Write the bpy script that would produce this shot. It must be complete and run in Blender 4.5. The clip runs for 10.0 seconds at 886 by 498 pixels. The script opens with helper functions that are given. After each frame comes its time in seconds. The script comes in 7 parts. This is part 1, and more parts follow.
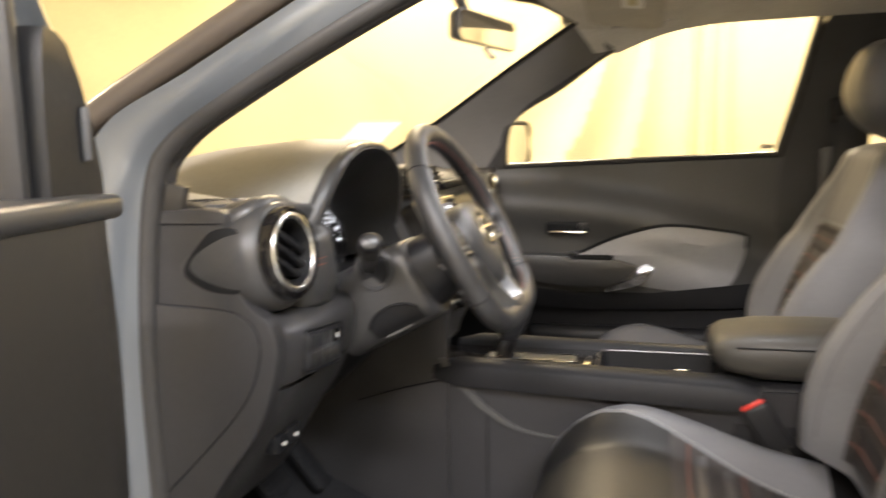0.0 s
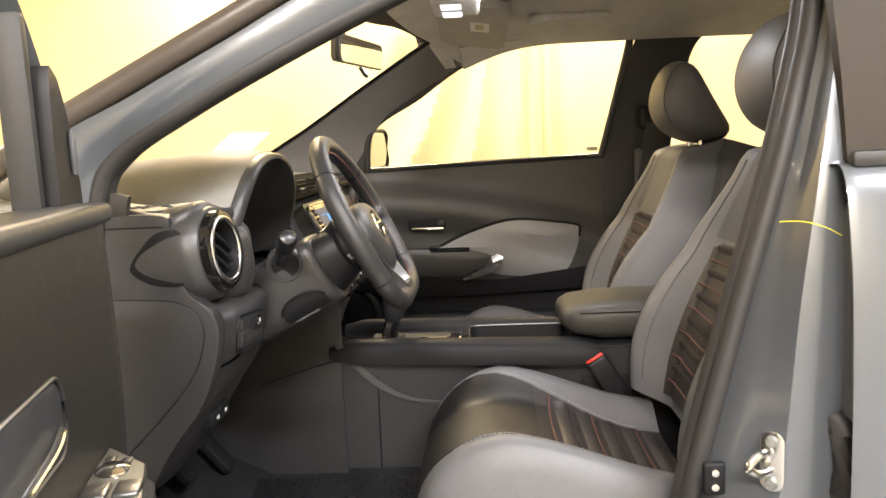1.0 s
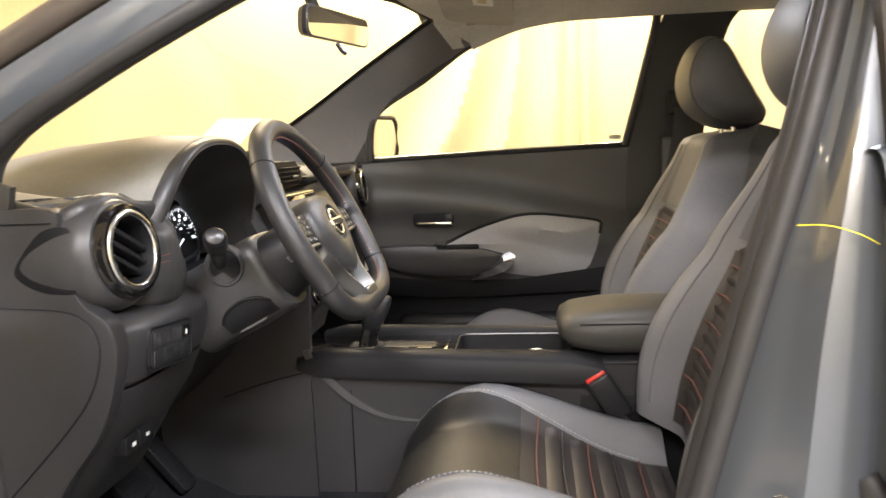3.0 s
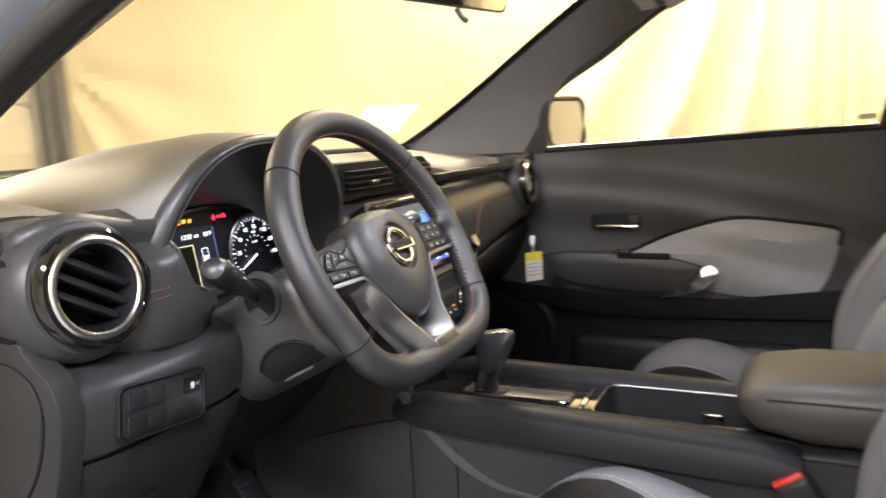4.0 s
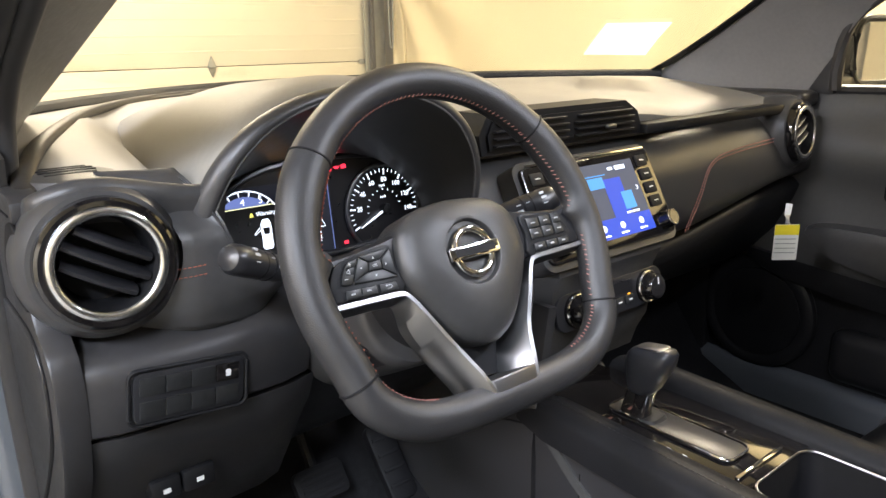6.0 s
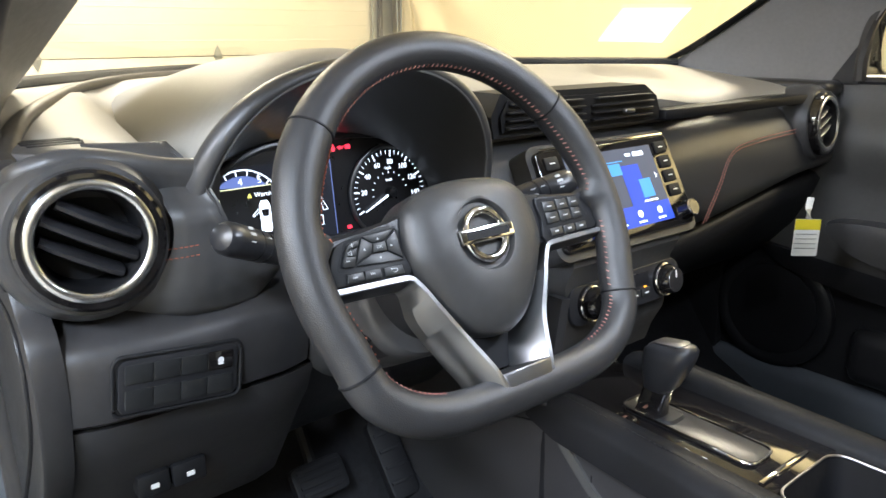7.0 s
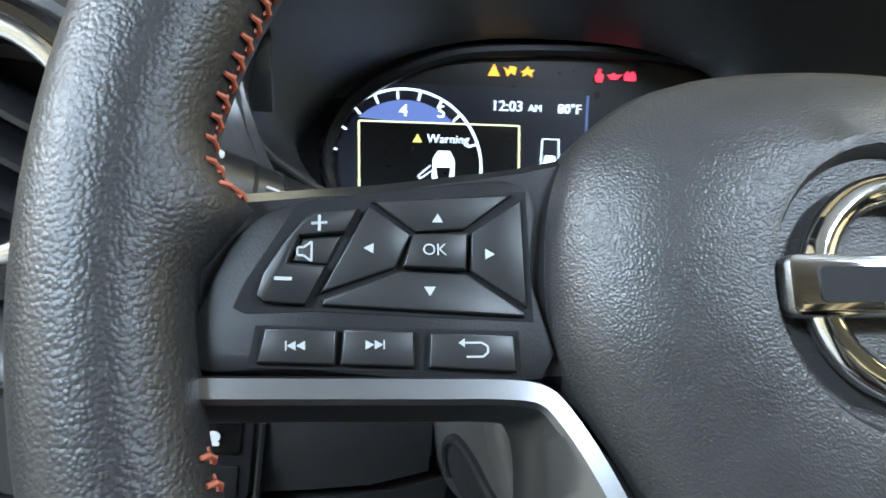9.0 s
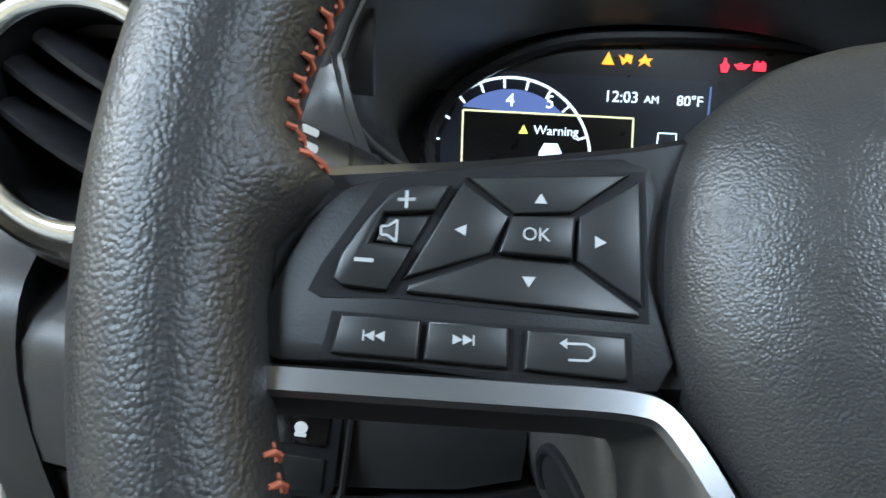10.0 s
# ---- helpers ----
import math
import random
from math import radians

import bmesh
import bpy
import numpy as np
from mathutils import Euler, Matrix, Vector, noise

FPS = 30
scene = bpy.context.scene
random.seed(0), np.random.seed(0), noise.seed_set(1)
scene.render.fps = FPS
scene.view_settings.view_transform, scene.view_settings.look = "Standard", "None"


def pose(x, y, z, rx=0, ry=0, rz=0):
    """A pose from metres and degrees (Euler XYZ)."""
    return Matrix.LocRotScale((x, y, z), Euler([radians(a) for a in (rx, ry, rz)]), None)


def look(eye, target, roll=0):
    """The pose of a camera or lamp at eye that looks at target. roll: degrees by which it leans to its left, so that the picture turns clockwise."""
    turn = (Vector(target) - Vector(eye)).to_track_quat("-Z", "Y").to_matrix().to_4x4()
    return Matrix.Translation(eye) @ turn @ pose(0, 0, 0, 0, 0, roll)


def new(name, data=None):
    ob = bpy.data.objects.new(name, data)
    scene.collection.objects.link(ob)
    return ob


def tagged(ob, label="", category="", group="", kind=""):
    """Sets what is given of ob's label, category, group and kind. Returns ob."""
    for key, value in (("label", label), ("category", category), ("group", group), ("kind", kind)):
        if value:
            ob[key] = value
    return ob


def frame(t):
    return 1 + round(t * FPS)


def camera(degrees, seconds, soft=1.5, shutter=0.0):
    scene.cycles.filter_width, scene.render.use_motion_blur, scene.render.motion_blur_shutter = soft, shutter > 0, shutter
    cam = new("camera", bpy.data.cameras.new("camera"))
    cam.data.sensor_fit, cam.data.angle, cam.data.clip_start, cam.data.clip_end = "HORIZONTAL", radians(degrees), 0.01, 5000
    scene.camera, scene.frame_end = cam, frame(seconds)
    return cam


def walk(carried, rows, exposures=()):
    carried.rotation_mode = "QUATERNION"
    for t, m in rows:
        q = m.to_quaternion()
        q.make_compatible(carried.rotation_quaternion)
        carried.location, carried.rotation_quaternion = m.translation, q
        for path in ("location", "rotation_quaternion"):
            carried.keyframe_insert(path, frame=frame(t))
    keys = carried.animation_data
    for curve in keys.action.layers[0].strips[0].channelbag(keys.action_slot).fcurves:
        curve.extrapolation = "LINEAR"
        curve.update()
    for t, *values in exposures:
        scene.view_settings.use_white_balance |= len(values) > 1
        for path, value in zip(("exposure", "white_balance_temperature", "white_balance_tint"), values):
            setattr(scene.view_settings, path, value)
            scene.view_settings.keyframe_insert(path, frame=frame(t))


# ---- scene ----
cam = camera(61.8, 10.0, soft=1.5, shutter=0.5)
PATH = [
    (0, (-1.485, -0.266, 1.139), (0.424, 0.272, 0.883), -1.5),
    (0.2, (-1.539, -0.274, 1.147), (0.414, 0.085, 0.913), -1.8),
    (0.5, (-1.624, -0.234, 1.149), (0.353, -0.05, 0.91), -2.3),
    (1, (-1.709, -0.214, 1.149), (0.271, -0.102, 0.887), -2.6),
    (1.5, (-1.72, -0.221, 1.151), (0.259, -0.143, 0.871), -2.4),
    (2, (-1.718, -0.227, 1.153), (0.259, -0.138, 0.866), -2.3),
    (2.2, (-1.708, -0.235, 1.152), (0.27, -0.143, 0.866), -2.3),
    (3.5, (-1.317, -0.4, 1.126), (0.599, 0.103, 0.849), -3.1),
    (4, (-1.132, -0.444, 1.144), (0.645, 0.423, 0.846), -3.4),
    (4.5, (-0.982, -0.492, 1.178), (0.556, 0.72, 0.773), -1.9),
    (5, (-0.885, -0.521, 1.203), (0.385, 0.949, 0.73), -2.7),
    (5.5, (-0.829, -0.51, 1.208), (0.391, 0.984, 0.682), -1.4),
    (7, (-0.788, -0.466, 1.183), (0.418, 1.029, 0.623), -0.1),
    (7.5, (-0.701, -0.344, 1.136), (0.345, 1.272, 0.591), 1.7),
    (8, (-0.61, -0.25, 1.101), (0.157, 1.52, 0.576), 2.2),
    (8.2, (-0.579, -0.213, 1.092), (0.082, 1.597, 0.557), 2.9),
    (8.5, (-0.545, -0.175, 1.074), (-0.01, 1.678, 0.543), 3.5),
    (9, (-0.503, -0.152, 1.065), (-0.198, 1.752, 0.537), 2.9),
    (9.5, (-0.496, -0.138, 1.057), (-0.391, 1.79, 0.537), 2.7),
    (10, (-0.5, -0.135, 1.057), (-0.47, 1.79, 0.518), 3.0),
]
EXPOSURES = [(0, 0.18, 6750, 16), (2, 0.16, 6950, 16), (3.5, 0.15, 6350, 18), (4.5, 0.15, 6230, 19), (5.5, 0.05, 6180, 18), (7, 0.25, 5770, 12), (7.5, 0.45, 5570, 10), (8.2, 0.55, 5320, 7), (9, 0.2, 5420, 5), (10, -0.15, 5470, 4)]
walk(cam, [(t, look(eye, target, roll)) for t, eye, target, roll in PATH], EXPOSURES)

# ---- light ----
world = bpy.data.worlds.new("garage_world")
world.use_nodes = True
world.node_tree.nodes["Background"].inputs[0].default_value = (1.0, 0.9, 0.75, 1)
world.node_tree.nodes["Background"].inputs[1].default_value = 0.05
scene.world = world


def area_lamp(name, place, target, sx, sy, watts, colour):
    data = bpy.data.lights.new(name, "AREA")
    data.shape, data.size, data.size_y, data.energy, data.color = "RECTANGLE", sx, sy, watts, colour
    ob = new(name, data)
    ob.matrix_basis = look(place, target)
    return ob


WARM = (1.0, 0.85, 0.56)
SOFT = (0.95, 0.95, 0.96)
WHITE = (0.86, 0.94, 1.0)
LAMPS = [
    # place, target, size, size, watts, colour
    ((2.60, 0.9, 3.28), (2.60, 0.9, 0), 0.3, 1.5, 165, WARM),
    ((2.60, -1.4, 3.28), (2.60, -1.4, 0), 0.3, 1.5, 140, WARM),
    ((0.2, 3.9, 3.28), (0.2, 3.9, 0), 1.5, 0.3, 175, WARM),
    ((-4.3, 0.0, 3.28), (-4.3, 0.0, 0), 0.3, 1.5, 380, SOFT),
    ((-2.7, -2.0, 3.28), (-2.7, -2.0, 0), 0.3, 1.5, 270, WHITE),
]
for place, target, sx, sy, watts, colour in LAMPS:
    area_lamp("ceiling_lamp", (place[0], place[1], place[2] - 0.06), target, sx, sy, watts, colour)
# cabin light, on because a door is open
COOL = (0.93, 0.97, 1.0)
area_lamp("map_lamp", (0.02, -0.165, 1.452), (-0.10, -0.15, 0), 0.12, 0.05, 1.0, COOL)
# Unseen lamp, added to stand in for a torch carried beside the camera.
area_lamp("torch_stand_in", (-0.08, -0.42, 1.480), (-0.36, -0.02, 0.95), 0.14, 0.09, 5.5, COOL)


# ---- materials ----
def mat(name, colour, rough=0.5, metal=0.0, grain=0.0, grain_scale=900.0, vary=0.12, vary_scale=9.0, coat=0.0, kind="noise", rough_vary=0.03, depth=0.0002, spec=0.5):
    m = bpy.data.materials.new(name)
    m.use_nodes = True
    nt = m.node_tree
    b = nt.nodes["Principled BSDF"]
    b.inputs["Roughness"].default_value = rough
    b.inputs["Metallic"].default_value = metal
    b.inputs["Coat Weight"].default_value = coat
    b.inputs["Specular IOR Level"].default_value = spec
    b.inputs["Coat Roughness"].default_value = 0.05
    tc = nt.nodes.new("ShaderNodeTexCoord")
    big = nt.nodes.new("ShaderNodeTexNoise")
    big.inputs["Scale"].default_value = vary_scale
    big.inputs["Detail"].default_value = 5
    nt.links.new(tc.outputs["Object"], big.inputs["Vector"])
    fine = nt.nodes.new("ShaderNodeTexNoise")
    fine.inputs["Scale"].default_value = vary_scale * 14
    fine.inputs["Detail"].default_value = 3
    nt.links.new(tc.outputs["Object"], fine.inputs["Vector"])
    add = nt.nodes.new("ShaderNodeMath")
    add.operation = "ADD"
    nt.links.new(big.outputs["Fac"], add.inputs[0])
    nt.links.new(fine.outputs["Fac"], add.inputs[1])
    ramp = nt.nodes.new("ShaderNodeMapRange")
    ramp.inputs["From Min"].default_value, ramp.inputs["From Max"].default_value = 0.7, 1.3
    nt.links.new(add.outputs[0], ramp.inputs["Value"])
    mix = nt.nodes.new("ShaderNodeMix")
    mix.data_type = "RGBA"
    mix.inputs[6].default_value = (*[c * (1 - vary) for c in colour], 1)
    mix.inputs[7].default_value = (*[min(1, c * (1 + vary)) for c in colour], 1)
    nt.links.new(ramp.outputs[0], mix.inputs[0])
    nt.links.new(mix.outputs[2], b.inputs["Base Color"])
    rr = nt.nodes.new("ShaderNodeMapRange")
    rr.inputs["From Min"].default_value, rr.inputs["From Max"].default_value = 0.3, 0.7
    rr.inputs["To Min"].default_value, rr.inputs["To Max"].default_value = max(0, rough - rough_vary), min(1, rough + rough_vary)
    nt.links.new(fine.outputs["Fac"], rr.inputs["Value"])
    nt.links.new(rr.outputs[0], b.inputs["Roughness"])
    if grain:
        if kind == "leather":
            g = nt.nodes.new("ShaderNodeTexVoronoi")
            g.feature = "SMOOTH_F1"
            g.inputs["Scale"].default_value = grain_scale
            g.inputs["Smoothness"].default_value = 0.35
            warp = nt.nodes.new("ShaderNodeTexNoise")
            warp.inputs["Scale"].default_value = grain_scale * 0.45
            wm = nt.nodes.new("ShaderNodeVectorMath")
            wm.operation = "MULTIPLY_ADD"
            wm.inputs[1].default_value = (0.9 / grain_scale,) * 3
            nt.links.new(tc.outputs["Object"], warp.inputs["Vector"])
            nt.links.new(warp.outputs["Color"], wm.inputs[0])
            nt.links.new(tc.outputs["Object"], wm.inputs[2])
            nt.links.new(wm.outputs[0], g.inputs["Vector"])
            inv = nt.nodes.new("ShaderNodeMath")
            inv.operation = "SUBTRACT"
            inv.inputs[0].default_value = 1.0
            nt.links.new(g.outputs["Distance"], inv.inputs[1])
            out = inv.outputs[0]
        elif kind == "weave":
            g = nt.nodes.new("ShaderNodeTexWave")
            g.inputs["Scale"].default_value = grain_scale
            g.inputs["Distortion"].default_value = 1.5
            nt.links.new(tc.outputs["Object"], g.inputs["Vector"])
            out = g.outputs["Fac"]
        else:
            g = nt.nodes.new("ShaderNodeTexNoise")
            g.inputs["Scale"].default_value = grain_scale
            g.inputs["Detail"].default_value = 3
            nt.links.new(tc.outputs["Object"], g.inputs["Vector"])
            out = g.outputs["Fac"]
        bump = nt.nodes.new("ShaderNodeBump")
        bump.inputs["Strength"].default_value = grain
        bump.inputs["Distance"].default_value = depth
        nt.links.new(out, bump.inputs["Height"])
        nt.links.new(bump.outputs["Normal"], b.inputs["Normal"])
    return m


def glow(name, colour, strength):
    m = bpy.data.materials.new(name)
    m.use_nodes = True
    b = m.node_tree.nodes["Principled BSDF"]
    b.inputs["Base Color"].default_value = (0.02, 0.02, 0.02, 1)
    b.inputs["Emission Color"].default_value = (*colour, 1)
    b.inputs["Emission Strength"].default_value = strength
    return m


def pane_material(name, tint, gloss):
    m = bpy.data.materials.new(name)
    m.use_nodes = True
    nt = m.node_tree
    nt.nodes.remove(nt.nodes["Principled BSDF"])
    tr = nt.nodes.new("ShaderNodeBsdfTransparent")
    tr.inputs["Color"].default_value = (*tint, 1)
    gl = nt.nodes.new("ShaderNodeBsdfGlossy")
    gl.inputs["Roughness"].default_value = 0.02
    fr = nt.nodes.new("ShaderNodeFresnel")
    fr.inputs["IOR"].default_value = 1.45
    ml = nt.nodes.new("ShaderNodeMath")
    ml.operation = "MULTIPLY"
    ml.inputs[1].default_value = gloss
    nt.links.new(fr.outputs[0], ml.inputs[0])
    mx = nt.nodes.new("ShaderNodeMixShader")
    nt.links.new(ml.outputs[0], mx.inputs[0])
    nt.links.new(tr.outputs[0], mx.inputs[1])
    nt.links.new(gl.outputs[0], mx.inputs[2])
    nt.links.new(mx.outputs[0], nt.nodes["Material Output"].inputs[0])
    return m


PLASTIC = mat("dark_plastic", (0.044, 0.043, 0.043), 0.38, grain=0.3, grain_scale=1300, vary=0.10, kind="leather")
PLASTIC_SOFT = mat("soft_touch", (0.025, 0.0225, 0.020), 0.44, grain=0.4, grain_scale=1000, vary=0.10, kind="leather")
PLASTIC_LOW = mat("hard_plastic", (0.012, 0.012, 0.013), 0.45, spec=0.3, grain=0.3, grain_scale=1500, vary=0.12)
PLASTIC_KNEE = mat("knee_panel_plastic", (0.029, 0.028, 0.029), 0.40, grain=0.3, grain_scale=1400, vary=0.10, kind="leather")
PLASTIC_SMOOTH = mat("smooth_black_plastic", (0.018, 0.018, 0.020), 0.33, rough_vary=0.02)
BUTTON = mat("button_plastic", (0.017, 0.0175, 0.018), 0.40, rough_vary=0.02)
DEEP = mat("deep_black_plastic", (0.008, 0.008, 0.009), 0.6, spec=0.25)
PIANO = mat("gloss_black", (0.008, 0.007, 0.007), 0.07, coat=0.6, rough_vary=0.03)
LEATHER = mat("black_leather", (0.024, 0.0235, 0.024), 0.42, grain=0.7, grain_scale=1050, kind="leather", depth=0.00024)
LEATHER_FLAT = mat("black_leatherette", (0.011, 0.0105, 0.010), 0.46, grain=0.5, grain_scale=900, kind="leather", spec=0.3)
AIRBAG = mat("airbag_vinyl", (0.035, 0.0345, 0.034), 0.37, grain=0.65, grain_scale=1600, kind="leather", depth=0.00019)
GREY_SEAT = mat("light_grey_leatherette", (0.116, 0.116, 0.120), 0.50, grain=0.5, grain_scale=750, vary=0.07, kind="leather", depth=0.0003)
GREY_DARK = mat("mid_grey_cloth", (0.085, 0.083, 0.081), 0.7, grain=0.5, grain_scale=500, kind="weave")
RIB = mat("brown_black_rib", (0.022, 0.018, 0.016), 0.48, grain=0.4, grain_scale=700, kind="leather")
PIPING = mat("rust_piping", (0.085, 0.032, 0.022), 0.6, grain=0.3)
THREAD = mat("orange_thread", (0.42, 0.115, 0.06), 0.6, grain=0.3)
THREAD_DIM = mat("dull_red_thread", (0.34, 0.15, 0.12), 0.6, grain=0.3)
SILVER = mat("satin_silver", (0.23, 0.23, 0.235), 0.36, metal=1.0, vary=0.02, rough_vary=0.01)
SATIN_CHROME = mat("satin_chrome", (0.78, 0.78, 0.77), 0.22, metal=1.0, vary=0.02, rough_vary=0.02)
DOOR_INSERT = mat("pale_grey_leatherette", (0.36, 0.36, 0.365), 0.5, grain=0.5, grain_scale=750, vary=0.06, kind="leather", depth=0.0003)
# Paler than the driver's door trim: the sheen is put into the colour.
DOOR_PANEL = mat("sheen_raised_vinyl", (0.060, 0.059, 0.057), 0.42, grain=0.4, grain_scale=1000, vary=0.08, kind="leather")
RAIL = mat("console_rail_vinyl", (0.012, 0.012, 0.013), 0.5, grain=0.4, grain_scale=900, kind="leather", spec=0.15)
CHROME = mat("chrome", (0.85, 0.84, 0.82), 0.06, metal=1.0, vary=0.03, rough_vary=0.03)
PAINT = mat("blue_grey_paint", (0.106, 0.117, 0.130), 0.30, metal=0.2, coat=1.0, vary=0.015, rough_vary=0.0)
RUBBER = mat("rubber_seal", (0.034, 0.032, 0.031), 0.55, grain=0.3, grain_scale=500)
TRIM_BRIGHT = mat("brown_trim", (0.075, 0.060, 0.048), 0.34, vary=0.02, rough_vary=0.01)
# Dark dash plastic, coloured pale to carry its sheen from the bright windscreen.
DASH_TOP = mat("sheen_paled_dash_top", (0.25, 0.238, 0.212), 0.5, spec=0.7, grain=0.4, grain_scale=1000, vary=0.08, kind="leather")
HEADLINER = mat("headliner_cloth", (0.62, 0.60, 0.56), 0.85, grain=0.5, grain_scale=800)
CARPET = mat("black_carpet", (0.014, 0.014, 0.015), 0.9, grain=0.9, grain_scale=700, vary=0.3, depth=0.0015, spec=0.1)
CURTAIN = mat("cream_curtain", (0.71, 0.615, 0.395), 0.75, grain=0.3, grain_scale=300, vary=0.05, vary_scale=2.5)
GARAGE_WHITE = mat("garage_door_paint", (0.74, 0.69, 0.54), 0.5, vary=0.06, vary_scale=3, grain=0.2, grain_scale=200)
WALL = mat("garage_wall_paint", (0.62, 0.56, 0.42), 0.8, vary=0.08, vary_scale=2, grain=0.3, grain_scale=120)
CONCRETE = mat("concrete", (0.22, 0.21, 0.19), 0.75, vary=0.2, vary_scale=2, grain=0.5, grain_scale=90)
STEEL = mat("galvanised_steel", (0.33, 0.34, 0.32), 0.45, metal=0.7, vary=0.2, vary_scale=12)
VELLUM = bpy.data.materials.new("thin_pale_sheet")
VELLUM.use_nodes = True
VELLUM.node_tree.nodes.remove(VELLUM.node_tree.nodes["Principled BSDF"])
vel_mix = VELLUM.node_tree.nodes.new("ShaderNodeMixShader")
vel_front = VELLUM.node_tree.nodes.new("ShaderNodeBsdfDiffuse")
vel_back = VELLUM.node_tree.nodes.new("ShaderNodeBsdfTranslucent")
vel_front.inputs[0].default_value = vel_back.inputs[0].default_value = (0.92, 0.90, 0.84, 1)
vel_mix.inputs[0].default_value = 0.75
VELLUM.node_tree.links.new(vel_front.outputs[0], vel_mix.inputs[1])
VELLUM.node_tree.links.new(vel_back.outputs[0], vel_mix.inputs[2])
VELLUM.node_tree.links.new(vel_mix.outputs[0], VELLUM.node_tree.nodes["Material Output"].inputs[0])
TINTED = mat("tinted_dark_glass", (0.050, 0.042, 0.034), 0.5, vary=0.0, rough_vary=0.0, spec=0.05)
PAPER = mat("white_paper", (0.78, 0.78, 0.74), 0.8, vary=0.03)
YELLOW = mat("yellow_print", (0.78, 0.66, 0.02), 0.7, vary=0.04)
RED = mat("red_plastic", (0.62, 0.035, 0.02), 0.4, vary=0.05)
WHITE_MARK = mat("white_marking", (0.75, 0.75, 0.75), 0.6, vary=0.03)
GREY_MARK = mat("grey_marking", (0.42, 0.43, 0.44), 0.5, vary=0.03)
MIRROR = mat("mirror_glass", (0.9, 0.9, 0.9), 0.02, metal=1.0, vary=0.0, rough_vary=0.01)
GLASS = pane_material("window_glass", (0.96, 0.97, 0.95), 0.2)
LCD = glow("lcd_dark_blue", (0.25, 0.35, 0.9), 0.012)
LCD_FACE = mat("dial_black", (0.012, 0.012, 0.014), 0.3, vary=0.05)
LIT_WHITE = glow("lit_white", (0.86, 0.93, 1.0), 2.2)
LIT_BLUE = glow("lit_blue", (0.24, 0.32, 0.72), 0.75)
LIT_ORANGE = glow("lit_amber", (1.0, 0.42, 0.02), 2.2)
LIT_RED = glow("lit_red", (1.0, 0.03, 0.06), 2.2)
SEAT_THREAD = mat("pale_seat_thread", (0.30, 0.30, 0.30), 0.7)
LIT_PALE = glow("lit_pale_yellow", (1.0, 0.95, 0.5), 1.6)
LIT_YELLOW = glow("lit_yellow", (1.0, 0.9, 0.15), 1.6)
SCREEN_GREY = glow("screen_slate", (0.16, 0.20, 0.30), 0.5)
SCREEN_BLUE = glow("screen_blue", (0.03, 0.10, 0.75), 1.0)
SCREEN_CYAN = glow("screen_cyan", (0.10, 0.45, 0.95), 1.1)
CABIN_GLOW = glow("cabin_lens", (0.9, 0.95, 1.0), 1.6)
LAMP_GLOW = glow("lamp_diffuser", (1.0, 0.92, 0.75), 4.0)


# ---- building helpers ----
WORLD = {}


def thing(name, place, label, category, group="", kind="", turn=None):
    ob = new(name)
    ob.empty_display_size = 0.05
    ob.matrix_basis = Matrix.Translation(place) if turn is None else turn
    WORLD[ob] = ob.matrix_basis.copy()
    return tagged(ob, label, category, group, kind)


def part(name, bm, material, parent, label="", smooth=True, local=False, angle=35):
    """One mesh under a thing or a part. The mesh is in world places, or in the thing's own where local."""
    me = bpy.data.meshes.new(name)
    bmesh.ops.recalc_face_normals(bm, faces=bm.faces[:])
    bm.to_mesh(me)
    bm.free()
    me.materials.append(material)
    if smooth:
        me.polygons.foreach_set("use_smooth", [True] * len(me.polygons))
        me.set_sharp_from_angle(angle=radians(angle))
    ob = new(name, me)
    if parent is not None:
        ob.parent = parent
        if not local:
            ob.matrix_parent_inverse = WORLD[parent].inverted()
            WORLD[ob] = Matrix.Identity(4)
        else:
            WORLD[ob] = WORLD[parent]
    else:
        WORLD[ob] = Matrix.Identity(4)
    if label:
        ob["label"] = label
    return ob


def struct(name, bm, material, label, category, smooth=True):
    return tagged(part(name, bm, material, None, smooth=smooth), label, category, kind="structure")


def loft(rings, closed=True, caps=True):
    bm = bmesh.new()
    vs = [[bm.verts.new(p) for p in r] for r in rings]
    n = len(rings[0])
    for a, b in zip(vs, vs[1:]):
        for i in range(n if closed else n - 1):
            j = (i + 1) % n
            bm.faces.new((a[i], a[j], b[j], b[i]))
    if caps and closed:
        bm.faces.new(vs[0])
        bm.faces.new(vs[-1][::-1])
    return bm


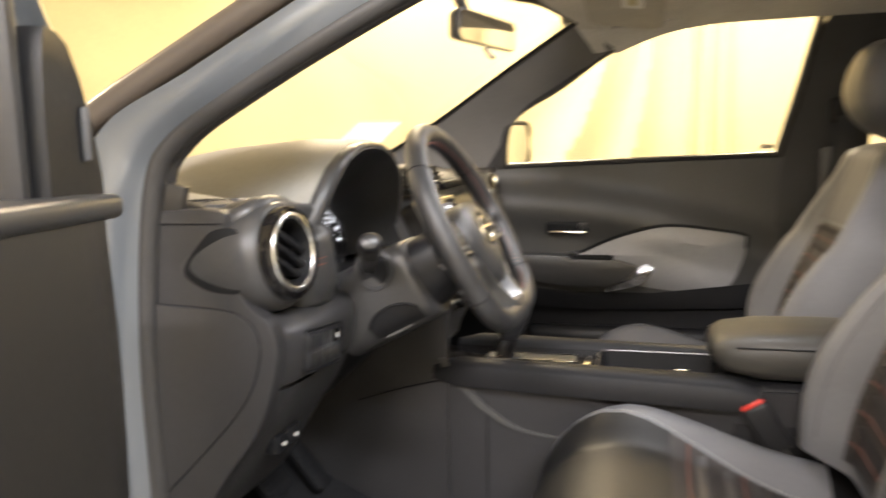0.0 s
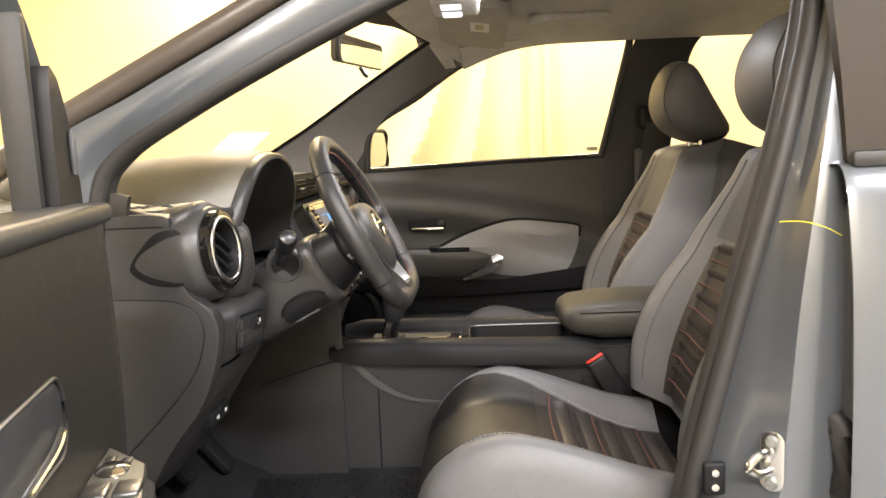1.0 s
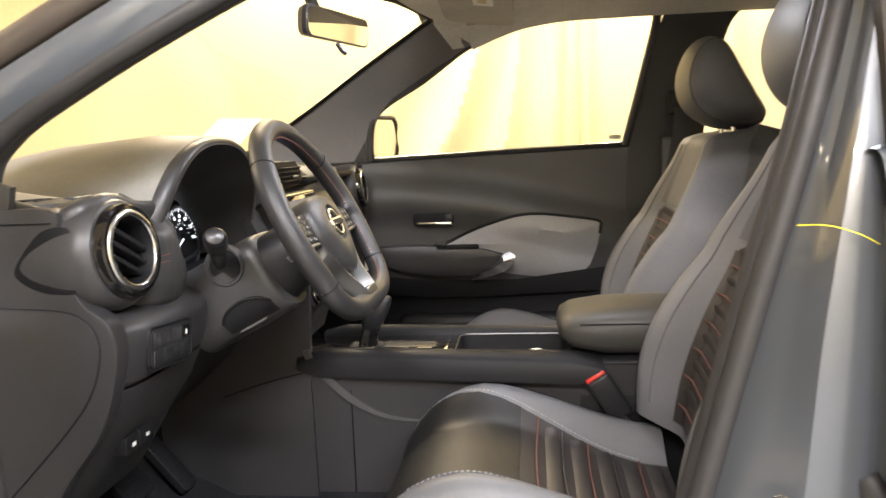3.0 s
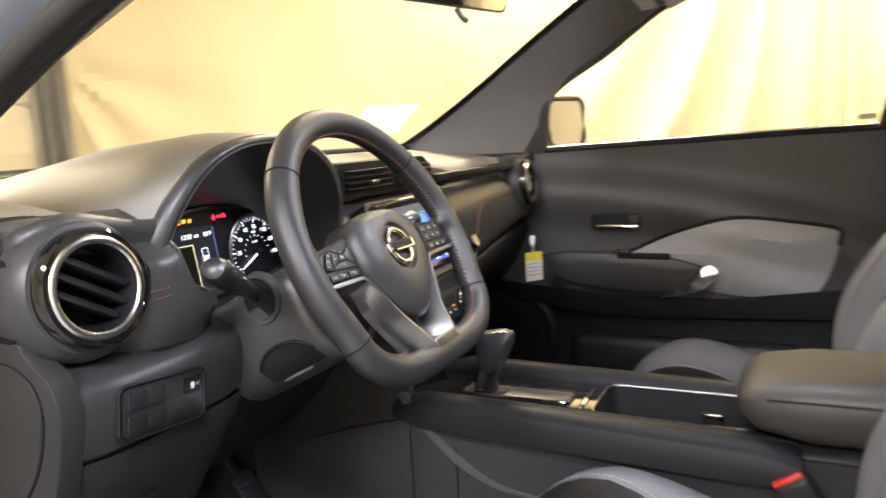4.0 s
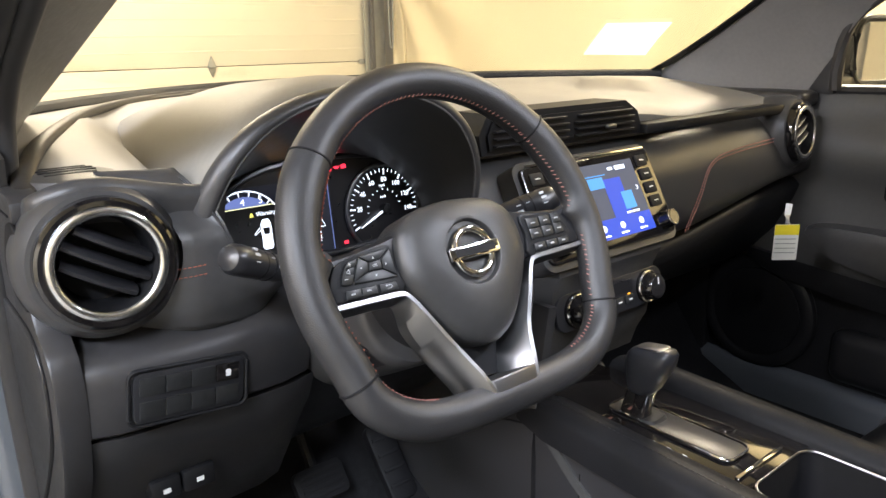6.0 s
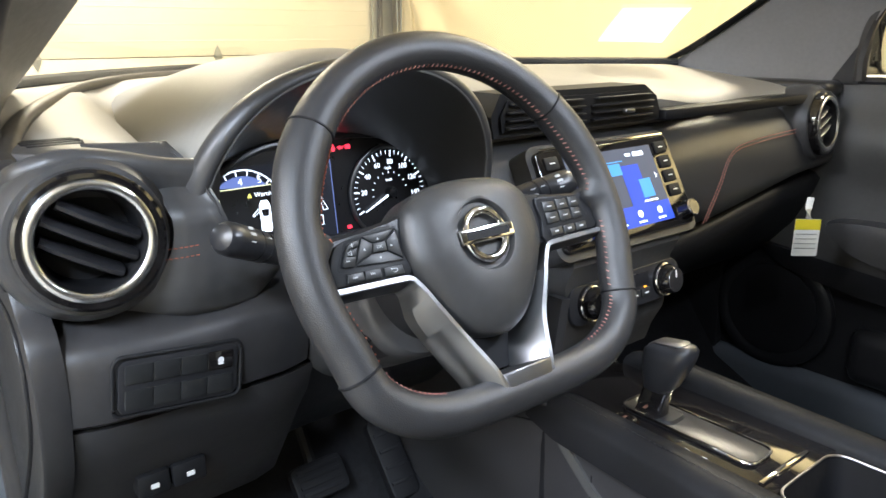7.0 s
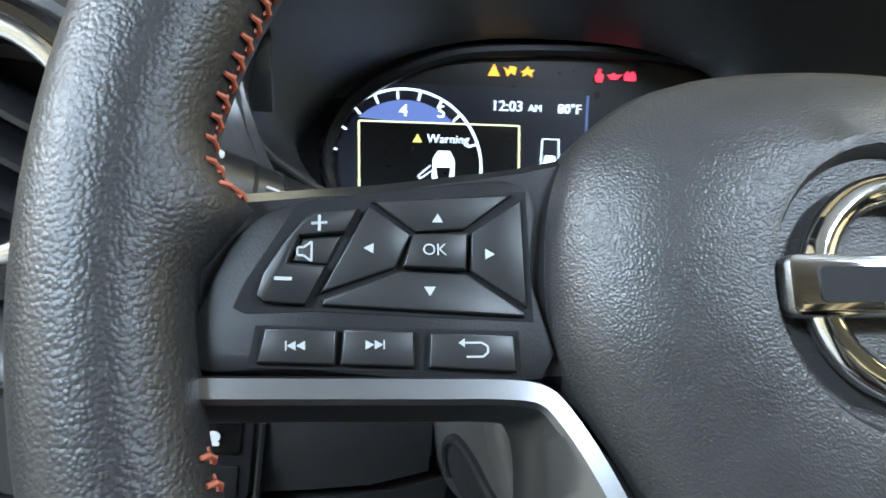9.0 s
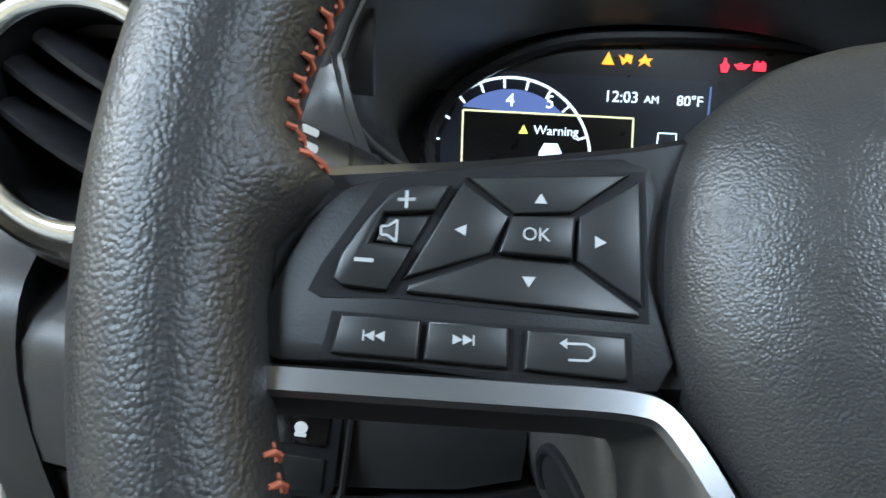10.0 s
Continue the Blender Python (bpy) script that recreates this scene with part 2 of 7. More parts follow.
def sheet(rows, thick=0.0, away=None):
    """A curved sheet. thick: its metres, added on the side towards the direction away."""
    if not thick:
        return loft(rows, closed=False, caps=False)
    rows = [[Vector(p) for p in r] for r in rows]
    n, m = len(rows), len(rows[0])
    if away is not None:
        mean = Vector((0, 0, 0))
        for i in range(n - 1):
            for j in range(m - 1):
                mean += (rows[i + 1][j] - rows[i][j]).cross(rows[i][j + 1] - rows[i][j])
        thick = math.copysign(thick, -mean.dot(Vector(away)))
    back = []
    for i in range(n):
        line = []
        for j in range(m):
            du = rows[min(n - 1, i + 1)][j] - rows[max(0, i - 1)][j]
            dv = rows[i][min(m - 1, j + 1)] - rows[i][max(0, j - 1)]
            nrm = du.cross(dv)
            nrm = nrm.normalized() if nrm.length > 1e-12 else Vector((0, 0, 1))
            line.append(rows[i][j] - nrm * thick)
        back.append(line)
    bm = bmesh.new()
    va = [[bm.verts.new(p) for p in r] for r in rows]
    vb = [[bm.verts.new(p) for p in r] for r in back]
    for i in range(n - 1):
        for j in range(m - 1):
            bm.faces.new((va[i][j], va[i + 1][j], va[i + 1][j + 1], va[i][j + 1]))
            bm.faces.new((vb[i][j], vb[i][j + 1], vb[i + 1][j + 1], vb[i + 1][j]))
    for j in range(m - 1):
        for i in (0, n - 1):
            bm.faces.new((va[i][j], va[i][j + 1], vb[i][j + 1], vb[i][j]))
    for i in range(n - 1):
        for j in (0, m - 1):
            bm.faces.new((va[i][j], va[i + 1][j], vb[i + 1][j], vb[i][j]))
    return bm


def box(cx, cy, cz, sx, sy, sz, r=0.0, seg=2, m=None):
    bm = bmesh.new()
    bmesh.ops.create_cube(bm, size=1)
    bmesh.ops.scale(bm, verts=bm.verts, vec=(sx, sy, sz))
    if r:
        bmesh.ops.bevel(bm, geom=bm.edges[:], offset=r, segments=seg, affect="EDGES", profile=0.5)
    bmesh.ops.translate(bm, verts=bm.verts, vec=(cx, cy, cz))
    if m is not None:
        bm.transform(m)
    return bm


def prism(poly, thick, m, r=0.0, seg=2):
    """A flat outline, thick along its local z, from z = 0 up, at the pose m."""
    bm = bmesh.new()
    f = bm.faces.new([bm.verts.new((x, y, 0)) for x, y in poly])
    if f.normal.z < 0:
        f.normal_flip()
    bm.normal_update()
    ext = bmesh.ops.extrude_face_region(bm, geom=[f])
    top = [v for v in ext["geom"] if isinstance(v, bmesh.types.BMVert)]
    bmesh.ops.translate(bm, verts=top, vec=(0, 0, thick))
    bmesh.ops.recalc_face_normals(bm, faces=bm.faces[:])
    if r:
        edges = [e for e in bm.edges if all(v in top for v in e.verts)]
        bmesh.ops.bevel(bm, geom=edges, offset=r, segments=seg, affect="EDGES", profile=0.5)
    bm.transform(m)
    return bm


def lathe(profile, m, n=48):
    """Rings (radius, z) turned about local z."""
    rings = [[m @ Vector((r * math.cos(2 * math.pi * i / n), r * math.sin(2 * math.pi * i / n), z)) for i in range(n)] for r, z in profile]
    return loft(rings, caps=False)


def torus(m, big, small, n=64, k=12, flat=1.0):
    bm = bmesh.new()
    vs = []
    for i in range(n):
        a = 2 * math.pi * i / n
        vs.append([bm.verts.new(m @ Vector(((big + small * math.cos(2 * math.pi * j / k)) * math.cos(a), (big + small * math.cos(2 * math.pi * j / k)) * math.sin(a), small * flat * math.sin(2 * math.pi * j / k)))) for j in range(k)])
    for i in range(n):
        for j in range(k):
            bm.faces.new((vs[i][j], vs[(i + 1) % n][j], vs[(i + 1) % n][(j + 1) % k], vs[i][(j + 1) % k]))
    return bm


def tube(path, r, n=10, closed=False, squash=1.0, up=(0, 0, 1)):
    path = [Vector(p) for p in path]
    rings = []
    count = len(path)
    for i, p in enumerate(path):
        a = path[(i - 1) % count] if closed or i else p
        b = path[(i + 1) % count] if closed or i < count - 1 else p
        d = (b - a).normalized()
        side = d.cross(Vector(up))
        side = side.normalized() if side.length > 1e-4 else Vector((1, 0, 0))
        top = side.cross(d)
        rad = r[i] if isinstance(r, (list, tuple)) else r
        rings.append([p + side * rad * math.cos(2 * math.pi * k / n) + top * rad * squash * math.sin(2 * math.pi * k / n) for k in range(n)])
    if closed:
        rings.append(rings[0])
    bm = loft(rings, caps=not closed)
    if closed:
        bmesh.ops.remove_doubles(bm, verts=bm.verts[:], dist=1e-6)
    return bm


def join(*bms):
    out = bmesh.new()
    for b in bms:
        me = bpy.data.meshes.new("tmp")
        b.to_mesh(me)
        b.free()
        out.from_mesh(me)
        bpy.data.meshes.remove(me)
    return out


def smoothed(points, per=6, closed=False):
    """A smooth curve through points (Catmull-Rom)."""
    pts = [Vector(p) for p in points]
    n = len(pts)
    out = []
    for i in range(n if closed else n - 1):
        p1, p2 = pts[i], pts[(i + 1) % n]
        p0 = pts[(i - 1) % n] if closed or i else p1
        p3 = pts[(i + 2) % n] if closed or i + 2 < n else p2
        for k in range(per):
            t = k / per
            out.append(0.5 * ((2 * p1) + (p2 - p0) * t + (2 * p0 - 5 * p1 + 4 * p2 - p3) * t * t + (3 * p1 - p0 - 3 * p2 + p3) * t ** 3))
    if not closed:
        out.append(pts[-1])
    return out


def rounded(w, h, r, seg=5):
    pts = []
    for cx, cy, a0 in ((w / 2 - r, h / 2 - r, 0), (-w / 2 + r, h / 2 - r, 90), (-w / 2 + r, -h / 2 + r, 180), (w / 2 - r, -h / 2 + r, 270)):
        for k in range(seg + 1):
            a = radians(a0 + 90 * k / seg)
            pts.append((cx + r * math.cos(a), cy + r * math.sin(a)))
    return pts


def stitches(path, length, gap, r, lift=(0, 0, 0)):
    """Short thread pieces along a path."""
    path = [Vector(p) for p in path]
    out, run, on = [], 0.0, None
    pieces = []
    seglens = [(b - a).length for a, b in zip(path, path[1:])]
    total = sum(seglens)

    def at(s):
        for i, l in enumerate(seglens):
            if s <= l or i == len(seglens) - 1:
                return path[i].lerp(path[i + 1], min(1, s / l))
            s -= l
    s = 0.0
    while s + length < total:
        a, b = at(s), at(s + length)
        mid = (a + b) / 2 + Vector(lift)
        pieces.append(tube([a, mid, b], [r * 0.7, r, r * 0.7], 5))
        s += length + gap
    return join(*pieces)


def words(text, size, m, extrude=0.0002, align="CENTER"):
    cu = bpy.data.curves.new("words", "FONT")
    cu.body, cu.size, cu.extrude, cu.align_x, cu.align_y = text, size, extrude, align, "CENTER"
    cu.resolution_u = 3
    tmp = new("words", cu)
    me = bpy.data.meshes.new_from_object(tmp.evaluated_get(bpy.context.evaluated_depsgraph_get()))
    bpy.data.objects.remove(tmp)
    bm = bmesh.new()
    bm.from_mesh(me)
    bpy.data.meshes.remove(me)
    bm.transform(m)
    return bm


def lerp(a, b, t):
    return a + (b - a) * t


def step(a, b, x):
    t = min(1, max(0, (x - a) / (b - a)))
    return t * t * (3 - 2 * t)


# ---- garage ----
struct("floor", box(-0.6, 0.25, -0.05, 9.2, 11.1, 0.1), CONCRETE, "grey concrete garage floor", "floor", smooth=False)
struct("ceiling", box(-0.6, 0.25, 3.45, 9.2, 11.1, 0.1), WALL, "cream painted garage ceiling", "ceiling", smooth=False)
struct("wall_west", box(-5.15, 0.25, 1.7, 0.1, 11.1, 3.4), WALL, "cream painted garage wall", "wall", smooth=False)
struct("wall_south", box(-0.6, -5.25, 1.7, 9.0, 0.1, 3.4), WALL, "cream painted garage wall", "wall", smooth=False)
struct("wall_east", box(3.95, 0.25, 1.7, 0.1, 11.1, 3.4), WALL, "cream painted wall behind the curtain", "wall", smooth=False)
struct("wall_north", box(3.60, 5.72, 1.7, 0.60, 0.1, 3.4), WALL, "cream painted wall beside the garage door", "wall", smooth=False)

gdoor = thing("garage_door", (-0.9, 5.50, 0), "cream sectional garage door with steel hinges", "garage door")
PANEL = 0.621
for i in range(6):
    z0 = -0.235 + PANEL * i if i else 0.02
    top = -0.235 + PANEL * (i + 1)
    part("panel", box(-0.9, 5.54, (z0 + top) / 2, 8.3, 0.045, min(3.4, top) - z0 - 0.006, 0.008, 2), GARAGE_WHITE, gdoor)
    for k in (1, 2, 3, 4):
        part("rib", box(-0.9, 5.5170, top - 0.125 * k, 8.3, 0.004, 0.010, 0.0015, 1), GARAGE_WHITE, gdoor)
for x in (1.693, 0.36, -0.95, -2.3, -3.6):
    for i in (1, 2, 3, 4):
        z = -0.235 + PANEL * i
        bm = prism([(0, 0.09), (0.028, 0.026), (0.038, 0.0), (0.028, -0.026), (0, -0.09), (-0.028, -0.026), (-0.038, 0), (-0.028, 0.026)], 0.006, pose(x, 5.515, z, 90), 0.002)
        hinge = part("hinge", bm, STEEL, gdoor, "grey steel hinge plate")
        part("pin", box(x, 5.504, z, 0.065, 0.012, 0.014, 0.004), STEEL, hinge)
for z in (0.386, 1.007, 1.628, 2.249):
    part("roller_bracket", box(3.17, 5.50, z, 0.11, 0.02, 0.045, 0.005), STEEL, gdoor)

track = thing("door_track", (3.26, 5.46, 0), "upright galvanised steel door track", "door track")
part("rail", box(3.240, 5.45, 1.55, 0.034, 0.06, 3.1, 0.006), RUBBER, track, "dark steel rail")
part("plate", box(3.195, 5.47, 1.55, 0.055, 0.016, 3.1, 0.004), STEEL, track)
part("jamb", box(3.355, 5.54, 1.55, 0.17, 0.03, 3.1, 0.006), STEEL, track)

chain = thing("pull_chain", (3.40, 5.36, 0.5), "thin hanging door chain loop", "chain")
part("loop", tube(smoothed([(3.375, 5.36, 3.0), (3.375, 5.36, 1.42), (3.395, 5.36, 1.12), (3.42, 5.36, 1.42), (3.42, 5.36, 3.0)], 8), 0.007, 6), STEEL, chain)


def curtain_x(y, z):
    """A backdrop cloth: smooth, with a few pulled folds beside the car and a fan of creases at the corner."""
    lean = 0.62 * step(-0.65, 0.55, y) * (1.4 - z)
    u = y - lean
    f = 0.0
    for place, wide, high in ((-0.70, 0.030, 0.030), (-0.59, 0.028, 0.034), (-0.48, 0.030, 0.030), (-0.22, 0.055, 0.050), (0.10, 0.085, 0.060), (0.62, 0.16, 0.050), (-1.55, 0.10, 0.03), (-2.3, 0.12, 0.04), (-3.2, 0.15, 0.05)):
        f -= 1.7 * high * math.exp(-((u - place) / wide) ** 2)
    f += 0.05 * math.sin(u * 1.7 + 0.6 * math.sin(u * 0.9 + z)) * step(0.4, 1.4, y)
    away = math.hypot(y - 5.35, z - 1.95)
    f += 0.055 * math.sin(11.0 * math.atan2(5.35 - y, max(0.05, 1.95 - z))) * math.exp(-(away / 1.5) ** 2) * step(0.05, 0.5, away)
    return 3.42 + f + 0.06 * noise.noise(Vector((y * 0.7, z * 0.9, 3))) + 0.012 * noise.noise(Vector((y * 2.4, z * 1.6, 7)))


rows = []
for i in range(361):
    y = -5.0 + 10.2 * i / 360
    rows.append([(curtain_x(y, z), y, z) for z in [0.02 + 3.2 * k / 40 for k in range(41)]])
for i in range(1, 13):
    a = i / 12
    rows.append([(lerp(curtain_x(5.2, z), 3.46, a) + 0.015 * math.sin(a * 12), 5.2 + 0.22 * a + 0.03 * math.sin(a * 9 + z), z) for z in [0.02 + 3.2 * k / 40 for k in range(41)]])
cur = thing("curtain", (3.42, -0.5, 0), "cream fabric curtain hanging in soft folds", "curtain")
part("cloth", sheet(rows), CURTAIN, cur)
part("rod", tube([(3.42, -5.0, 3.24), (3.42, 5.4, 3.24)], 0.015, 10), STEEL, cur)

for place, target, sx, sy, watts, colour in LAMPS:
    fix = thing("ceiling_light", place, "long ceiling light with a milky diffuser", "ceiling light", "ceiling lights")
    part("housing", box(place[0], place[1], 3.34, sx + 0.08, sy + 0.08, 0.09, 0.01), GARAGE_WHITE, fix)
    part("diffuser", box(place[0], place[1], 3.285, sx + 0.02, sy + 0.02, 0.02, 0.006), LAMP_GLOW, fix)

# pale sheet stuck to the inside of the windscreen
note = thing("windscreen_sheet", (0.54, 0.52, 1.166), "pale blank sheet stuck inside the windscreen", "sheet")
part("sheet", sheet([[(0.513, 0.614, 1.166), (0.492, 0.568, 1.199), (0.471, 0.519, 1.231)], [(0.563, 0.569, 1.165), (0.544, 0.523, 1.199), (0.524, 0.476, 1.231)], [(0.612, 0.521, 1.163), (0.595, 0.478, 1.198), (0.577, 0.432, 1.231)]]), VELLUM, note)


# ---- car shell ----
def strip(line_a, line_b, thick=0.03, per=6, away=None):
    """A solid band between two guide lines."""
    a, b = smoothed(line_a, per), smoothed(line_b, per)
    rows = []
    for p, q in zip(a, b):
        mid = (p + q) / 2
        rows.append([p, p.lerp(q, 0.25), mid, p.lerp(q, 0.75), q])
    return sheet(rows, thick, away)


car = thing("car", (0, 0, 0.3), "blue-grey car body shell, door opening on one side", "car body")

# front pillar by the driver: painted outer skin, dark seal, inner trim
SEAL_A = [(-0.705, 0.335, 0.50), (-0.705, 0.335, 0.70), (-0.705, 0.335, 0.90), (-0.703, 0.312, 1.09), (-0.70, 0.275, 1.155), (-0.695, 0.18, 1.213), (-0.685, 0.06, 1.275), (-0.66, -0.06, 1.335), (-0.635, -0.22, 1.405), (-0.61, -0.40, 1.455), (-0.60, -0.68, 1.475)]
OUT_A = [(-0.745, 0.385, 0.50), (-0.745, 0.385, 0.70), (-0.745, 0.385, 0.90), (-0.742, 0.39, 1.09), (-0.732, 0.365, 1.180), (-0.722, 0.253, 1.240), (-0.712, 0.125, 1.306), (-0.69, -0.01, 1.378), (-0.66, -0.20, 1.452), (-0.635, -0.40, 1.50), (-0.625, -0.68, 1.52)]
MID_A = [((p[0] + q[0]) / 2 - 0.012, (p[1] + q[1]) / 2, (p[2] + q[2]) / 2) for p, q in zip(SEAL_A, OUT_A)]
a, b, c = smoothed(OUT_A, 6), smoothed(MID_A, 6), smoothed(SEAL_A, 6)
part("front_pillar", sheet([[p, p.lerp(q, 0.5) + Vector((-0.004, 0, 0)), q, q.lerp(r, 0.5) + Vector((-0.003, 0, 0)), r] for p, q, r in zip(a, b, c)], 0.012, (1, 0.2, 0)), PAINT, car)
part("door_seal", tube([p + Vector((-0.004, 0.008, 0.009)) for p in smoothed(SEAL_A, 8)], 0.0135, 12, up=(1, 0, 0)), RUBBER, car, "dark rubber door seal")
part("inner_seal", tube([p + Vector((0.016, 0.006, 0.008)) for p in smoothed(SEAL_A, 8)], 0.0115, 12, up=(1, 0, 0)), RUBBER, car)
hinge = part("hinge_pillar", box(-0.790, 0.412, 0.745, 0.105, 0.050, 0.70, 0.010, 3), PAINT, car)
for z in (0.62, 0.66, 0.92, 0.96):
    part("bolt", lathe([(0.0, 0.006), (0.007, 0.006), (0.0095, 0.004), (0.0095, 0.0)], pose(-0.775, 0.3865, z, 90), 12), STEEL, hinge)
WS_L = [(-0.633, 0.55, 1.105), (-0.613, 0.44, 1.158), (-0.583, 0.3, 1.232), (-0.543, 0.13, 1.325), (-0.503, -0.07, 1.435)]
IN_L = [(-0.68, 0.34, 1.09), (-0.675, 0.27, 1.178), (-0.66, 0.14, 1.252), (-0.64, 0.02, 1.315), (-0.60, -0.14, 1.40)]
# Same trim as the passenger's pillar, in a darker colour for its shade.
part("pillar_trim", strip(WS_L, IN_L, 0.014, 6, (-1, 0.5, 1)), PLASTIC_KNEE, car, "plastic inner pillar cover, coloured dark for its shade")
part("windscreen_moulding", tube(smoothed([(-0.72, 0.48, 1.135)] + [(p[0] + 0.012, p[1] + 0.010, p[2] + 0.019) for p in OUT_A[4:]], 6), 0.0185, 12), TRIM_BRIGHT, car, "brown-black windscreen edge moulding")

# passenger front pillar
WS_R = [(0.70, 0.60, 1.10), (0.70, 0.50, 1.145), (0.665, 0.33, 1.235), (0.62, 0.13, 1.355), (0.575, -0.075, 1.472)]
IN_R = [(0.745, 0.22, 1.085), (0.74, 0.175, 1.155), (0.72, 0.10, 1.255), (0.70, -0.04, 1.342), (0.665, -0.165, 1.415)]
# Base colour lifted above the driver's cover, for the light falling here.
part("pillar_trim", strip(WS_R, IN_R, 0.02, 6, (1, 0.5, 0.5)), mat("lit_pillar_plastic", (0.16, 0.155, 0.15), 0.5, grain=0.4, grain_scale=1200, vary=0.08), car, "plastic inner pillar cover, its grey raised for the light on it")

part("glass_edge_band", strip([(p[0] - 0.024, p[1] + 0.004, p[2] + 0.008) for p in WS_R], [(p[0] + 0.010, p[1] + 0.004, p[2] + 0.006) for p in WS_R], 0.003), DEEP, car, "black band along the windscreen side")

# roof, headliner, windscreen header
rows = []
for i in range(15):
    y = lerp(-0.075, -1.75, i / 14)
    drop = 0.02 * step(-0.35, -0.07, y)
    rows.append([(x, y, 1.512 - 0.05 * (abs(x) / 0.66) ** 4 - drop) for x in [lerp(-0.62, 0.66, k / 16) for k in range(17)]])
head = part("headliner", sheet(rows, 0.012, (0, 0, 1)), HEADLINER, car, "pale grey cloth headliner")
rows = []
for i in range(15):
    y = lerp(-0.03, -1.8, i / 14)
    rows.append([(x, y, 1.575 - 0.05 * (abs(x) / 0.66) ** 4 - 0.05 * step(-0.3, 0.0, y)) for x in [lerp(-0.64, 0.68, k / 16) for k in range(17)]])
part("roof", sheet(rows, 0.02, (0, 0, -1)), PAINT, car)
part("header_trim", strip([(-0.52, -0.05, 1.455), (-0.2, 0.0, 1.485), (0.1, 0.005, 1.49), (0.35, -0.02, 1.485), (0.585, -0.07, 1.472)], [(-0.53, -0.16, 1.462), (-0.2, -0.12, 1.497), (0.1, -0.12, 1.50), (0.35, -0.13, 1.495), (0.60, -0.17, 1.462)], 0.012, 6, (0, 0, 1)), HEADLINER, car)
part("glass_frit", strip([(-0.53, -0.01, 1.452), (-0.2, 0.06, 1.465), (0.1, 0.065, 1.468), (0.35, -0.005, 1.482), (0.58, -0.07, 1.468)], [(-0.53, -0.07, 1.468), (-0.2, -0.02, 1.496), (0.1, -0.02, 1.498), (0.35, -0.04, 1.495), (0.585, -0.09, 1.475)], 0.003), DEEP, car, "black band along the windscreen top")
part("corner_trim", strip([(0.565, -0.06, 1.478), (0.595, -0.15, 1.474), (0.612, -0.27, 1.487)], [(0.652, -0.115, 1.402), (0.672, -0.17, 1.414), (0.676, -0.30, 1.458)], 0.012, 6, (0.5, 0, 1)), HEADLINER, car)
part("side_rail", strip([(0.60, -0.16, 1.470), (0.62, -0.36, 1.492), (0.625, -0.68, 1.497), (0.625, -1.6, 1.49)], [(0.668, -0.165, 1.412), (0.672, -0.35, 1.473), (0.675, -0.68, 1.483), (0.675, -1.6, 1.472)], 0.02), HEADLINER, car)
part("side_rail", strip([(-0.53, -0.15, 1.455), (-0.56, -0.36, 1.485), (-0.57, -0.68, 1.49), (-0.57, -1.6, 1.485)], [(-0.60, -0.16, 1.40), (-0.60, -0.36, 1.445), (-0.595, -0.68, 1.47), (-0.59, -1.6, 1.46)], 0.02), HEADLINER, car)

# windscreen
rows = []
for i in range(13):
    s = lerp(-1, 1, i / 12)
    base = Vector((0.0 + 0.69 * s, 0.96 - 0.42 * abs(s) ** 2.2, 1.105))
    top = Vector((0.03 + 0.555 * s, 0.03 - 0.09 * abs(s) ** 2.2, 1.472))
    rows.append([base.lerp(top, k / 8) + Vector((0, 0, 0.02 * math.sin(math.pi * k / 8))) for k in range(9)])
ws = part("windscreen", sheet(rows), GLASS, car, "clear windscreen glass")
ws.visible_shadow = False
part("cowl_seal", tube([(0.69 * s, 0.950 - 0.42 * abs(s) ** 2.2, 1.118) for s in [lerp(-1, 1, i / 24) for i in range(25)]], 0.012, 8), DEEP, car)

# bonnet and wings, seen through the windscreen
rows = []
for i in range(17):
    s = lerp(-1, 1, i / 16)
    rows.append([(0.0 + 0.80 * s * (1 - 0.06 * t), 1.0 - 0.40 * abs(s) ** 2.2 + 0.95 * t, 1.092 + 0.012 * math.sin(math.pi * t) - 0.05 * t - 0.07 * abs(s) ** 4 - 0.25 * max(0, t - 0.8) ** 1.3) for t in [k / 10 for k in range(11)]])
part("bonnet", sheet(rows, 0.01, (0, 0, -1)), PAINT, car)
part("firewall", box(0, 0.66, 0.70, 1.40, 0.04, 0.80, 0.01), CARPET, car)

# centre pillar and rear of the opening on the driver's side
SEAL_B = [(-0.60, -0.69, 1.475), (-0.655, -0.672, 1.33), (-0.69, -0.632, 1.18), (-0.70, -0.605, 1.08), (-0.705, -0.563, 0.93), (-0.705, -0.510, 0.72), (-0.705, -0.465, 0.52), (-0.705, -0.425, 0.42)]
MID_B = [(-0.615, -0.70, 1.50), (-0.675, -0.685, 1.35), (-0.715, -0.645, 1.18), (-0.735, -0.618, 1.08), (-0.75, -0.580, 0.93), (-0.755, -0.535, 0.72), (-0.755, -0.490, 0.52), (-0.755, -0.45, 0.42)]
EDGE_B = [(-0.64, -0.715, 1.52), (-0.715, -0.690, 1.35), (-0.76, -0.655, 1.18), (-0.785, -0.635, 1.08), (-0.80, -0.615, 0.93), (-0.80, -0.605, 0.72), (-0.80, -0.585, 0.52), (-0.80, -0.565, 0.42)]
BACK_B = [(-0.65, -0.735, 1.52), (-0.715, -0.71, 1.35), (-0.755, -0.69, 1.18), (-0.775, -0.685, 1.08), (-0.785, -0.685, 0.93), (-0.785, -0.685, 0.72), (-0.785, -0.685, 0.52), (-0.785, -0.675, 0.42)]
p1, p2, p3, p4 = (smoothed(s, 6) for s in (SEAL_B, MID_B, EDGE_B, BACK_B))
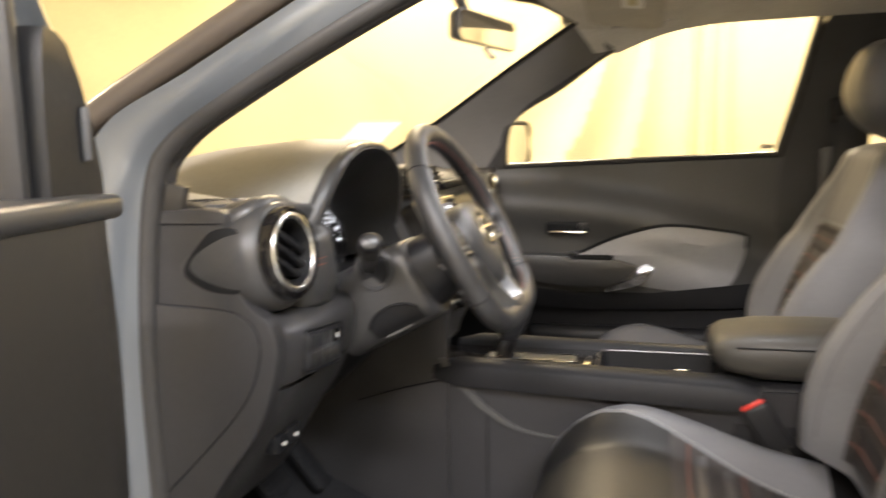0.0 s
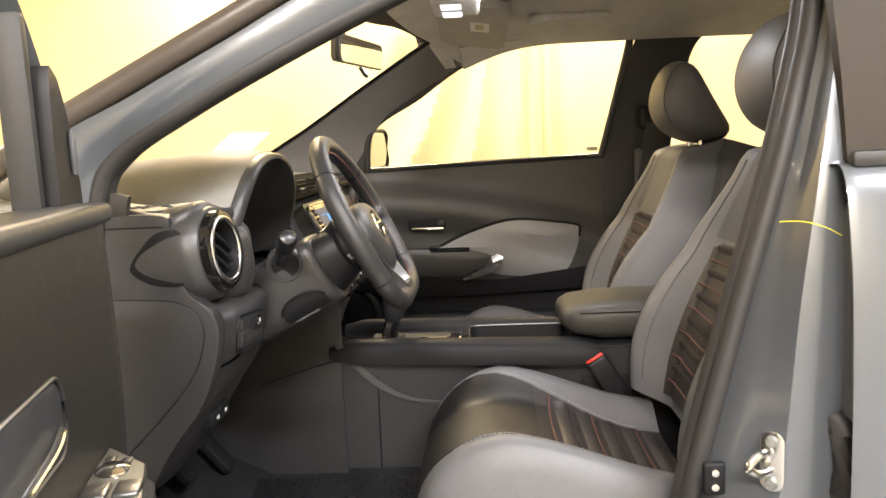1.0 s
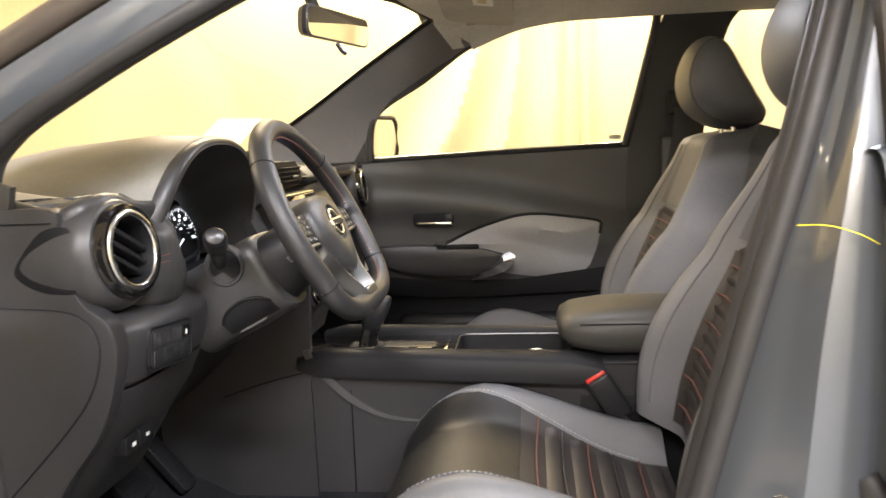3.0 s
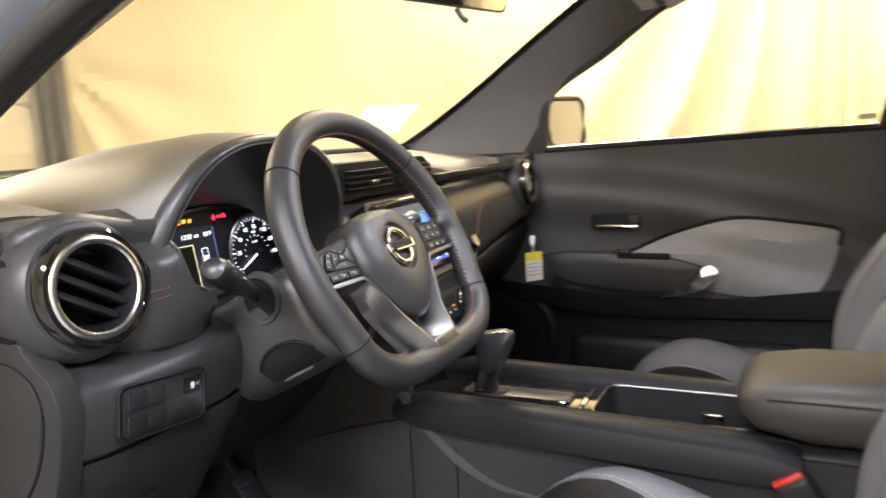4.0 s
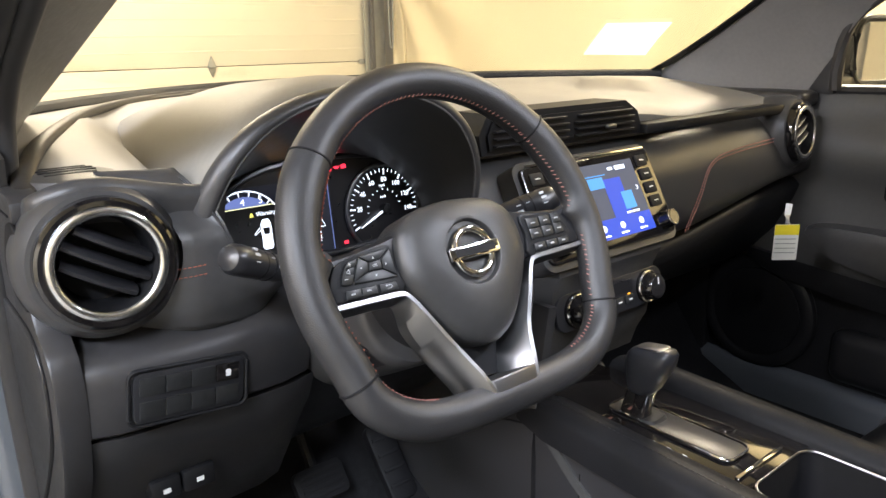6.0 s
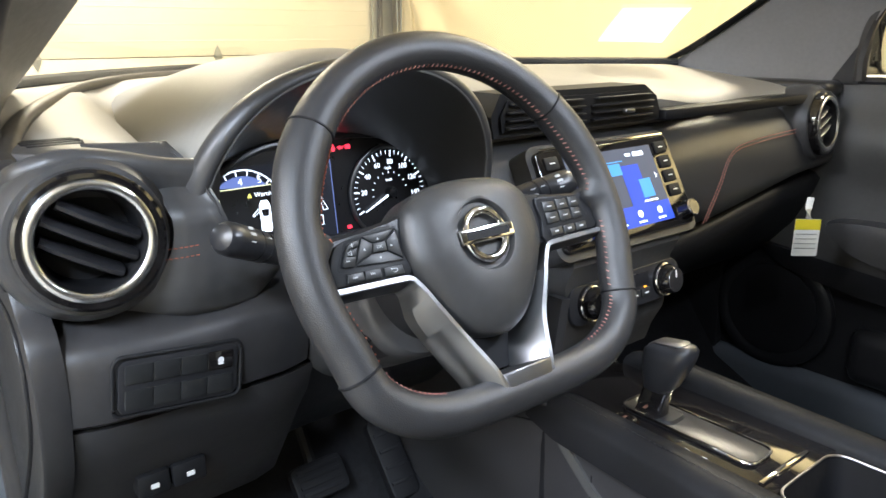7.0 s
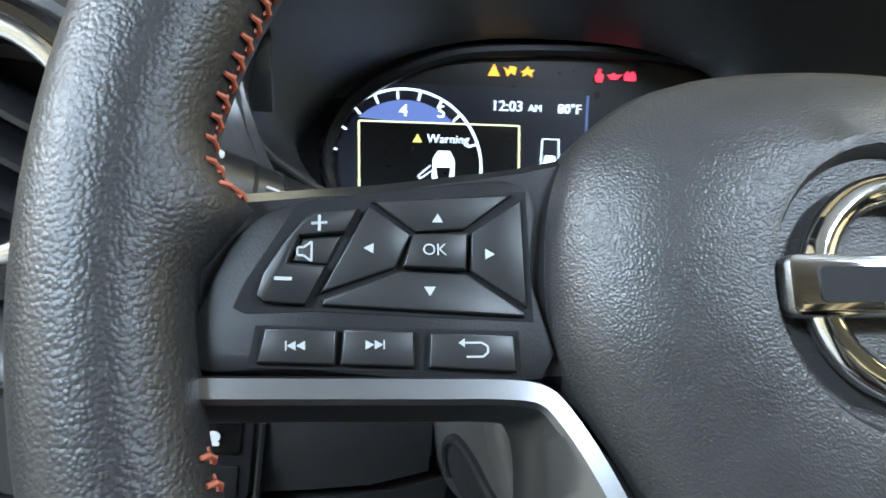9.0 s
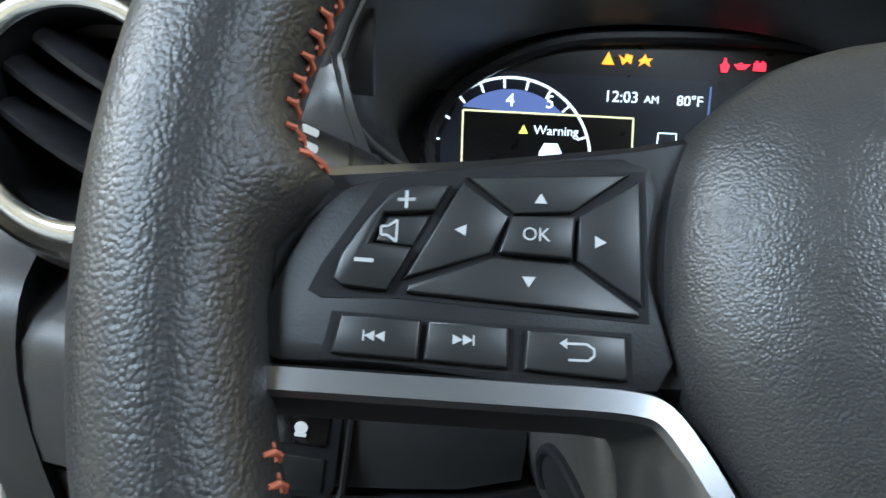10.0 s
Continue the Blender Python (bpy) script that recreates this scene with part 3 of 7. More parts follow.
part("centre_pillar", sheet([[w, w.lerp(x, 0.5) + Vector((-0.006, 0.002, 0)), x, x.lerp(y, 0.35) + Vector((0.0, 0.006, 0)), x.lerp(y, 0.75) + Vector((-0.008, 0.008, 0)), y, z] for w, x, y, z in zip(p1, p2, p3, p4)], 0.012, (1, -0.3, 0)), PAINT, car)
part("door_seal", tube([p + Vector((-0.004, 0.006, 0)) for p in smoothed(SEAL_B, 8)], 0.0145, 12, up=(1, 0, 0)), RUBBER, car, "dark rubber door seal")
part("inner_seal", tube([p + Vector((0.024, 0.012, 0)) for p in smoothed(SEAL_B, 8)], 0.012, 12, up=(1, 0, 0)), RUBBER, car)
part("pillar_trim", strip([(p[0] + 0.03, p[1] + 0.01, p[2]) for p in SEAL_B], [(p[0] + 0.07, p[1] - 0.14, p[2]) for p in SEAL_B], 0.02, 6, (-1, 0, 0)), PLASTIC_LOW, car)
SK = Matrix(((-0.54, 0, -0.84, -0.7905), (-0.84, 0, 0.54, -0.563), (0, 1, 0, 0.740), (0, 0, 0, 1)))
striker = part("striker", tube([SK @ p for p in smoothed([(0.004, 0.012, 0.0), (-0.006, 0.013, 0.020), (-0.014, 0.0, 0.034), (-0.006, -0.012, 0.020), (0.004, -0.012, 0.0)], 5)], 0.0055, 10), SATIN_CHROME, car, "bright steel door striker")
part("plate", prism(rounded(0.030, 0.080, 0.014), 0.006, SK @ Matrix.Translation((0.006, 0, -0.004)), 0.002), SATIN_CHROME, striker)
for y in (0.027, -0.028):
    part("bolt", lathe([(0.0, 0.006), (0.006, 0.006), (0.008, 0.003), (0.008, 0.0)], SK @ Matrix.Translation((0.006, y, 0.001)), 12), STEEL, striker)
sw = part("door_switch", box(-0.752, -0.508, 0.70, 0.012, 0.030, 0.046, 0.005, 3), DEEP, car, "black rubber door switch cover")
for z in (0.71, 0.69):
    part("pin", lathe([(0.0, 0.005), (0.005, 0.004), (0.006, 0.0)], pose(-0.757, -0.508, z, 0, -90), 10), CHROME, sw)
part("hinge_bolt", tube([(-0.79, -0.645, 0.80), (-0.80, -0.655, 0.78), (-0.80, -0.66, 0.70), (-0.79, -0.665, 0.66)], [0.012, 0.02, 0.022, 0.012], 10), RUBBER, car, "black rubber wiring boot")
part("check_plate", box(-0.792, -0.662, 0.93, 0.012, 0.006, 0.06, 0.003), STEEL, car)
# sill and floor
part("sill", box(-0.735, -0.05, 0.41, 0.11, 0.92, 0.14, 0.03, 3), PAINT, car)
part("sill_plate", box(-0.70, -0.05, 0.485, 0.10, 0.86, 0.015, 0.005), PLASTIC_LOW, car)
rows = []
for i in range(21):
    y = lerp(0.62, -1.7, i / 20)
    up = 0.30 * step(0.30, 0.62, y)
    rows.append([(x, y, 0.40 + up + 0.10 * math.exp(-((x + 0.06) / 0.14) ** 2)) for x in [lerp(-0.70, 0.76, k / 24) for k in range(25)]])
part("floor_carpet", sheet(rows, 0.02, (0, 0, -1)), CARPET, car, "black carpet in the footwell")
mat_rows = []
for i in range(19):
    y = lerp(0.33, -0.08, i / 18)
    mat_rows.append([(x, y, 0.414 + 0.30 * step(0.30, 0.62, y) + 0.10 * math.exp(-((x + 0.06) / 0.14) ** 2) + 0.006 * noise.noise(Vector((x * 14, y * 14, 1))) + 0.003 * noise.noise(Vector((x * 40, y * 40, 5)))) for x in [lerp(-0.66, -0.19, k / 24) for k in range(25)]])
floor_mat = thing("floor_mat", (-0.42, 0.2, 0.41), "glossy black protective mat on the footwell carpet", "floor mat")
part("sheet", sheet(mat_rows, 0.004, (0, 0, -1)), mat("glossy_black_film", (0.010, 0.010, 0.011), 0.30, vary=0.2, rough_vary=0.06), floor_mat, angle=80)
part("kick_panel", box(-0.69, 0.46, 0.62, 0.03, 0.26, 0.45, 0.01), PLASTIC_LOW, car)
part("rear_wall", box(0, -1.72, 0.85, 1.40, 0.04, 0.70, 0.01), CARPET, car)

# passenger-side centre pillar, rear side and their windows
part("centre_pillar_trim", strip([(0.75, -0.59, 0.45), (0.75, -0.60, 0.80), (0.745, -0.615, 1.11), (0.70, -0.685, 1.40), (0.675, -0.71, 1.475)], [(0.75, -0.80, 0.45), (0.75, -0.81, 0.80), (0.745, -0.825, 1.12), (0.70, -0.875, 1.40), (0.675, -0.92, 1.475)], 0.03, 6, (1, 0, 0)), PLASTIC, car, "dark plastic centre pillar cover")
part("rear_door_trim", box(0.755, -1.25, 0.80, 0.04, 0.86, 0.62, 0.02), PLASTIC_LOW, car)
part("rear_quarter", box(0.70, -1.70, 1.30, 0.10, 0.16, 0.42, 0.03), PLASTIC_LOW, car)
part("rear_quarter", box(-0.70, -1.70, 1.30, 0.10, 0.16, 0.42, 0.03), PLASTIC_LOW, car)
part("tailgate", join(box(0, -1.79, 1.10, 1.3, 0.05, 0.10, 0.015), box(0, -1.77, 1.485, 1.24, 0.05, 0.06, 0.015)), PLASTIC_LOW, car)
rear_glass = part("rear_window", sheet([[(x, -1.80, 1.14), (x, -1.785, 1.30), (x, -1.765, 1.46)] for x in (-0.64, -0.2, 0.2, 0.64)]), GLASS, car, "clear tailgate window")
rear_glass.visible_shadow = False

part("side_skin", box(0.815, -1.25, 0.72, 0.03, 1.10, 0.72, 0.012, 3), PAINT, car)
part("wing", box(0.80, 0.95, 0.72, 0.03, 1.05, 0.66, 0.012, 3), PAINT, car)
part("wing", box(-0.80, 1.02, 0.72, 0.03, 0.95, 0.66, 0.012, 3), PAINT, car)
part("sill", box(0.77, -0.5, 0.40, 0.09, 2.3, 0.16, 0.03, 3), PAINT, car)
part("kick_panel", box(0.745, 0.53, 0.70, 0.03, 0.28, 0.78, 0.01), PLASTIC_LOW, car)

# rear door on the driver's side, shut
rdoor = thing("rear_door", (-0.80, -1.1, 0.45), "blue-grey rear car door, shut, with black window frame", "car door")
SKIN = [(-0.818, 0.36), (-0.845, 0.55), (-0.852, 0.75), (-0.845, 0.95), (-0.828, 1.06), (-0.815, 1.098), (-0.80, 1.112), (-0.785, 1.112)]
skin = smoothed([(x, 0, z) for x, z in SKIN], 4)
part("skin", sheet([[(p.x + (0.02 if k == 0 else 0.004 if k == 1 else 0), y, p.z) for p in skin] for k, y in enumerate((-0.652, -0.640, -0.652, -0.70, -0.9, -1.2, -1.55, -1.7))], 0.004, (1, 0, 0)), PAINT, rdoor)
part("edge", box(-0.782, -0.668, 0.715, 0.05, 0.032, 0.70, 0.010, 3), PAINT, rdoor)
part("window_frame", sheet([[(-0.79, y, 1.10), (-0.765, y, 1.22), (-0.725, y, 1.36), (-0.665, y, 1.50)] for y in (-0.655, -0.70)], 0.018, (1, 0, 0)), TINTED, rdoor, "matt black window frame")
part("belt_moulding", box(-0.803, -1.18, 1.118, 0.018, 1.06, 0.02, 0.006), RUBBER, rdoor)
part("pane", sheet([[(-0.783, y, 1.11), (-0.758, y, 1.22), (-0.718, y, 1.36), (-0.658, y, 1.50)] for y in (-0.70, -1.1, -1.6)]), TINTED, rdoor, "dark tinted window pane")
part("handle", box(-0.862, -1.45, 0.99, 0.02, 0.18, 0.03, 0.008, 3), PAINT, rdoor)
mark = thing("tape_line", (-0.79, -0.62, 1.03), "thin yellow-green crayon line on the pillar", "marking")
part("line", tube(smoothed([(-0.788, -0.575, 1.045), (-0.797, -0.60, 1.045), (-0.808, -0.622, 1.038), (-0.808, -0.64, 1.028)], 5), 0.0006, 5), YELLOW, mark)


# ---- passenger door ----
pdoor = thing("passenger_door", (0.76, -0.1, 0.5), "closed front passenger door with light grey trim insert", "car door")


def pd_x(y, z):
    """The door panel's inner face: swells at the armrest, hollow below."""
    crease = 1.067 + 0.10 * y - 0.24 * y * y
    return 0.752 - 0.038 * step(crease + 0.006, crease - 0.10, z) + 0.022 * step(crease - 0.11, crease - 0.19, z) + 0.016 * step(0.78, 0.60, z)


for name, low, high, material in (("upper_panel", 0.716, None, DOOR_PANEL), ("lower_panel", 0.44, 0.716, PLASTIC_LOW)):
    rows = []
    for i in range(41):
        y = lerp(0.42, -0.615, i / 40)
        top = high or 1.087 - 0.022 * (y - 0.16)
        rows.append([(pd_x(y, z), y, z) for z in [lerp(low, top, k / 24) for k in range(25)]])
    part(name, sheet(rows, 0.03, (1, 0, 0)), material, pdoor)
part("belt_trim", tube([(0.765, y, 1.092 - 0.022 * (y - 0.16)) for y in (0.24, 0.1, -0.1, -0.3, -0.5, -0.62)], 0.013, 8), PLASTIC_SMOOTH, pdoor)
INS = smoothed([(-0.060, 0.826, 0), (-0.075, 0.838, 0), (-0.165, 0.880, 0), (-0.265, 0.911, 0), (-0.34, 0.917, 0), (-0.44, 0.905, 0), (-0.520, 0.890, 0), (-0.526, 0.868, 0), (-0.512, 0.800, 0), (-0.488, 0.748, 0), (-0.436, 0.720, 0), (-0.25, 0.735, 0), (-0.15, 0.77, 0)], 4, closed=True)


def pd_patch(poly, lift, bulge):
    """A raised cushion on the door panel over an outline of (y, z)."""
    cy = sum(p[0] for p in poly) / len(poly)
    cz = sum(p[1] for p in poly) / len(poly)
    rings = []
    for s, h in ((1.0, -0.012), (1.0, lift * 0.6), (0.97, lift), (0.8, lift + bulge * 0.5), (0.5, lift + bulge), (0.2, lift + bulge * 1.1), (0.02, lift + bulge * 1.1)):
        ring = []
        for p in poly:
            y, z = cy + (p[0] - cy) * s, cz + (p[1] - cz) * s
            ring.append((pd_x(y, z) - h, y, z))
        rings.append(ring)
    return loft(rings)


part("insert", pd_patch(INS, 0.006, 0.024), DOOR_INSERT, pdoor, "light grey leatherette insert")
# Black tube drawn for the shadow along the insert's upper border.
part("insert_shade_line", tube([(pd_x(p.x, p.y) - 0.002, p.x, p.y) for p in INS[:30]], 0.0055, 8, up=(1, 0, 0)), DEEP, pdoor, "dark tube drawn as the shadow line round the insert")
ARM = smoothed([(0.170, 0.815, 0), (0.12, 0.830, 0), (0.0, 0.832, 0), (-0.15, 0.822, 0), (-0.225, 0.806, 0), (-0.238, 0.795, 0), (-0.20, 0.762, 0), (-0.155, 0.742, 0), (-0.08, 0.738, 0), (0.02, 0.745, 0), (0.12, 0.770, 0)], 4, closed=True)
arm = part("armrest", pd_patch(ARM, 0.045, 0.004), PLASTIC, pdoor)
part("pull_cup", box(0.694, -0.10, 0.826, 0.012, 0.13, 0.016, 0.005, 3), DEEP, arm)
part("window_switch", box(0.685, -0.05, 0.838, 0.016, 0.035, 0.014, 0.004), BUTTON, arm)
part("trim_blade", strip([(0.676, -0.256, 0.812), (0.668, -0.274, 0.792), (0.666, -0.236, 0.752), (0.670, -0.140, 0.728)], [(0.668, -0.234, 0.800), (0.660, -0.238, 0.784), (0.660, -0.204, 0.764), (0.670, -0.150, 0.742)], 0.004, 6, (1, 0, 0)), SATIN_CHROME, pdoor, "bright silver trim blade")
LOWER = smoothed([(0.30, 0.75, 0), (0.1, 0.715, 0), (-0.14, 0.70, 0), (-0.30, 0.715, 0), (-0.53, 0.72, 0), (-0.585, 0.76, 0), (-0.585, 0.69, 0), (-0.3, 0.67, 0), (0.0, 0.665, 0), (0.25, 0.70, 0)], 3, closed=True)
part("lower_ledge", pd_patch(LOWER, 0.02, 0.004), PLASTIC_LOW, pdoor)
hz = part("handle_cup", prism(rounded(0.125, 0.040, 0.012), 0.012, Matrix(((0, 0, -1, 0.728), (-1, 0, 0, -0.027), (0, 1, 0, 0.910), (0, 0, 0, 1))), 0.003), DEEP, pdoor)
part("lever", box(0.714, -0.030, 0.897, 0.010, 0.11, 0.012, 0.004, 2), CHROME, hz, "chrome door lever")
part("lock_knob", box(0.714, -0.075, 0.916, 0.010, 0.022, 0.02, 0.003), PLASTIC, hz)
SPK = Matrix(((0, 0, -1, 0.742), (-1, 0, 0, 0.27), (0, 1, 0, 0.60), (0, 0, 0, 1)))
spk = part("speaker_ring", torus(SPK, 0.115, 0.018, 48, 10, 0.8), PLASTIC_LOW, pdoor)
part("grille", lathe([(0.105, 0.0), (0.10, 0.012), (0.05, 0.016), (0.0, 0.017)], SPK, 40), DEEP, spk)
part("map_pocket", box(0.735, -0.18, 0.555, 0.05, 0.56, 0.12, 0.03, 3), PLASTIC_LOW, pdoor)
part("mirror_sail", strip([(0.745, 0.24, 1.085), (0.742, 0.205, 1.15), (0.735, 0.15, 1.235)], [(0.745, 0.165, 1.088), (0.742, 0.158, 1.15), (0.735, 0.142, 1.23)], 0.012, 6, (1, 0, 0)), PLASTIC_SMOOTH, pdoor)
GL = [[(0.755, 0.165, 1.09), (0.74, 0.14, 1.225)], [(0.755, 0.03, 1.09), (0.71, 0.0, 1.315)], [(0.755, -0.17, 1.09), (0.69, -0.17, 1.425)], [(0.755, -0.36, 1.10), (0.675, -0.37, 1.485)], [(0.755, -0.61, 1.105), (0.675, -0.70, 1.485)]]
rows = [[Vector(lo).lerp(Vector(hi), k / 6) for k in range(7)] for lo, hi in GL]
pane = part("pane", sheet(rows), GLASS, pdoor, "clear side window pane")
pane.visible_shadow = False
part("window_seal", tube(smoothed([(0.75, 0.165, 1.095), (0.735, 0.138, 1.232), (0.71, -0.02, 1.328), (0.685, -0.175, 1.424), (0.672, -0.36, 1.486), (0.667, -0.64, 1.492), (0.672, -0.685, 1.475), (0.70, -0.665, 1.36), (0.748, -0.605, 1.11)], 6), 0.012, 8), RUBBER, pdoor)
part("glass_marking", box(0.742, -0.575, 1.135, 0.002, 0.035, 0.012), GARAGE_WHITE, pdoor)
part("skin", box(0.815, -0.13, 0.72, 0.03, 1.10, 0.72, 0.012, 3), PAINT, pdoor)

pm = thing("side_mirror", (0.95, 0.17, 1.05), "black-edged outside mirror on the passenger side", "side mirror")
mm = Matrix(((0.93, 0.0, -0.36, 0.965), (-0.36, 0.0, -0.93, 0.165), (0, 1, 0, 1.165), (0, 0, 0, 1)))
mo = rounded(0.165, 0.135, 0.03)
part("shell", join(prism(mo, -0.05, mm, 0.0), prism([(x * 0.86, y * 0.86) for x, y in mo], -0.09, mm, 0.02)), PLASTIC_SMOOTH, pm)
part("rim", tube([mm @ Vector((x, y, 0.003)) for x, y in mo], 0.008, 8, closed=True), PLASTIC_SMOOTH, pm)
part("glass", prism([(x * 0.94, y * 0.94) for x, y in mo], 0.004, mm), MIRROR, pm, "mirror glass")
part("foot", box(0.86, 0.21, 1.10, 0.10, 0.05, 0.04, 0.015, 3), PLASTIC_SMOOTH, pm)


# ---- driver's door, wide open ----
ddoor_m = Matrix.Translation((-0.885, 0.215, 0)) @ Matrix.Rotation(radians(14.5), 4, "Z")
# local: -x runs along the door to its free edge, -y faces the seat, z up
ddoor = thing("driver_door", (0, 0, 0), "open driver's door, dark grey trim with window switches", "car door", turn=ddoor_m)


def dl(bm, name, material, label="", parent=None):
    return part(name, bm, material, parent or ddoor, label, local=True)


rows = []
for i in range(31):
    x = -0.035 - 0.945 * i / 30
    edge = 0.02 * step(-0.065, -0.035, x)
    rows.append([(x, -0.008 - 0.008 * math.exp(-((z - 0.95) / 0.13) ** 2) * step(-0.035, -0.09, x) + edge, z) for z in [lerp(0.42, 1.105 + 0.03 * x * -0.2, k / 24) for k in range(25)]])
dl(sheet(rows, 0.025, (0, 1, 0)), "inner_panel", PLASTIC_SOFT)
dl(box(-0.50, 0.085, 0.72, 0.94, 0.09, 0.74, 0.02, 3), "shell", PAINT)
dl(box(-0.505, 0.022, 1.100, 0.935, 0.075, 0.022, 0.008, 3), "belt_trim", PLASTIC)
dl(loft([[(x0, 0.055, z), (x0 - 0.012, 0.028, z), (x1 + 0.004, 0.022, z), (x1, 0.055, z)] for x0, x1, z in ((0.026, -0.095, 1.10), (0.024, -0.095, 1.13), (0.014, -0.095, 1.17), (-0.004, -0.092, 1.215), (-0.022, -0.088, 1.243), (-0.038, -0.084, 1.252))]), "mirror_sail", PLASTIC_LOW, "dark triangular mirror cover")
dl(box(-0.022, 0.023, 1.165, 0.010, 0.006, 0.05, 0.003), "tweeter_slot", GREY_SEAT)
dl(tube(smoothed([(0.02, 0.06, 1.13), (-0.03, 0.06, 1.26), (-0.12, 0.065, 1.36), (-0.30, 0.075, 1.45), (-0.60, 0.08, 1.50), (-0.96, 0.08, 1.50), (-0.98, 0.05, 1.12)], 6), 0.016, 8), "window_frame", PAINT)
g = dl(sheet([[(-0.10, 0.045, 1.12), (-0.10, 0.06, 1.33)], [(-0.33, 0.045, 1.12), (-0.33, 0.07, 1.45)], [(-0.62, 0.045, 1.12), (-0.62, 0.075, 1.49)], [(-0.96, 0.045, 1.12), (-0.96, 0.075, 1.49)]]), "pane", GLASS, "clear side window pane")
g.visible_shadow = False
dl(box(-0.104, 0.048, 1.20, 0.016, 0.03, 0.20, 0.006), "window_post", RUBBER)
arm2 = dl(loft([[(x, y, z) for x, y, z in ((x0, 0.0, 0.73), (x0, -w, 0.755), (x0, -w, h - 0.012), (x0, -w + 0.012, h), (x0, 0.0, h))] for x0, w, h in ((-0.145, 0.018, 0.850), (-0.155, 0.026, 0.862), (-0.205, 0.064, 0.866), (-0.30, 0.078, 0.868), (-0.55, 0.078, 0.870), (-0.72, 0.05, 0.86))]), "armrest", PLASTIC)
plate = dl(prism([(-0.150, -0.014), (-0.205, -0.058), (-0.30, -0.072), (-0.42, -0.074), (-0.42, -0.012)][::-1], 0.010, pose(0, 0, 0.865), 0.003), "switch_plate", mat("olive_black_plastic", (0.090, 0.084, 0.070), 0.36, vary=0.06), parent=arm2)
dl(lathe([(0.0, 0.006), (0.012, 0.006), (0.0145, 0.0045), (0.018, 0.002), (0.0185, 0.0)], pose(-0.215, -0.032, 0.875) @ Matrix.Scale(0.85, 4), 24), "mirror_knob", CHROME, "silver-ringed mirror adjuster knob", arm2)
for x, y in ((-0.190, -0.024), (-0.196, -0.040)):
    dl(box(x, y, 0.875, 0.016, 0.010, 0.004, 0.002), "button", BUTTON, parent=arm2)
for x in (-0.262, -0.300, -0.338):
    for y in (-0.028, -0.054):
        dl(box(x, y, 0.875, 0.030, 0.022, 0.008, 0.003, 3), "window_switch", SILVER if x > -0.27 else BUTTON, parent=arm2)
cup = dl(prism(rounded(0.150, 0.062, 0.022), 0.006, Matrix(((1, 0, 0, -0.360), (0, 0, -1, -0.012), (0, 1, 0, 0.957), (0, 0, 0, 1))), 0.004), "handle_cup", mat("cup_grey_plastic", (0.050, 0.051, 0.054), 0.32, vary=0.05))
dl(tube(smoothed([(-0.302, -0.021, 0.949), (-0.335, -0.024, 0.942), (-0.40, -0.024, 0.936)], 5), [0.002] + [0.0036] * 9 + [0.003], 8, squash=0.6), "lever", CHROME, "chrome door lever", cup)
dl(tube([(-0.360 + x * 0.98, -0.018, 0.957 + y * 0.98) for x, y in rounded(0.154, 0.066, 0.024)], 0.0022, 6, closed=True), "ring", SILVER, parent=cup)


# ---- dashboard ----
dash = thing("dashboard", (0, 0.4, 0.7), "dark grey soft-touch car dashboard with red stitching", "dashboard")


def dash_lip(x):
    """Rear edge of the top pad: how far back and how high."""
    mid = math.exp(-((x - 0.0) / 0.26) ** 4)
    return 0.232 - 0.030 * mid, 1.074 + 0.012 * step(0.1, 0.5, x) + 0.030 * mid


rows = []
for i in range(57):
    x = lerp(-0.692, 0.735, i / 56)
    yr, zr = dash_lip(x)
    yr += 0.22 * step(-0.555, -0.53, x) * step(-0.175, -0.20, x)   # makes room for the instruments
    yf = 0.95 - 0.80 * abs(x) ** 2.2
    edge = 0.035 * step(0.62, 0.735, abs(x))
    prof = [(yr + 0.03, zr - 0.055), (yr + 0.004, zr - 0.030), (yr, zr - 0.012), (yr + 0.012, zr - 0.002), (yr + 0.05, zr + 0.006), (lerp(yr, yf, 0.35), lerp(zr, 1.120, 0.55)), (lerp(yr, yf, 0.65), 1.118), (lerp(yr, yf, 0.88), 1.116), (yf, 1.104), (yf + 0.03, 1.05)]
    rows.append([(x, y, z - edge * (1 if k > 2 else 0.4)) for k, (y, z) in enumerate(prof)])
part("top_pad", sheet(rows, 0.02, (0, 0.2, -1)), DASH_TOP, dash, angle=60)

part("top_pad_end", box(0.712, 0.400, 1.078, 0.075, 0.42, 0.030, 0.012, 3), PLASTIC_SOFT, dash)
# middle band
for x0, x1, n in ((-0.20, 0.72, 41),):
    rows = []
    for i in range(n):
        x = lerp(x0, x1, i / (n - 1))
        out = 0.012 * math.exp(-((x - 0.0) / 0.2) ** 2)
        low = 0.055 * step(0.72, 0.2, x) * step(0.14, 0.3, x)
        prof = [(0.262, 1.058), (0.222, 1.045), (0.196 - out, 1.02), (0.180 - out, 0.985), (0.178 - out, 0.955 - low * 0.6), (0.185 - out, 0.938 - low), (0.205, 0.926 - low), (0.25, 0.92 - low)]
        rows.append([(x, y, z) for y, z in prof])
    part("band", sheet(rows, 0.02, (0, 1, 0)), PLASTIC, dash, "black leatherette band across the dashboard", angle=60)


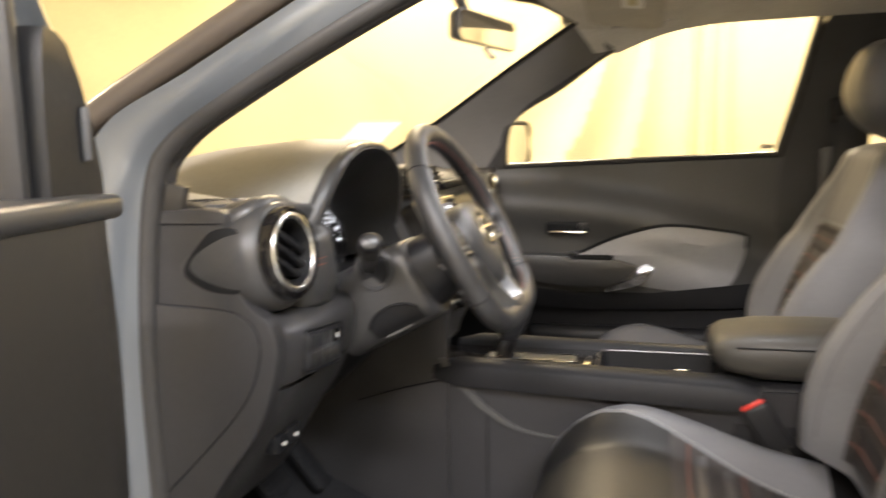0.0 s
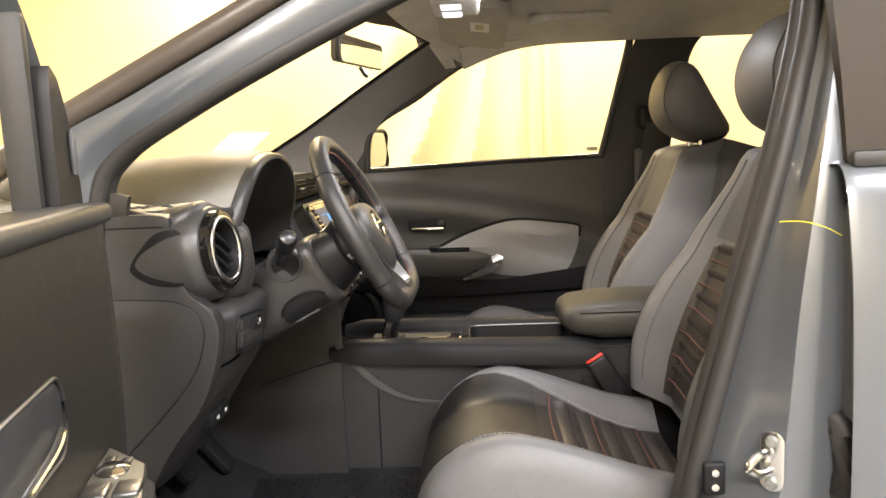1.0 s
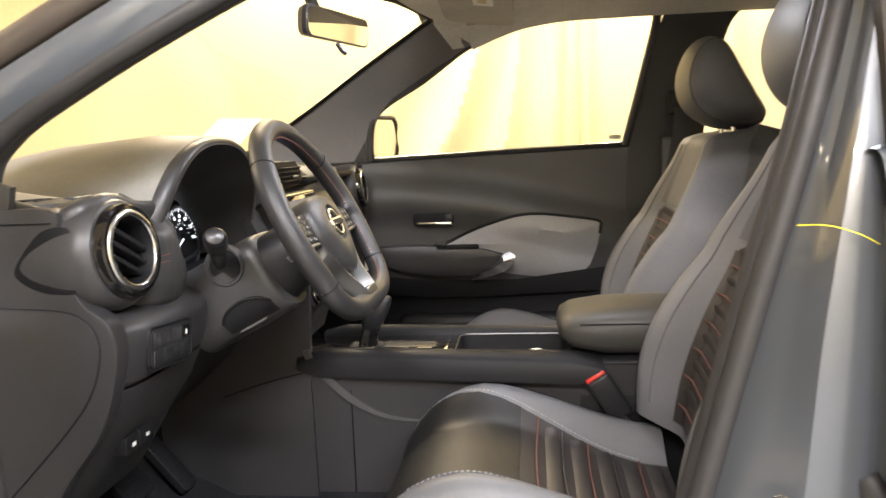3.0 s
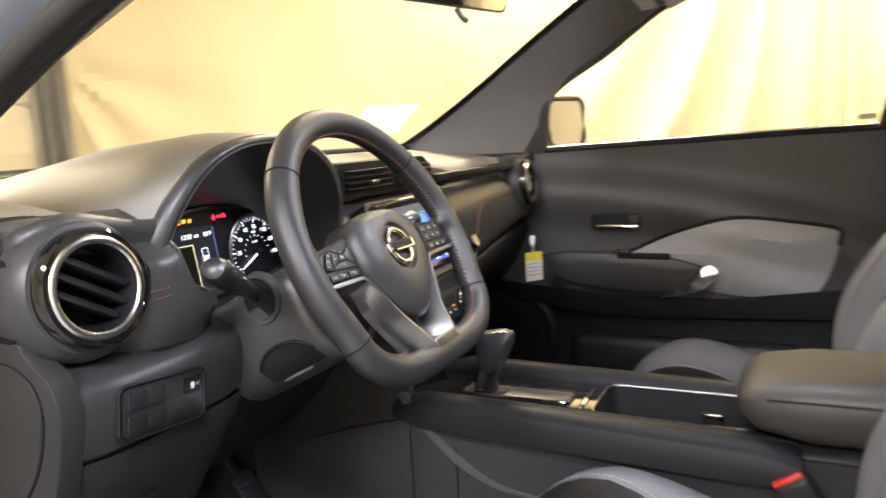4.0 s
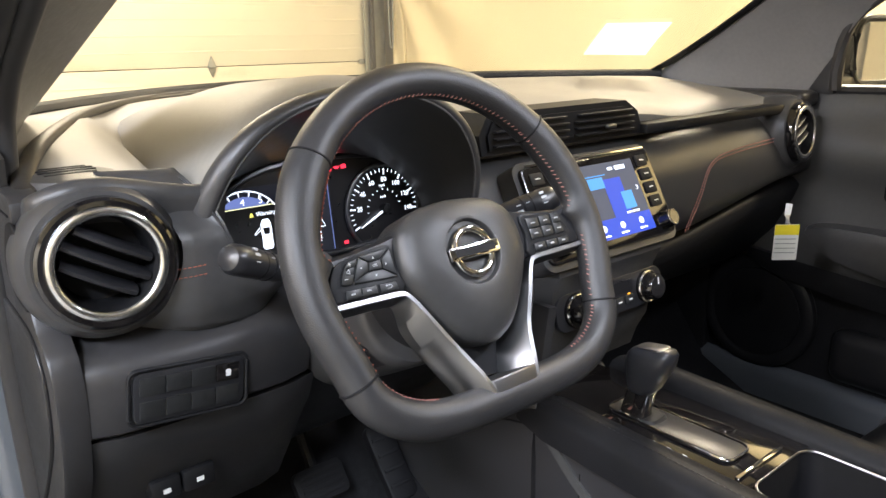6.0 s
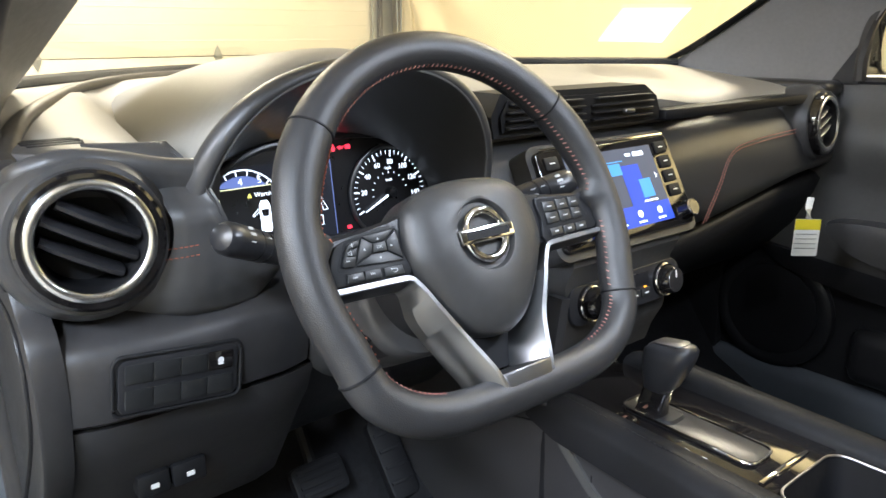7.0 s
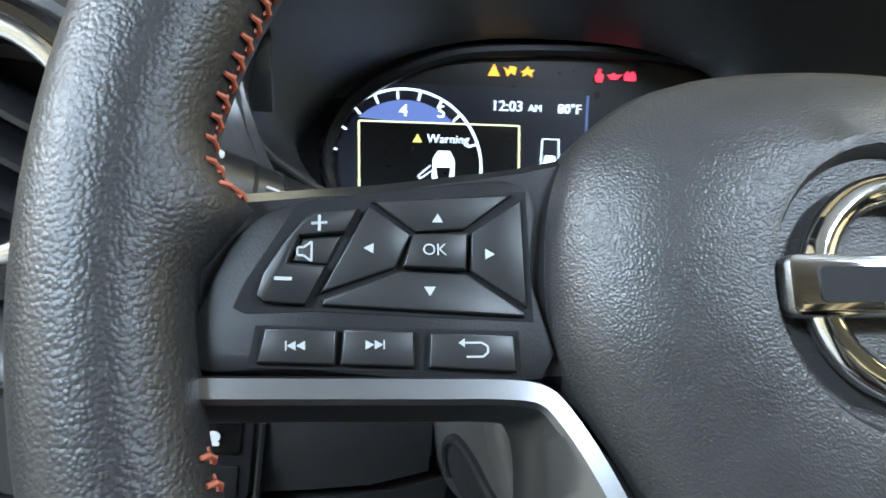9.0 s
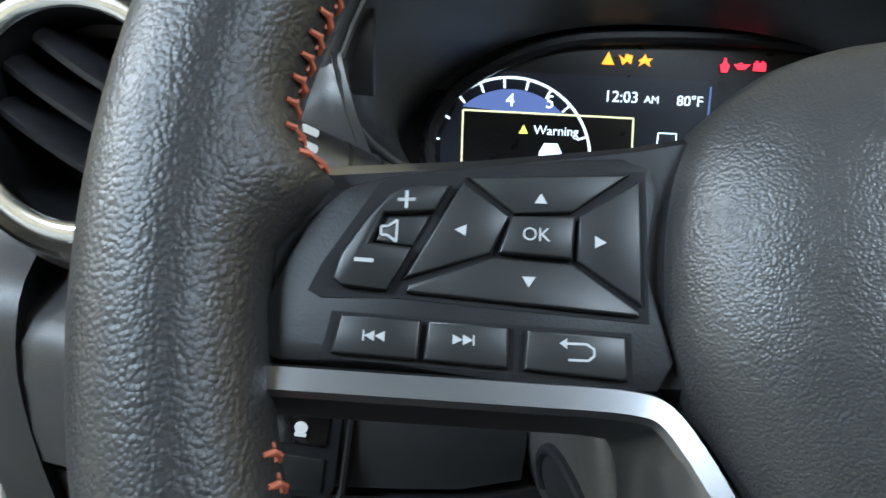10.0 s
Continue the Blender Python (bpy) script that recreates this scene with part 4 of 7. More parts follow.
def cheek_y(x, z):
    """The soft cheek between the corner vent and the instrument hood."""
    knots = [(-0.640, 0.206), (-0.618, 0.192), (-0.600, 0.181), (-0.583, 0.171), (-0.568, 0.165), (-0.553, 0.163), (-0.530, 0.164), (-0.500, 0.171), (-0.455, 0.196)]
    for (x0, y0), (x1, y1) in zip(knots, knots[1:]):
        if x0 <= x <= x1:
            y = lerp(y0, y1, (x - x0) / (x1 - x0))
    return y + 1.3 * max(0.0, z - 1.030) ** 1.05 * step(-0.530, -0.555, x) + 0.35 * max(0.0, 0.960 - z)


rows = []
for i in range(34):
    x = lerp(-0.622, -0.458, i / 33)
    top = 1.088 if x < -0.5535 else 0.980 + 0.098 * ((-0.458 - x) / 0.0955) ** 4
    low = 0.934 + 0.024 * step(-0.515, -0.458, x)
    column = []
    for z in [lerp(low, top, k / 18) for k in range(19)]:
        vent_edge = -0.645 + math.sqrt(max(0.0, 0.067 ** 2 - (z - 1.02) ** 2))   # starts at the vent's housing
        xx = x + max(0.0, vent_edge + 0.622) * (1 - i / 33) ** 3
        column.append((xx, cheek_y(xx, z), z))
    rows.append([(x, column[0][1] + 0.035, low + 0.002)] + column + [(x, column[-1][1] + 0.030, top - 0.006)])
part("cheek", sheet(rows, 0.004, (0, 1, 0)), PLASTIC, dash, "soft dark cheek beside the instruments", angle=80)
for dz in (0.0045, -0.0045):
    part("stitching", stitches([(x, cheek_y(x, 1.0) - 0.0008, z + dz) for x, z in ((-0.600, 0.9955), (-0.584, 0.9965), (-0.570, 0.9975), (-0.556, 0.9985))], 0.0030, 0.0016, 0.0005), THREAD, dash, "orange double stitching")
for off in (0.0, 0.008):
    pts = smoothed([(0.56, 0.183, 1.008 + off * 0.8), (0.42, 0.181, 1.002 + off * 0.8), (0.345 - off * 0.4, 0.178, 0.99 + off * 0.5), (0.312 - off, 0.175, 0.94), (0.272 - off, 0.172, 0.885)], 5)
    part("stitching", stitches(pts, 0.0045, 0.0015, 0.0010), THREAD_DIM, dash, "dull red double stitching")
part("slot", box(0.40, 0.203, 1.066, 0.47, 0.03, 0.017, 0.005, 2), DEEP, dash, "dark slot under the top pad")

# dark side cap seen through the door opening
cap = [(p.x, p.y) for p in smoothed([(x, y, 0) for x, y in [(0.335, 1.078), (0.232, 1.078), (0.222, 1.05), (0.214, 0.99), (0.200, 0.962), (0.172, 0.938), (0.166, 0.893), (0.194, 0.808), (0.245, 0.74), (0.30, 0.66), (0.36, 0.62)]], 4)]
side_m = Matrix(((0, 0, -1, -0.694), (1, 0, 0, 0), (0, 1, 0, 0), (0, 0, 0, 1)))
part("side_cap", prism(cap, 0.026, Matrix.Translation((0.014, 0, 0)) @ side_m, 0.004), PLASTIC_KNEE, dash)
inner = [(p.x, p.y) for p in smoothed([(x, y, 0) for x, y in [(0.345, 0.962), (0.24, 0.957), (0.207, 0.948), (0.190, 0.93), (0.187, 0.90), (0.205, 0.85), (0.25, 0.795), (0.345, 0.70)]], 4)]
part("cover_seam", tube([Matrix.Translation((-0.0122, 0, 0)) @ side_m @ Vector((y, z, 0)) for y, z in inner], 0.0014, 6), DEEP, dash)
part("side_cover", prism(inner, 0.003, Matrix.Translation((-0.0125, 0, 0)) @ side_m, 0.0015), PLASTIC_KNEE, dash)

part("cap_seam", box(-0.7065, 0.272, 1.062, 0.0015, 0.084, 0.0016), DEEP, dash)
hollow = [(p.x, p.y) for p in smoothed([(y, z, 0) for y, z in [(0.284, 1.003), (0.264, 1.034), (0.238, 1.055), (0.205, 1.05), (0.205, 0.985), (0.230, 0.977), (0.262, 0.984)]], 4, closed=True)]
part("pod_hollow", prism(hollow, 0.002, Matrix.Translation((-0.0115, 0, 0)) @ side_m, 0.0008), DEEP, dash)
part("corner_cap", prism([(0.340, 1.066), (0.286, 1.066), (0.277, 1.106), (0.302, 1.113), (0.340, 1.10)], 0.010, side_m, 0.003), PLASTIC_SOFT, dash)
# dark crest that runs over the corner vent into the instrument hood
CREST = smoothed([(-0.700, 0.240, 1.058), (-0.692, 0.212, 1.077), (-0.668, 0.199, 1.088), (-0.640, 0.196, 1.091), (-0.608, 0.197, 1.085), (-0.580, 0.194, 1.078), (-0.556, 0.189, 1.074), (-0.528, 0.184, 1.073)], 6)
part("crest", sheet([[p + Vector(o) for o in ((0, 0.003, -0.040), (0, -0.006, -0.014), (0, -0.007, -0.006), (0, -0.003, 0.0), (0, 0.004, 0.002), (0, 0.014, 0.0), (0, 0.040, -0.014))] for p in CREST], 0.004, (0, 0.3, -1)), PLASTIC, dash, "dark crest over the corner vent", angle=80)

# lower panels in front of the knees
def knee(x0, x1, prof, n=9, turn_in=0.0):
    rows = []
    for i in range(n):
        s = i / (n - 1)
        x = lerp(x0, x1, s)
        rows.append([(x, y + turn_in * (abs(2 * s - 1) ** 6), z) for y, z in prof])
    return sheet(rows, 0.012, (0, 1, 0))


part("switch_panel", knee(-0.684, -0.452, [(0.235, 0.962), (0.196, 0.944), (0.166, 0.930), (0.158, 0.920), (0.156, 0.905), (0.160, 0.875), (0.166, 0.856), (0.175, 0.850)], turn_in=0.012), PLASTIC_KNEE, dash)
part("knee_panel", knee(-0.684, -0.44, [(0.19, 0.850), (0.174, 0.846), (0.176, 0.838), (0.190, 0.808), (0.215, 0.774), (0.25, 0.72), (0.29, 0.66), (0.36, 0.62)], turn_in=0.014), PLASTIC_KNEE, dash)
SURROUND = [(0.31, 0.944, 0.0), (0.262, 0.943, 0.0), (0.236, 0.936, 0.0), (0.216, 0.920, 0.0), (0.205, 0.898, 0.0), (0.200, 0.870, 0.0), (0.200, 0.850, 0.0), (0.208, 0.832, 0.0), (0.228, 0.800, 0.0), (0.262, 0.750, 0.0), (0.34, 0.68, 0.0)]


def surround(s, k):
    """The panel round the steering column: s across from the switches to the stack, k down its profile."""
    i = min(len(SURROUND) - 2, int(k))
    y, z, off = (lerp(SURROUND[i][n], SURROUND[i + 1][n], k - i) for n in range(3))
    side = step(0.36, 0.0, s) + step(0.78, 1.0, s)
    return Vector((lerp(-0.545, -0.165, s), y + off * side, z - 0.016 * step(0.5, 0.0, s) * step(4, 7, k)))


# Blacker plastic than the knee panels, putting the falloff of light into colour.
part("column_surround", sheet([[surround(i / 28, k / 3) for k in range(31)] for i in range(29)], 0.010, (0, 1, 0.2)), PLASTIC_LOW, dash, "panel behind the steering column, darkened for the shade there", angle=70)
# switch block with eight blanks
SWM = Matrix.Translation((-0.5905, 0.1585, 0.8850)) @ Matrix.Rotation(radians(6), 4, "Y") @ Matrix.Rotation(radians(92), 4, "X")
blk = part("switch_block", join(prism(rounded(0.108, 0.050, 0.008), 0.003, SWM, 0.001)), PLASTIC_SMOOTH, dash)
part("surround", tube([SWM @ Vector((x * 1.07, y * 1.12, 0.001)) for x, y in rounded(0.108, 0.050, 0.008)], 0.0020, 8, closed=True), PLASTIC_LOW, blk)
for r in range(2):
    for c in range(4):
        part("switch_blank", prism(rounded(0.0238, 0.0178, 0.0012, 2), 0.003, SWM @ Matrix.Translation((-0.0366 + 0.0244 * c, 0.0118 - 0.0236 * r, 0.0015)), 0.0006), PIANO if (r, c) == (0, 3) else BUTTON, blk, "gloss black heated-wheel switch" if (r, c) == (0, 3) else "")
part("icon", lathe([(0.0, 0.0003), (0.0030, 0.0003), (0.0030, 0)], SWM @ Matrix.Translation((0.0366, 0.0122, 0.0050)), 12), WHITE_MARK, blk)
part("icon", prism(rounded(0.0055, 0.0022, 0.0008, 2), 0.0004, SWM @ Matrix.Translation((0.0366, 0.0088, 0.0050))), WHITE_MARK, blk)
# release levers under the knee panel
for x, w in ((-0.608, 0.033), (-0.572, 0.036)):
    lever = part("release_lever", box(x, 0.226, 0.751, w, 0.022, 0.026, 0.004, 2), DEEP, dash, "black release lever with white symbol")
    part("symbol", box(x, 0.2145, 0.750, 0.008, 0.001, 0.005), WHITE_MARK, lever)

# round corner vents
def round_vent(cx, cy, cz, yaw, roll, name_label):
    m = Matrix.Translation((cx, cy, cz)) @ Matrix.Rotation(radians(yaw), 4, "Z") @ Matrix.Rotation(radians(84), 4, "X")
    # local z looks back into the cabin
    v = part("air_vent", lathe([(0.066, -0.20), (0.0700, -0.10), (0.0735, -0.05), (0.0735, -0.032), (0.0705, -0.020), (0.0640, -0.011), (0.0570, -0.010)], m, 64), PLASTIC, dash, name_label)
    part("bezel", lathe([(0.0600, -0.016), (0.0600, -0.004), (0.0588, 0.0014), (0.0560, 0.0036), (0.0520, 0.0038), (0.0480, 0.0)], m, 64), PIANO, v, "gloss black vent bezel")
    part("ring", torus(m @ Matrix.Translation((0, 0, 0.003)), 0.0470, 0.0044, 72, 12, 0.7), SATIN_CHROME, v, "chrome vent ring")
    part("cup", lathe([(0.0450, 0.002), (0.0425, -0.004), (0.0405, -0.018), (0.038, -0.040), (0.0, -0.042)], m, 48), DEEP, v)
    rm = m @ Matrix.Rotation(radians(roll), 4, "Z") @ Matrix.Scale(0.87, 4)
    for k in (-1, 0, 1):
        half = 0.040 if k else 0.046
        rows = []
        for i in range(9):
            s = lerp(-1, 1, i / 8)
            rows.append([rm @ Vector((half * s, k * 0.0195 + dy - 0.001 * (1 - s * s), dz - 0.004 * s * s)) for dy, dz in ((0.0080, -0.034), (0.0070, -0.016), (0.0045, -0.006), (0.0005, -0.002), (-0.0030, -0.004), (-0.0045, -0.010), (-0.0030, -0.034))])
        part("slat", loft(rows), PLASTIC_SMOOTH, v)
    return v


round_vent(-0.645, 0.168, 1.02, -4, -30, "round air vent with chrome ring")
round_vent(0.645, 0.168, 1.02, 4, 20, "round air vent with chrome ring")
# side window demister on top of the corner
dm = part("demister", lathe([(0.0, 0.012), (0.03, 0.011), (0.045, 0.005), (0.05, -0.01)], Matrix.Translation((-0.640, 0.300, 1.0795)) @ Matrix.Diagonal((1.0, 1.2, 0.6, 1)), 32), PLASTIC, dash)
for k in range(4):
    part("slot", box(-0.640, 0.277 + 0.014 * k, 1.0865 - 0.0004 * abs(k - 1.5), 0.056 - 0.006 * abs(k - 1.5), 0.005, 0.002), DEEP, dm)
# low ridge along the windscreen base and the seam beside the hood
part("ridge", tube(smoothed([(-0.688, 0.250, 1.072), (-0.668, 0.330, 1.089), (-0.620, 0.440, 1.106), (-0.520, 0.620, 1.117), (-0.360, 0.790, 1.118), (-0.150, 0.880, 1.117)], 6), [0.008] + [0.011] * 29 + [0.004], 12, squash=0.6), PLASTIC_SOFT, dash, angle=80)


# centre vents
cv = part("centre_vent", loft([[(x0, y, z) for x0, z in ((-0.17, 1.058), (-0.175, 1.085), (-0.16, 1.112), (0.125, 1.112), (0.155, 1.095), (0.172, 1.06))] for y in (0.26, 0.210, 0.201)]), DEEP, dash)
part("recess", loft([[(x0, y, z) for x0, z in ((-0.16, 1.065), (-0.163, 1.085), (-0.152, 1.104), (0.118, 1.104), (0.142, 1.09), (0.155, 1.066))] for y in (0.1990, 0.1970)]), DEEP, cv)

for x0, x1 in ((-0.155, -0.012), (0.004, 0.136)):
    for k in range(4):
        part("slat", box((x0 + x1) / 2, 0.193, 1.070 + 0.0095 * k, x1 - x0 - 0.012 * (k == 3), 0.008, 0.0030, 0.0012), DEEP, cv)
    part("tab", box((x0 + x1) / 2, 0.184, 1.079, 0.02, 0.008, 0.006, 0.002), SILVER, cv)

# hood over the instruments
HX = -0.368


def arch(y, half, top, bottom, n=56, power=2.5, left=1.0, curl=0.0):
    """An arch of points from one foot over the top to the other."""
    out = []
    for k in range(n + 1):
        a = math.pi * (1 - k / n)
        c, s = math.cos(a), math.sin(a)
        z = bottom + (top - bottom) * abs(s) ** (2 / power)
        foot = curl * max(0.0, 1 - (z - bottom) / 0.075) ** 2 if c < 0 else 0.0
        out.append((HX + half * (left if c < 0 else 1.0) * math.copysign(abs(c) ** (2 / power), c) + foot, y + 0.04 * (1 - s) ** 2, z))
    return out


part("hood_band", loft([arch(0.160, 0.172, 1.150, 0.972, power=2.4, left=1.06, curl=0.10), arch(0.157, 0.174, 1.1525, 0.972, power=2.4, left=1.06, curl=0.10), arch(0.1575, 0.180, 1.1565, 0.972, power=2.4, left=1.06, curl=0.10), arch(0.162, 0.186, 1.1600, 0.972, power=2.4, left=1.06, curl=0.10), arch(0.170, 0.1895, 1.1615, 0.972, power=2.4, left=1.06, curl=0.10), arch(0.178, 0.1895, 1.1600, 0.972, power=2.4, left=1.06, curl=0.10)], closed=False, caps=False), PLASTIC, dash, "dark band round the instrument hood", angle=60)
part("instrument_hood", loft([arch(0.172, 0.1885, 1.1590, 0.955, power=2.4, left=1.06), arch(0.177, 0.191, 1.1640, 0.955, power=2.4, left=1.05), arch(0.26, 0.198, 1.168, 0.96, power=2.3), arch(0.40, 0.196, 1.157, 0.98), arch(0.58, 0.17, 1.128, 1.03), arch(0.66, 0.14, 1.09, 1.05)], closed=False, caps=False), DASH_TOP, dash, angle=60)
part("hood_lining", loft([arch(0.160, 0.172, 1.150, 0.972, power=2.4, left=1.06, curl=0.10), arch(0.175, 0.169, 1.145, 0.970, power=2.4, left=1.05, curl=0.09), arch(0.23, 0.163, 1.108, 0.956, curl=0.06), arch(0.292, 0.164, 1.072, 0.940)], closed=False, caps=False), PLASTIC, dash, angle=60)
part("hood_edge", tube(arch(0.159, 0.1725, 1.1505, 0.972, power=2.4, left=1.06, curl=0.10), 0.0016, 8), GREY_DARK, dash)

# glovebox and lower right
rows = []
for i in range(21):
    x = lerp(0.15, 0.735, i / 20)
    low = 0.055 * step(0.72, 0.2, x)
    rows.append([(x, y, z) for y, z in [(0.25, 0.925 - low), (0.215, 0.912 - low), (0.205, 0.90 - low), (0.215, 0.87 - low), (0.25, 0.80 - low * 0.6), (0.31, 0.73), (0.38, 0.69), (0.45, 0.68)]])
part("glovebox", sheet(rows, 0.012, (0, 1, 0.3)), PLASTIC_LOW, dash, angle=60)

tag = thing("hang_tag", (0.55, 0.13, 0.78), "white paper tag with yellow header hanging on glovebox", "tag")
TM = Matrix(((0.75, 0.0, -0.66, 0.552), (-0.66, 0.0, -0.75, 0.135), (0, 1, 0, 0.822), (0, 0, 0, 1)))
part("sheet", prism(rounded(0.046, 0.070, 0.002, 2), 0.0008, TM), PAPER, tag)
part("header", prism([(-0.0228, 0.015), (0.0228, 0.015), (0.0228, 0.0345), (-0.0228, 0.0345)], 0.0006, TM @ Matrix.Translation((0, 0, 0.001))), YELLOW, tag)
for k in range(4):
    part("print_line", prism([(-0.02, -0.002), (0.018, -0.002), (0.018, -0.0005), (-0.02, -0.0005)], 0.0003, TM @ Matrix.Translation((0, 0.008 - 0.009 * k, 0.0012))), STEEL, tag)
part("string", tube([TM @ Vector((0, 0.036, 0)), TM @ Vector((-0.004, 0.055, 0.004)), TM @ Vector((0.0, 0.075, -0.002))], 0.006, 6, squash=0.2), PAPER, tag)

# ---- centre stack ----
TILT_S = 29
SM = Matrix.Translation((-0.008, 0.132, 0.985)) @ Matrix.Rotation(radians(90 - TILT_S), 4, "X")
scr = thing("infotainment_unit", (-0.008, 0.132, 0.92), "gloss black touchscreen unit with lit blue display", "touchscreen")
part("housing", prism(rounded(0.285, 0.150, 0.018), -0.06, SM @ Matrix.Translation((0, 0, -0.004))), PLASTIC, scr)
part("bezel", prism(rounded(0.268, 0.132, 0.010), 0.008, SM @ Matrix.Translation((0, 0, -0.005)), 0.003), PIANO, scr)
part("trim_line", tube([SM @ Vector((x, 0.067, 0.003)) for x in (-0.125, 0.0, 0.125)], 0.0018, 6), CHROME, scr, "thin bright trim line")
DX0, DX1, DY0, DY1 = -0.088, 0.088, -0.054, 0.054


def on_screen(name, poly, material, z=0.0036):
    return part(name, prism(poly, 0.0004, SM @ Matrix.Translation((0, 0, z))), material, disp)


def rect(x0, y0, x1, y1):
    return [(x0, y0), (x1, y0), (x1, y1), (x0, y1)]


disp = part("display", prism(rect(DX0, DY0, DX1, DY1), 0.0006, SM @ Matrix.Translation((0, 0, 0.0028))), SCREEN_GREY, scr, "lit slate and blue display")
on_screen("blue_bar", rect(DX0, DY0, DX1, -0.026), SCREEN_BLUE)
on_screen("blue_panel", rect(0.012, -0.026, 0.05, 0.03), SCREEN_BLUE, 0.0035)
on_screen("tile", rect(0.040, -0.018, 0.064, 0.008), SCREEN_CYAN, 0.0041)
on_screen("tile", rect(-0.020, 0.018, 0.012, 0.034), SCREEN_CYAN, 0.0041)
on_screen("status_text", rect(0.046, 0.041, 0.068, 0.047), LIT_WHITE, 0.0041)
on_screen("status_text", rect(0.030, 0.042, 0.040, 0.046), LIT_WHITE, 0.0041)
on_screen("status_line", rect(-0.07, 0.036, 0.02, 0.0375), SCREEN_CYAN, 0.0041)
on_screen("caption", rect(0.038, -0.024, 0.066, -0.0215), LIT_WHITE, 0.0041)
for x in (-0.06, -0.02, 0.02, 0.062):
    on_screen("icon", [(x + 0.005 * math.cos(a), -0.038 + 0.005 * math.sin(a)) for a in [math.tau * k / 8 for k in range(8)]], LIT_WHITE, 0.0041)
    on_screen("caption", rect(x - 0.008, -0.050, x + 0.008, -0.0475), LIT_WHITE, 0.0041)
on_screen("arrow", [(0.078, 0.014), (0.082, 0.010), (0.078, 0.006), (0.0775, 0.0072), (0.0802, 0.010), (0.0775, 0.0128)], LIT_WHITE, 0.0041)
for s in (-1, 1):
    for k in range(4):
        b = part("key", prism(rounded(0.024, 0.017, 0.002, 2), 0.003, SM @ Matrix.Translation((s * 0.110, 0.048 - 0.021 * k, 0.002)), 0.001), DEEP, scr)
        part("legend", prism(rect(-0.0045, -0.0008, 0.0045, 0.0008), 0.0003, SM @ Matrix.Translation((s * 0.110, 0.048 - 0.021 * k, 0.0052))), WHITE_MARK, b)
    kn = part("knob", lathe([(0.0, 0.020), (0.0105, 0.020), (0.0125, 0.018), (0.0135, 0.003), (0.015, 0.0)], SM @ Matrix.Translation((s * 0.112, -0.047, 0.002)), 32), PIANO, scr, "black rotary knob with silver ring")
    part("ring", torus(SM @ Matrix.Translation((s * 0.112, -0.047, 0.021)), 0.011, 0.0015, 32, 8), CHROME, kn)

part("stack_panel", loft([[(x, y, z) for x, y in ((-0.150, 0.22), (-0.142, 0.150 - o), (-0.12, 0.130 - o), (0.10, 0.130 - o), (0.128, 0.150 - o), (0.135, 0.22))] for z, o in ((0.925, 0.02), (0.905, 0.024), (0.88, 0.012), (0.83, 0.01), (0.80, 0.006), (0.77, -0.01), (0.74, -0.02))]), PLASTIC, dash)
ac = thing("climate_panel", (0.025, 0.12, 0.82), "climate control panel with two round dials", "climate control")
AM = Matrix.Translation((0.0, 0.117, 0.848)) @ Matrix.Rotation(radians(80), 4, "X")
part("face", prism(rounded(0.235, 0.052, 0.02), 0.005, AM, 0.002), PLASTIC_SMOOTH, ac)
for x in (-0.078, 0.078):
    d = part("dial", lathe([(0.0, 0.022), (0.0165, 0.022), (0.019, 0.019), (0.0205, 0.006), (0.024, 0.004), (0.0245, 0.0)], AM @ Matrix.Translation((x, 0, 0.005)), 40), PIANO, ac, "gloss black dial with silver ring")
    part("ring", torus(AM @ Matrix.Translation((x, 0, 0.010)), 0.0222, 0.0018, 40, 8), CHROME, d)
    part("pointer", prism(rect(-0.001, 0.004, 0.001, 0.014), 0.0006, AM @ Matrix.Translation((x, 0, 0.0272))), WHITE_MARK, d)
for k in range(4):
    b = part("button", prism(rounded(0.021, 0.013, 0.003, 2), 0.004, AM @ Matrix.Translation((-0.036 + 0.024 * k, -0.010, 0.004)), 0.0012), BUTTON, ac)
    part("legend", prism(rect(-0.004, -0.001, 0.004, 0.001), 0.0003, AM @ Matrix.Translation((-0.036 + 0.024 * k, -0.010, 0.0083))), WHITE_MARK, b)
part("display", prism(rounded(0.09, 0.018, 0.003, 2), 0.002, AM @ Matrix.Translation((0, 0.010, 0.004))), LCD_FACE, ac)
part("indicator", prism(rect(-0.0025, -0.001, 0.0025, 0.001), 0.0006, AM @ Matrix.Translation((0.036, -0.002, 0.0052))), LIT_ORANGE, ac)

# ---- instrument cluster ----
clu = thing("instrument_cluster", (-0.36, 0.30, 0.95), "lit instrument cluster with round speedometer and colour display", "instrument cluster")
CM = Matrix.Translation((-0.36, 0.293, 1.0)) @ Matrix.Rotation(radians(90 - 8), 4, "X")
# local x right, y up, z towards the driver


def cl(name, poly, material, z=0.001, thick=0.0004, parent=None, label=""):
    return part(name, prism(poly, thick, CM @ Matrix.Translation((0, 0, z))), material, parent or clu, label)


outline = [(p.x, p.y) for p in smoothed([(x, y, 0) for x, y in [(-0.1235, -0.0355), (-0.1400, -0.0245), (-0.1447, -0.007), (-0.1420, 0.012), (-0.1250, 0.0355), (-0.079, 0.0580), (-0.028, 0.0650), (0.050, 0.0660), (0.106, 0.0580), (0.141, 0.036), (0.152, 0.0), (0.145, -0.030), (0.118, -0.047), (0.0, -0.053), (-0.085, -0.049)]], 5, closed=True)]
cl("face", outline, LCD_FACE, -0.004, 0.003)
part("rim", tube([CM @ Vector((px, py, 0.004)) for px, py in outline], 0.0042, 8, closed=True), PLASTIC_SMOOTH, clu, "grey cluster rim")
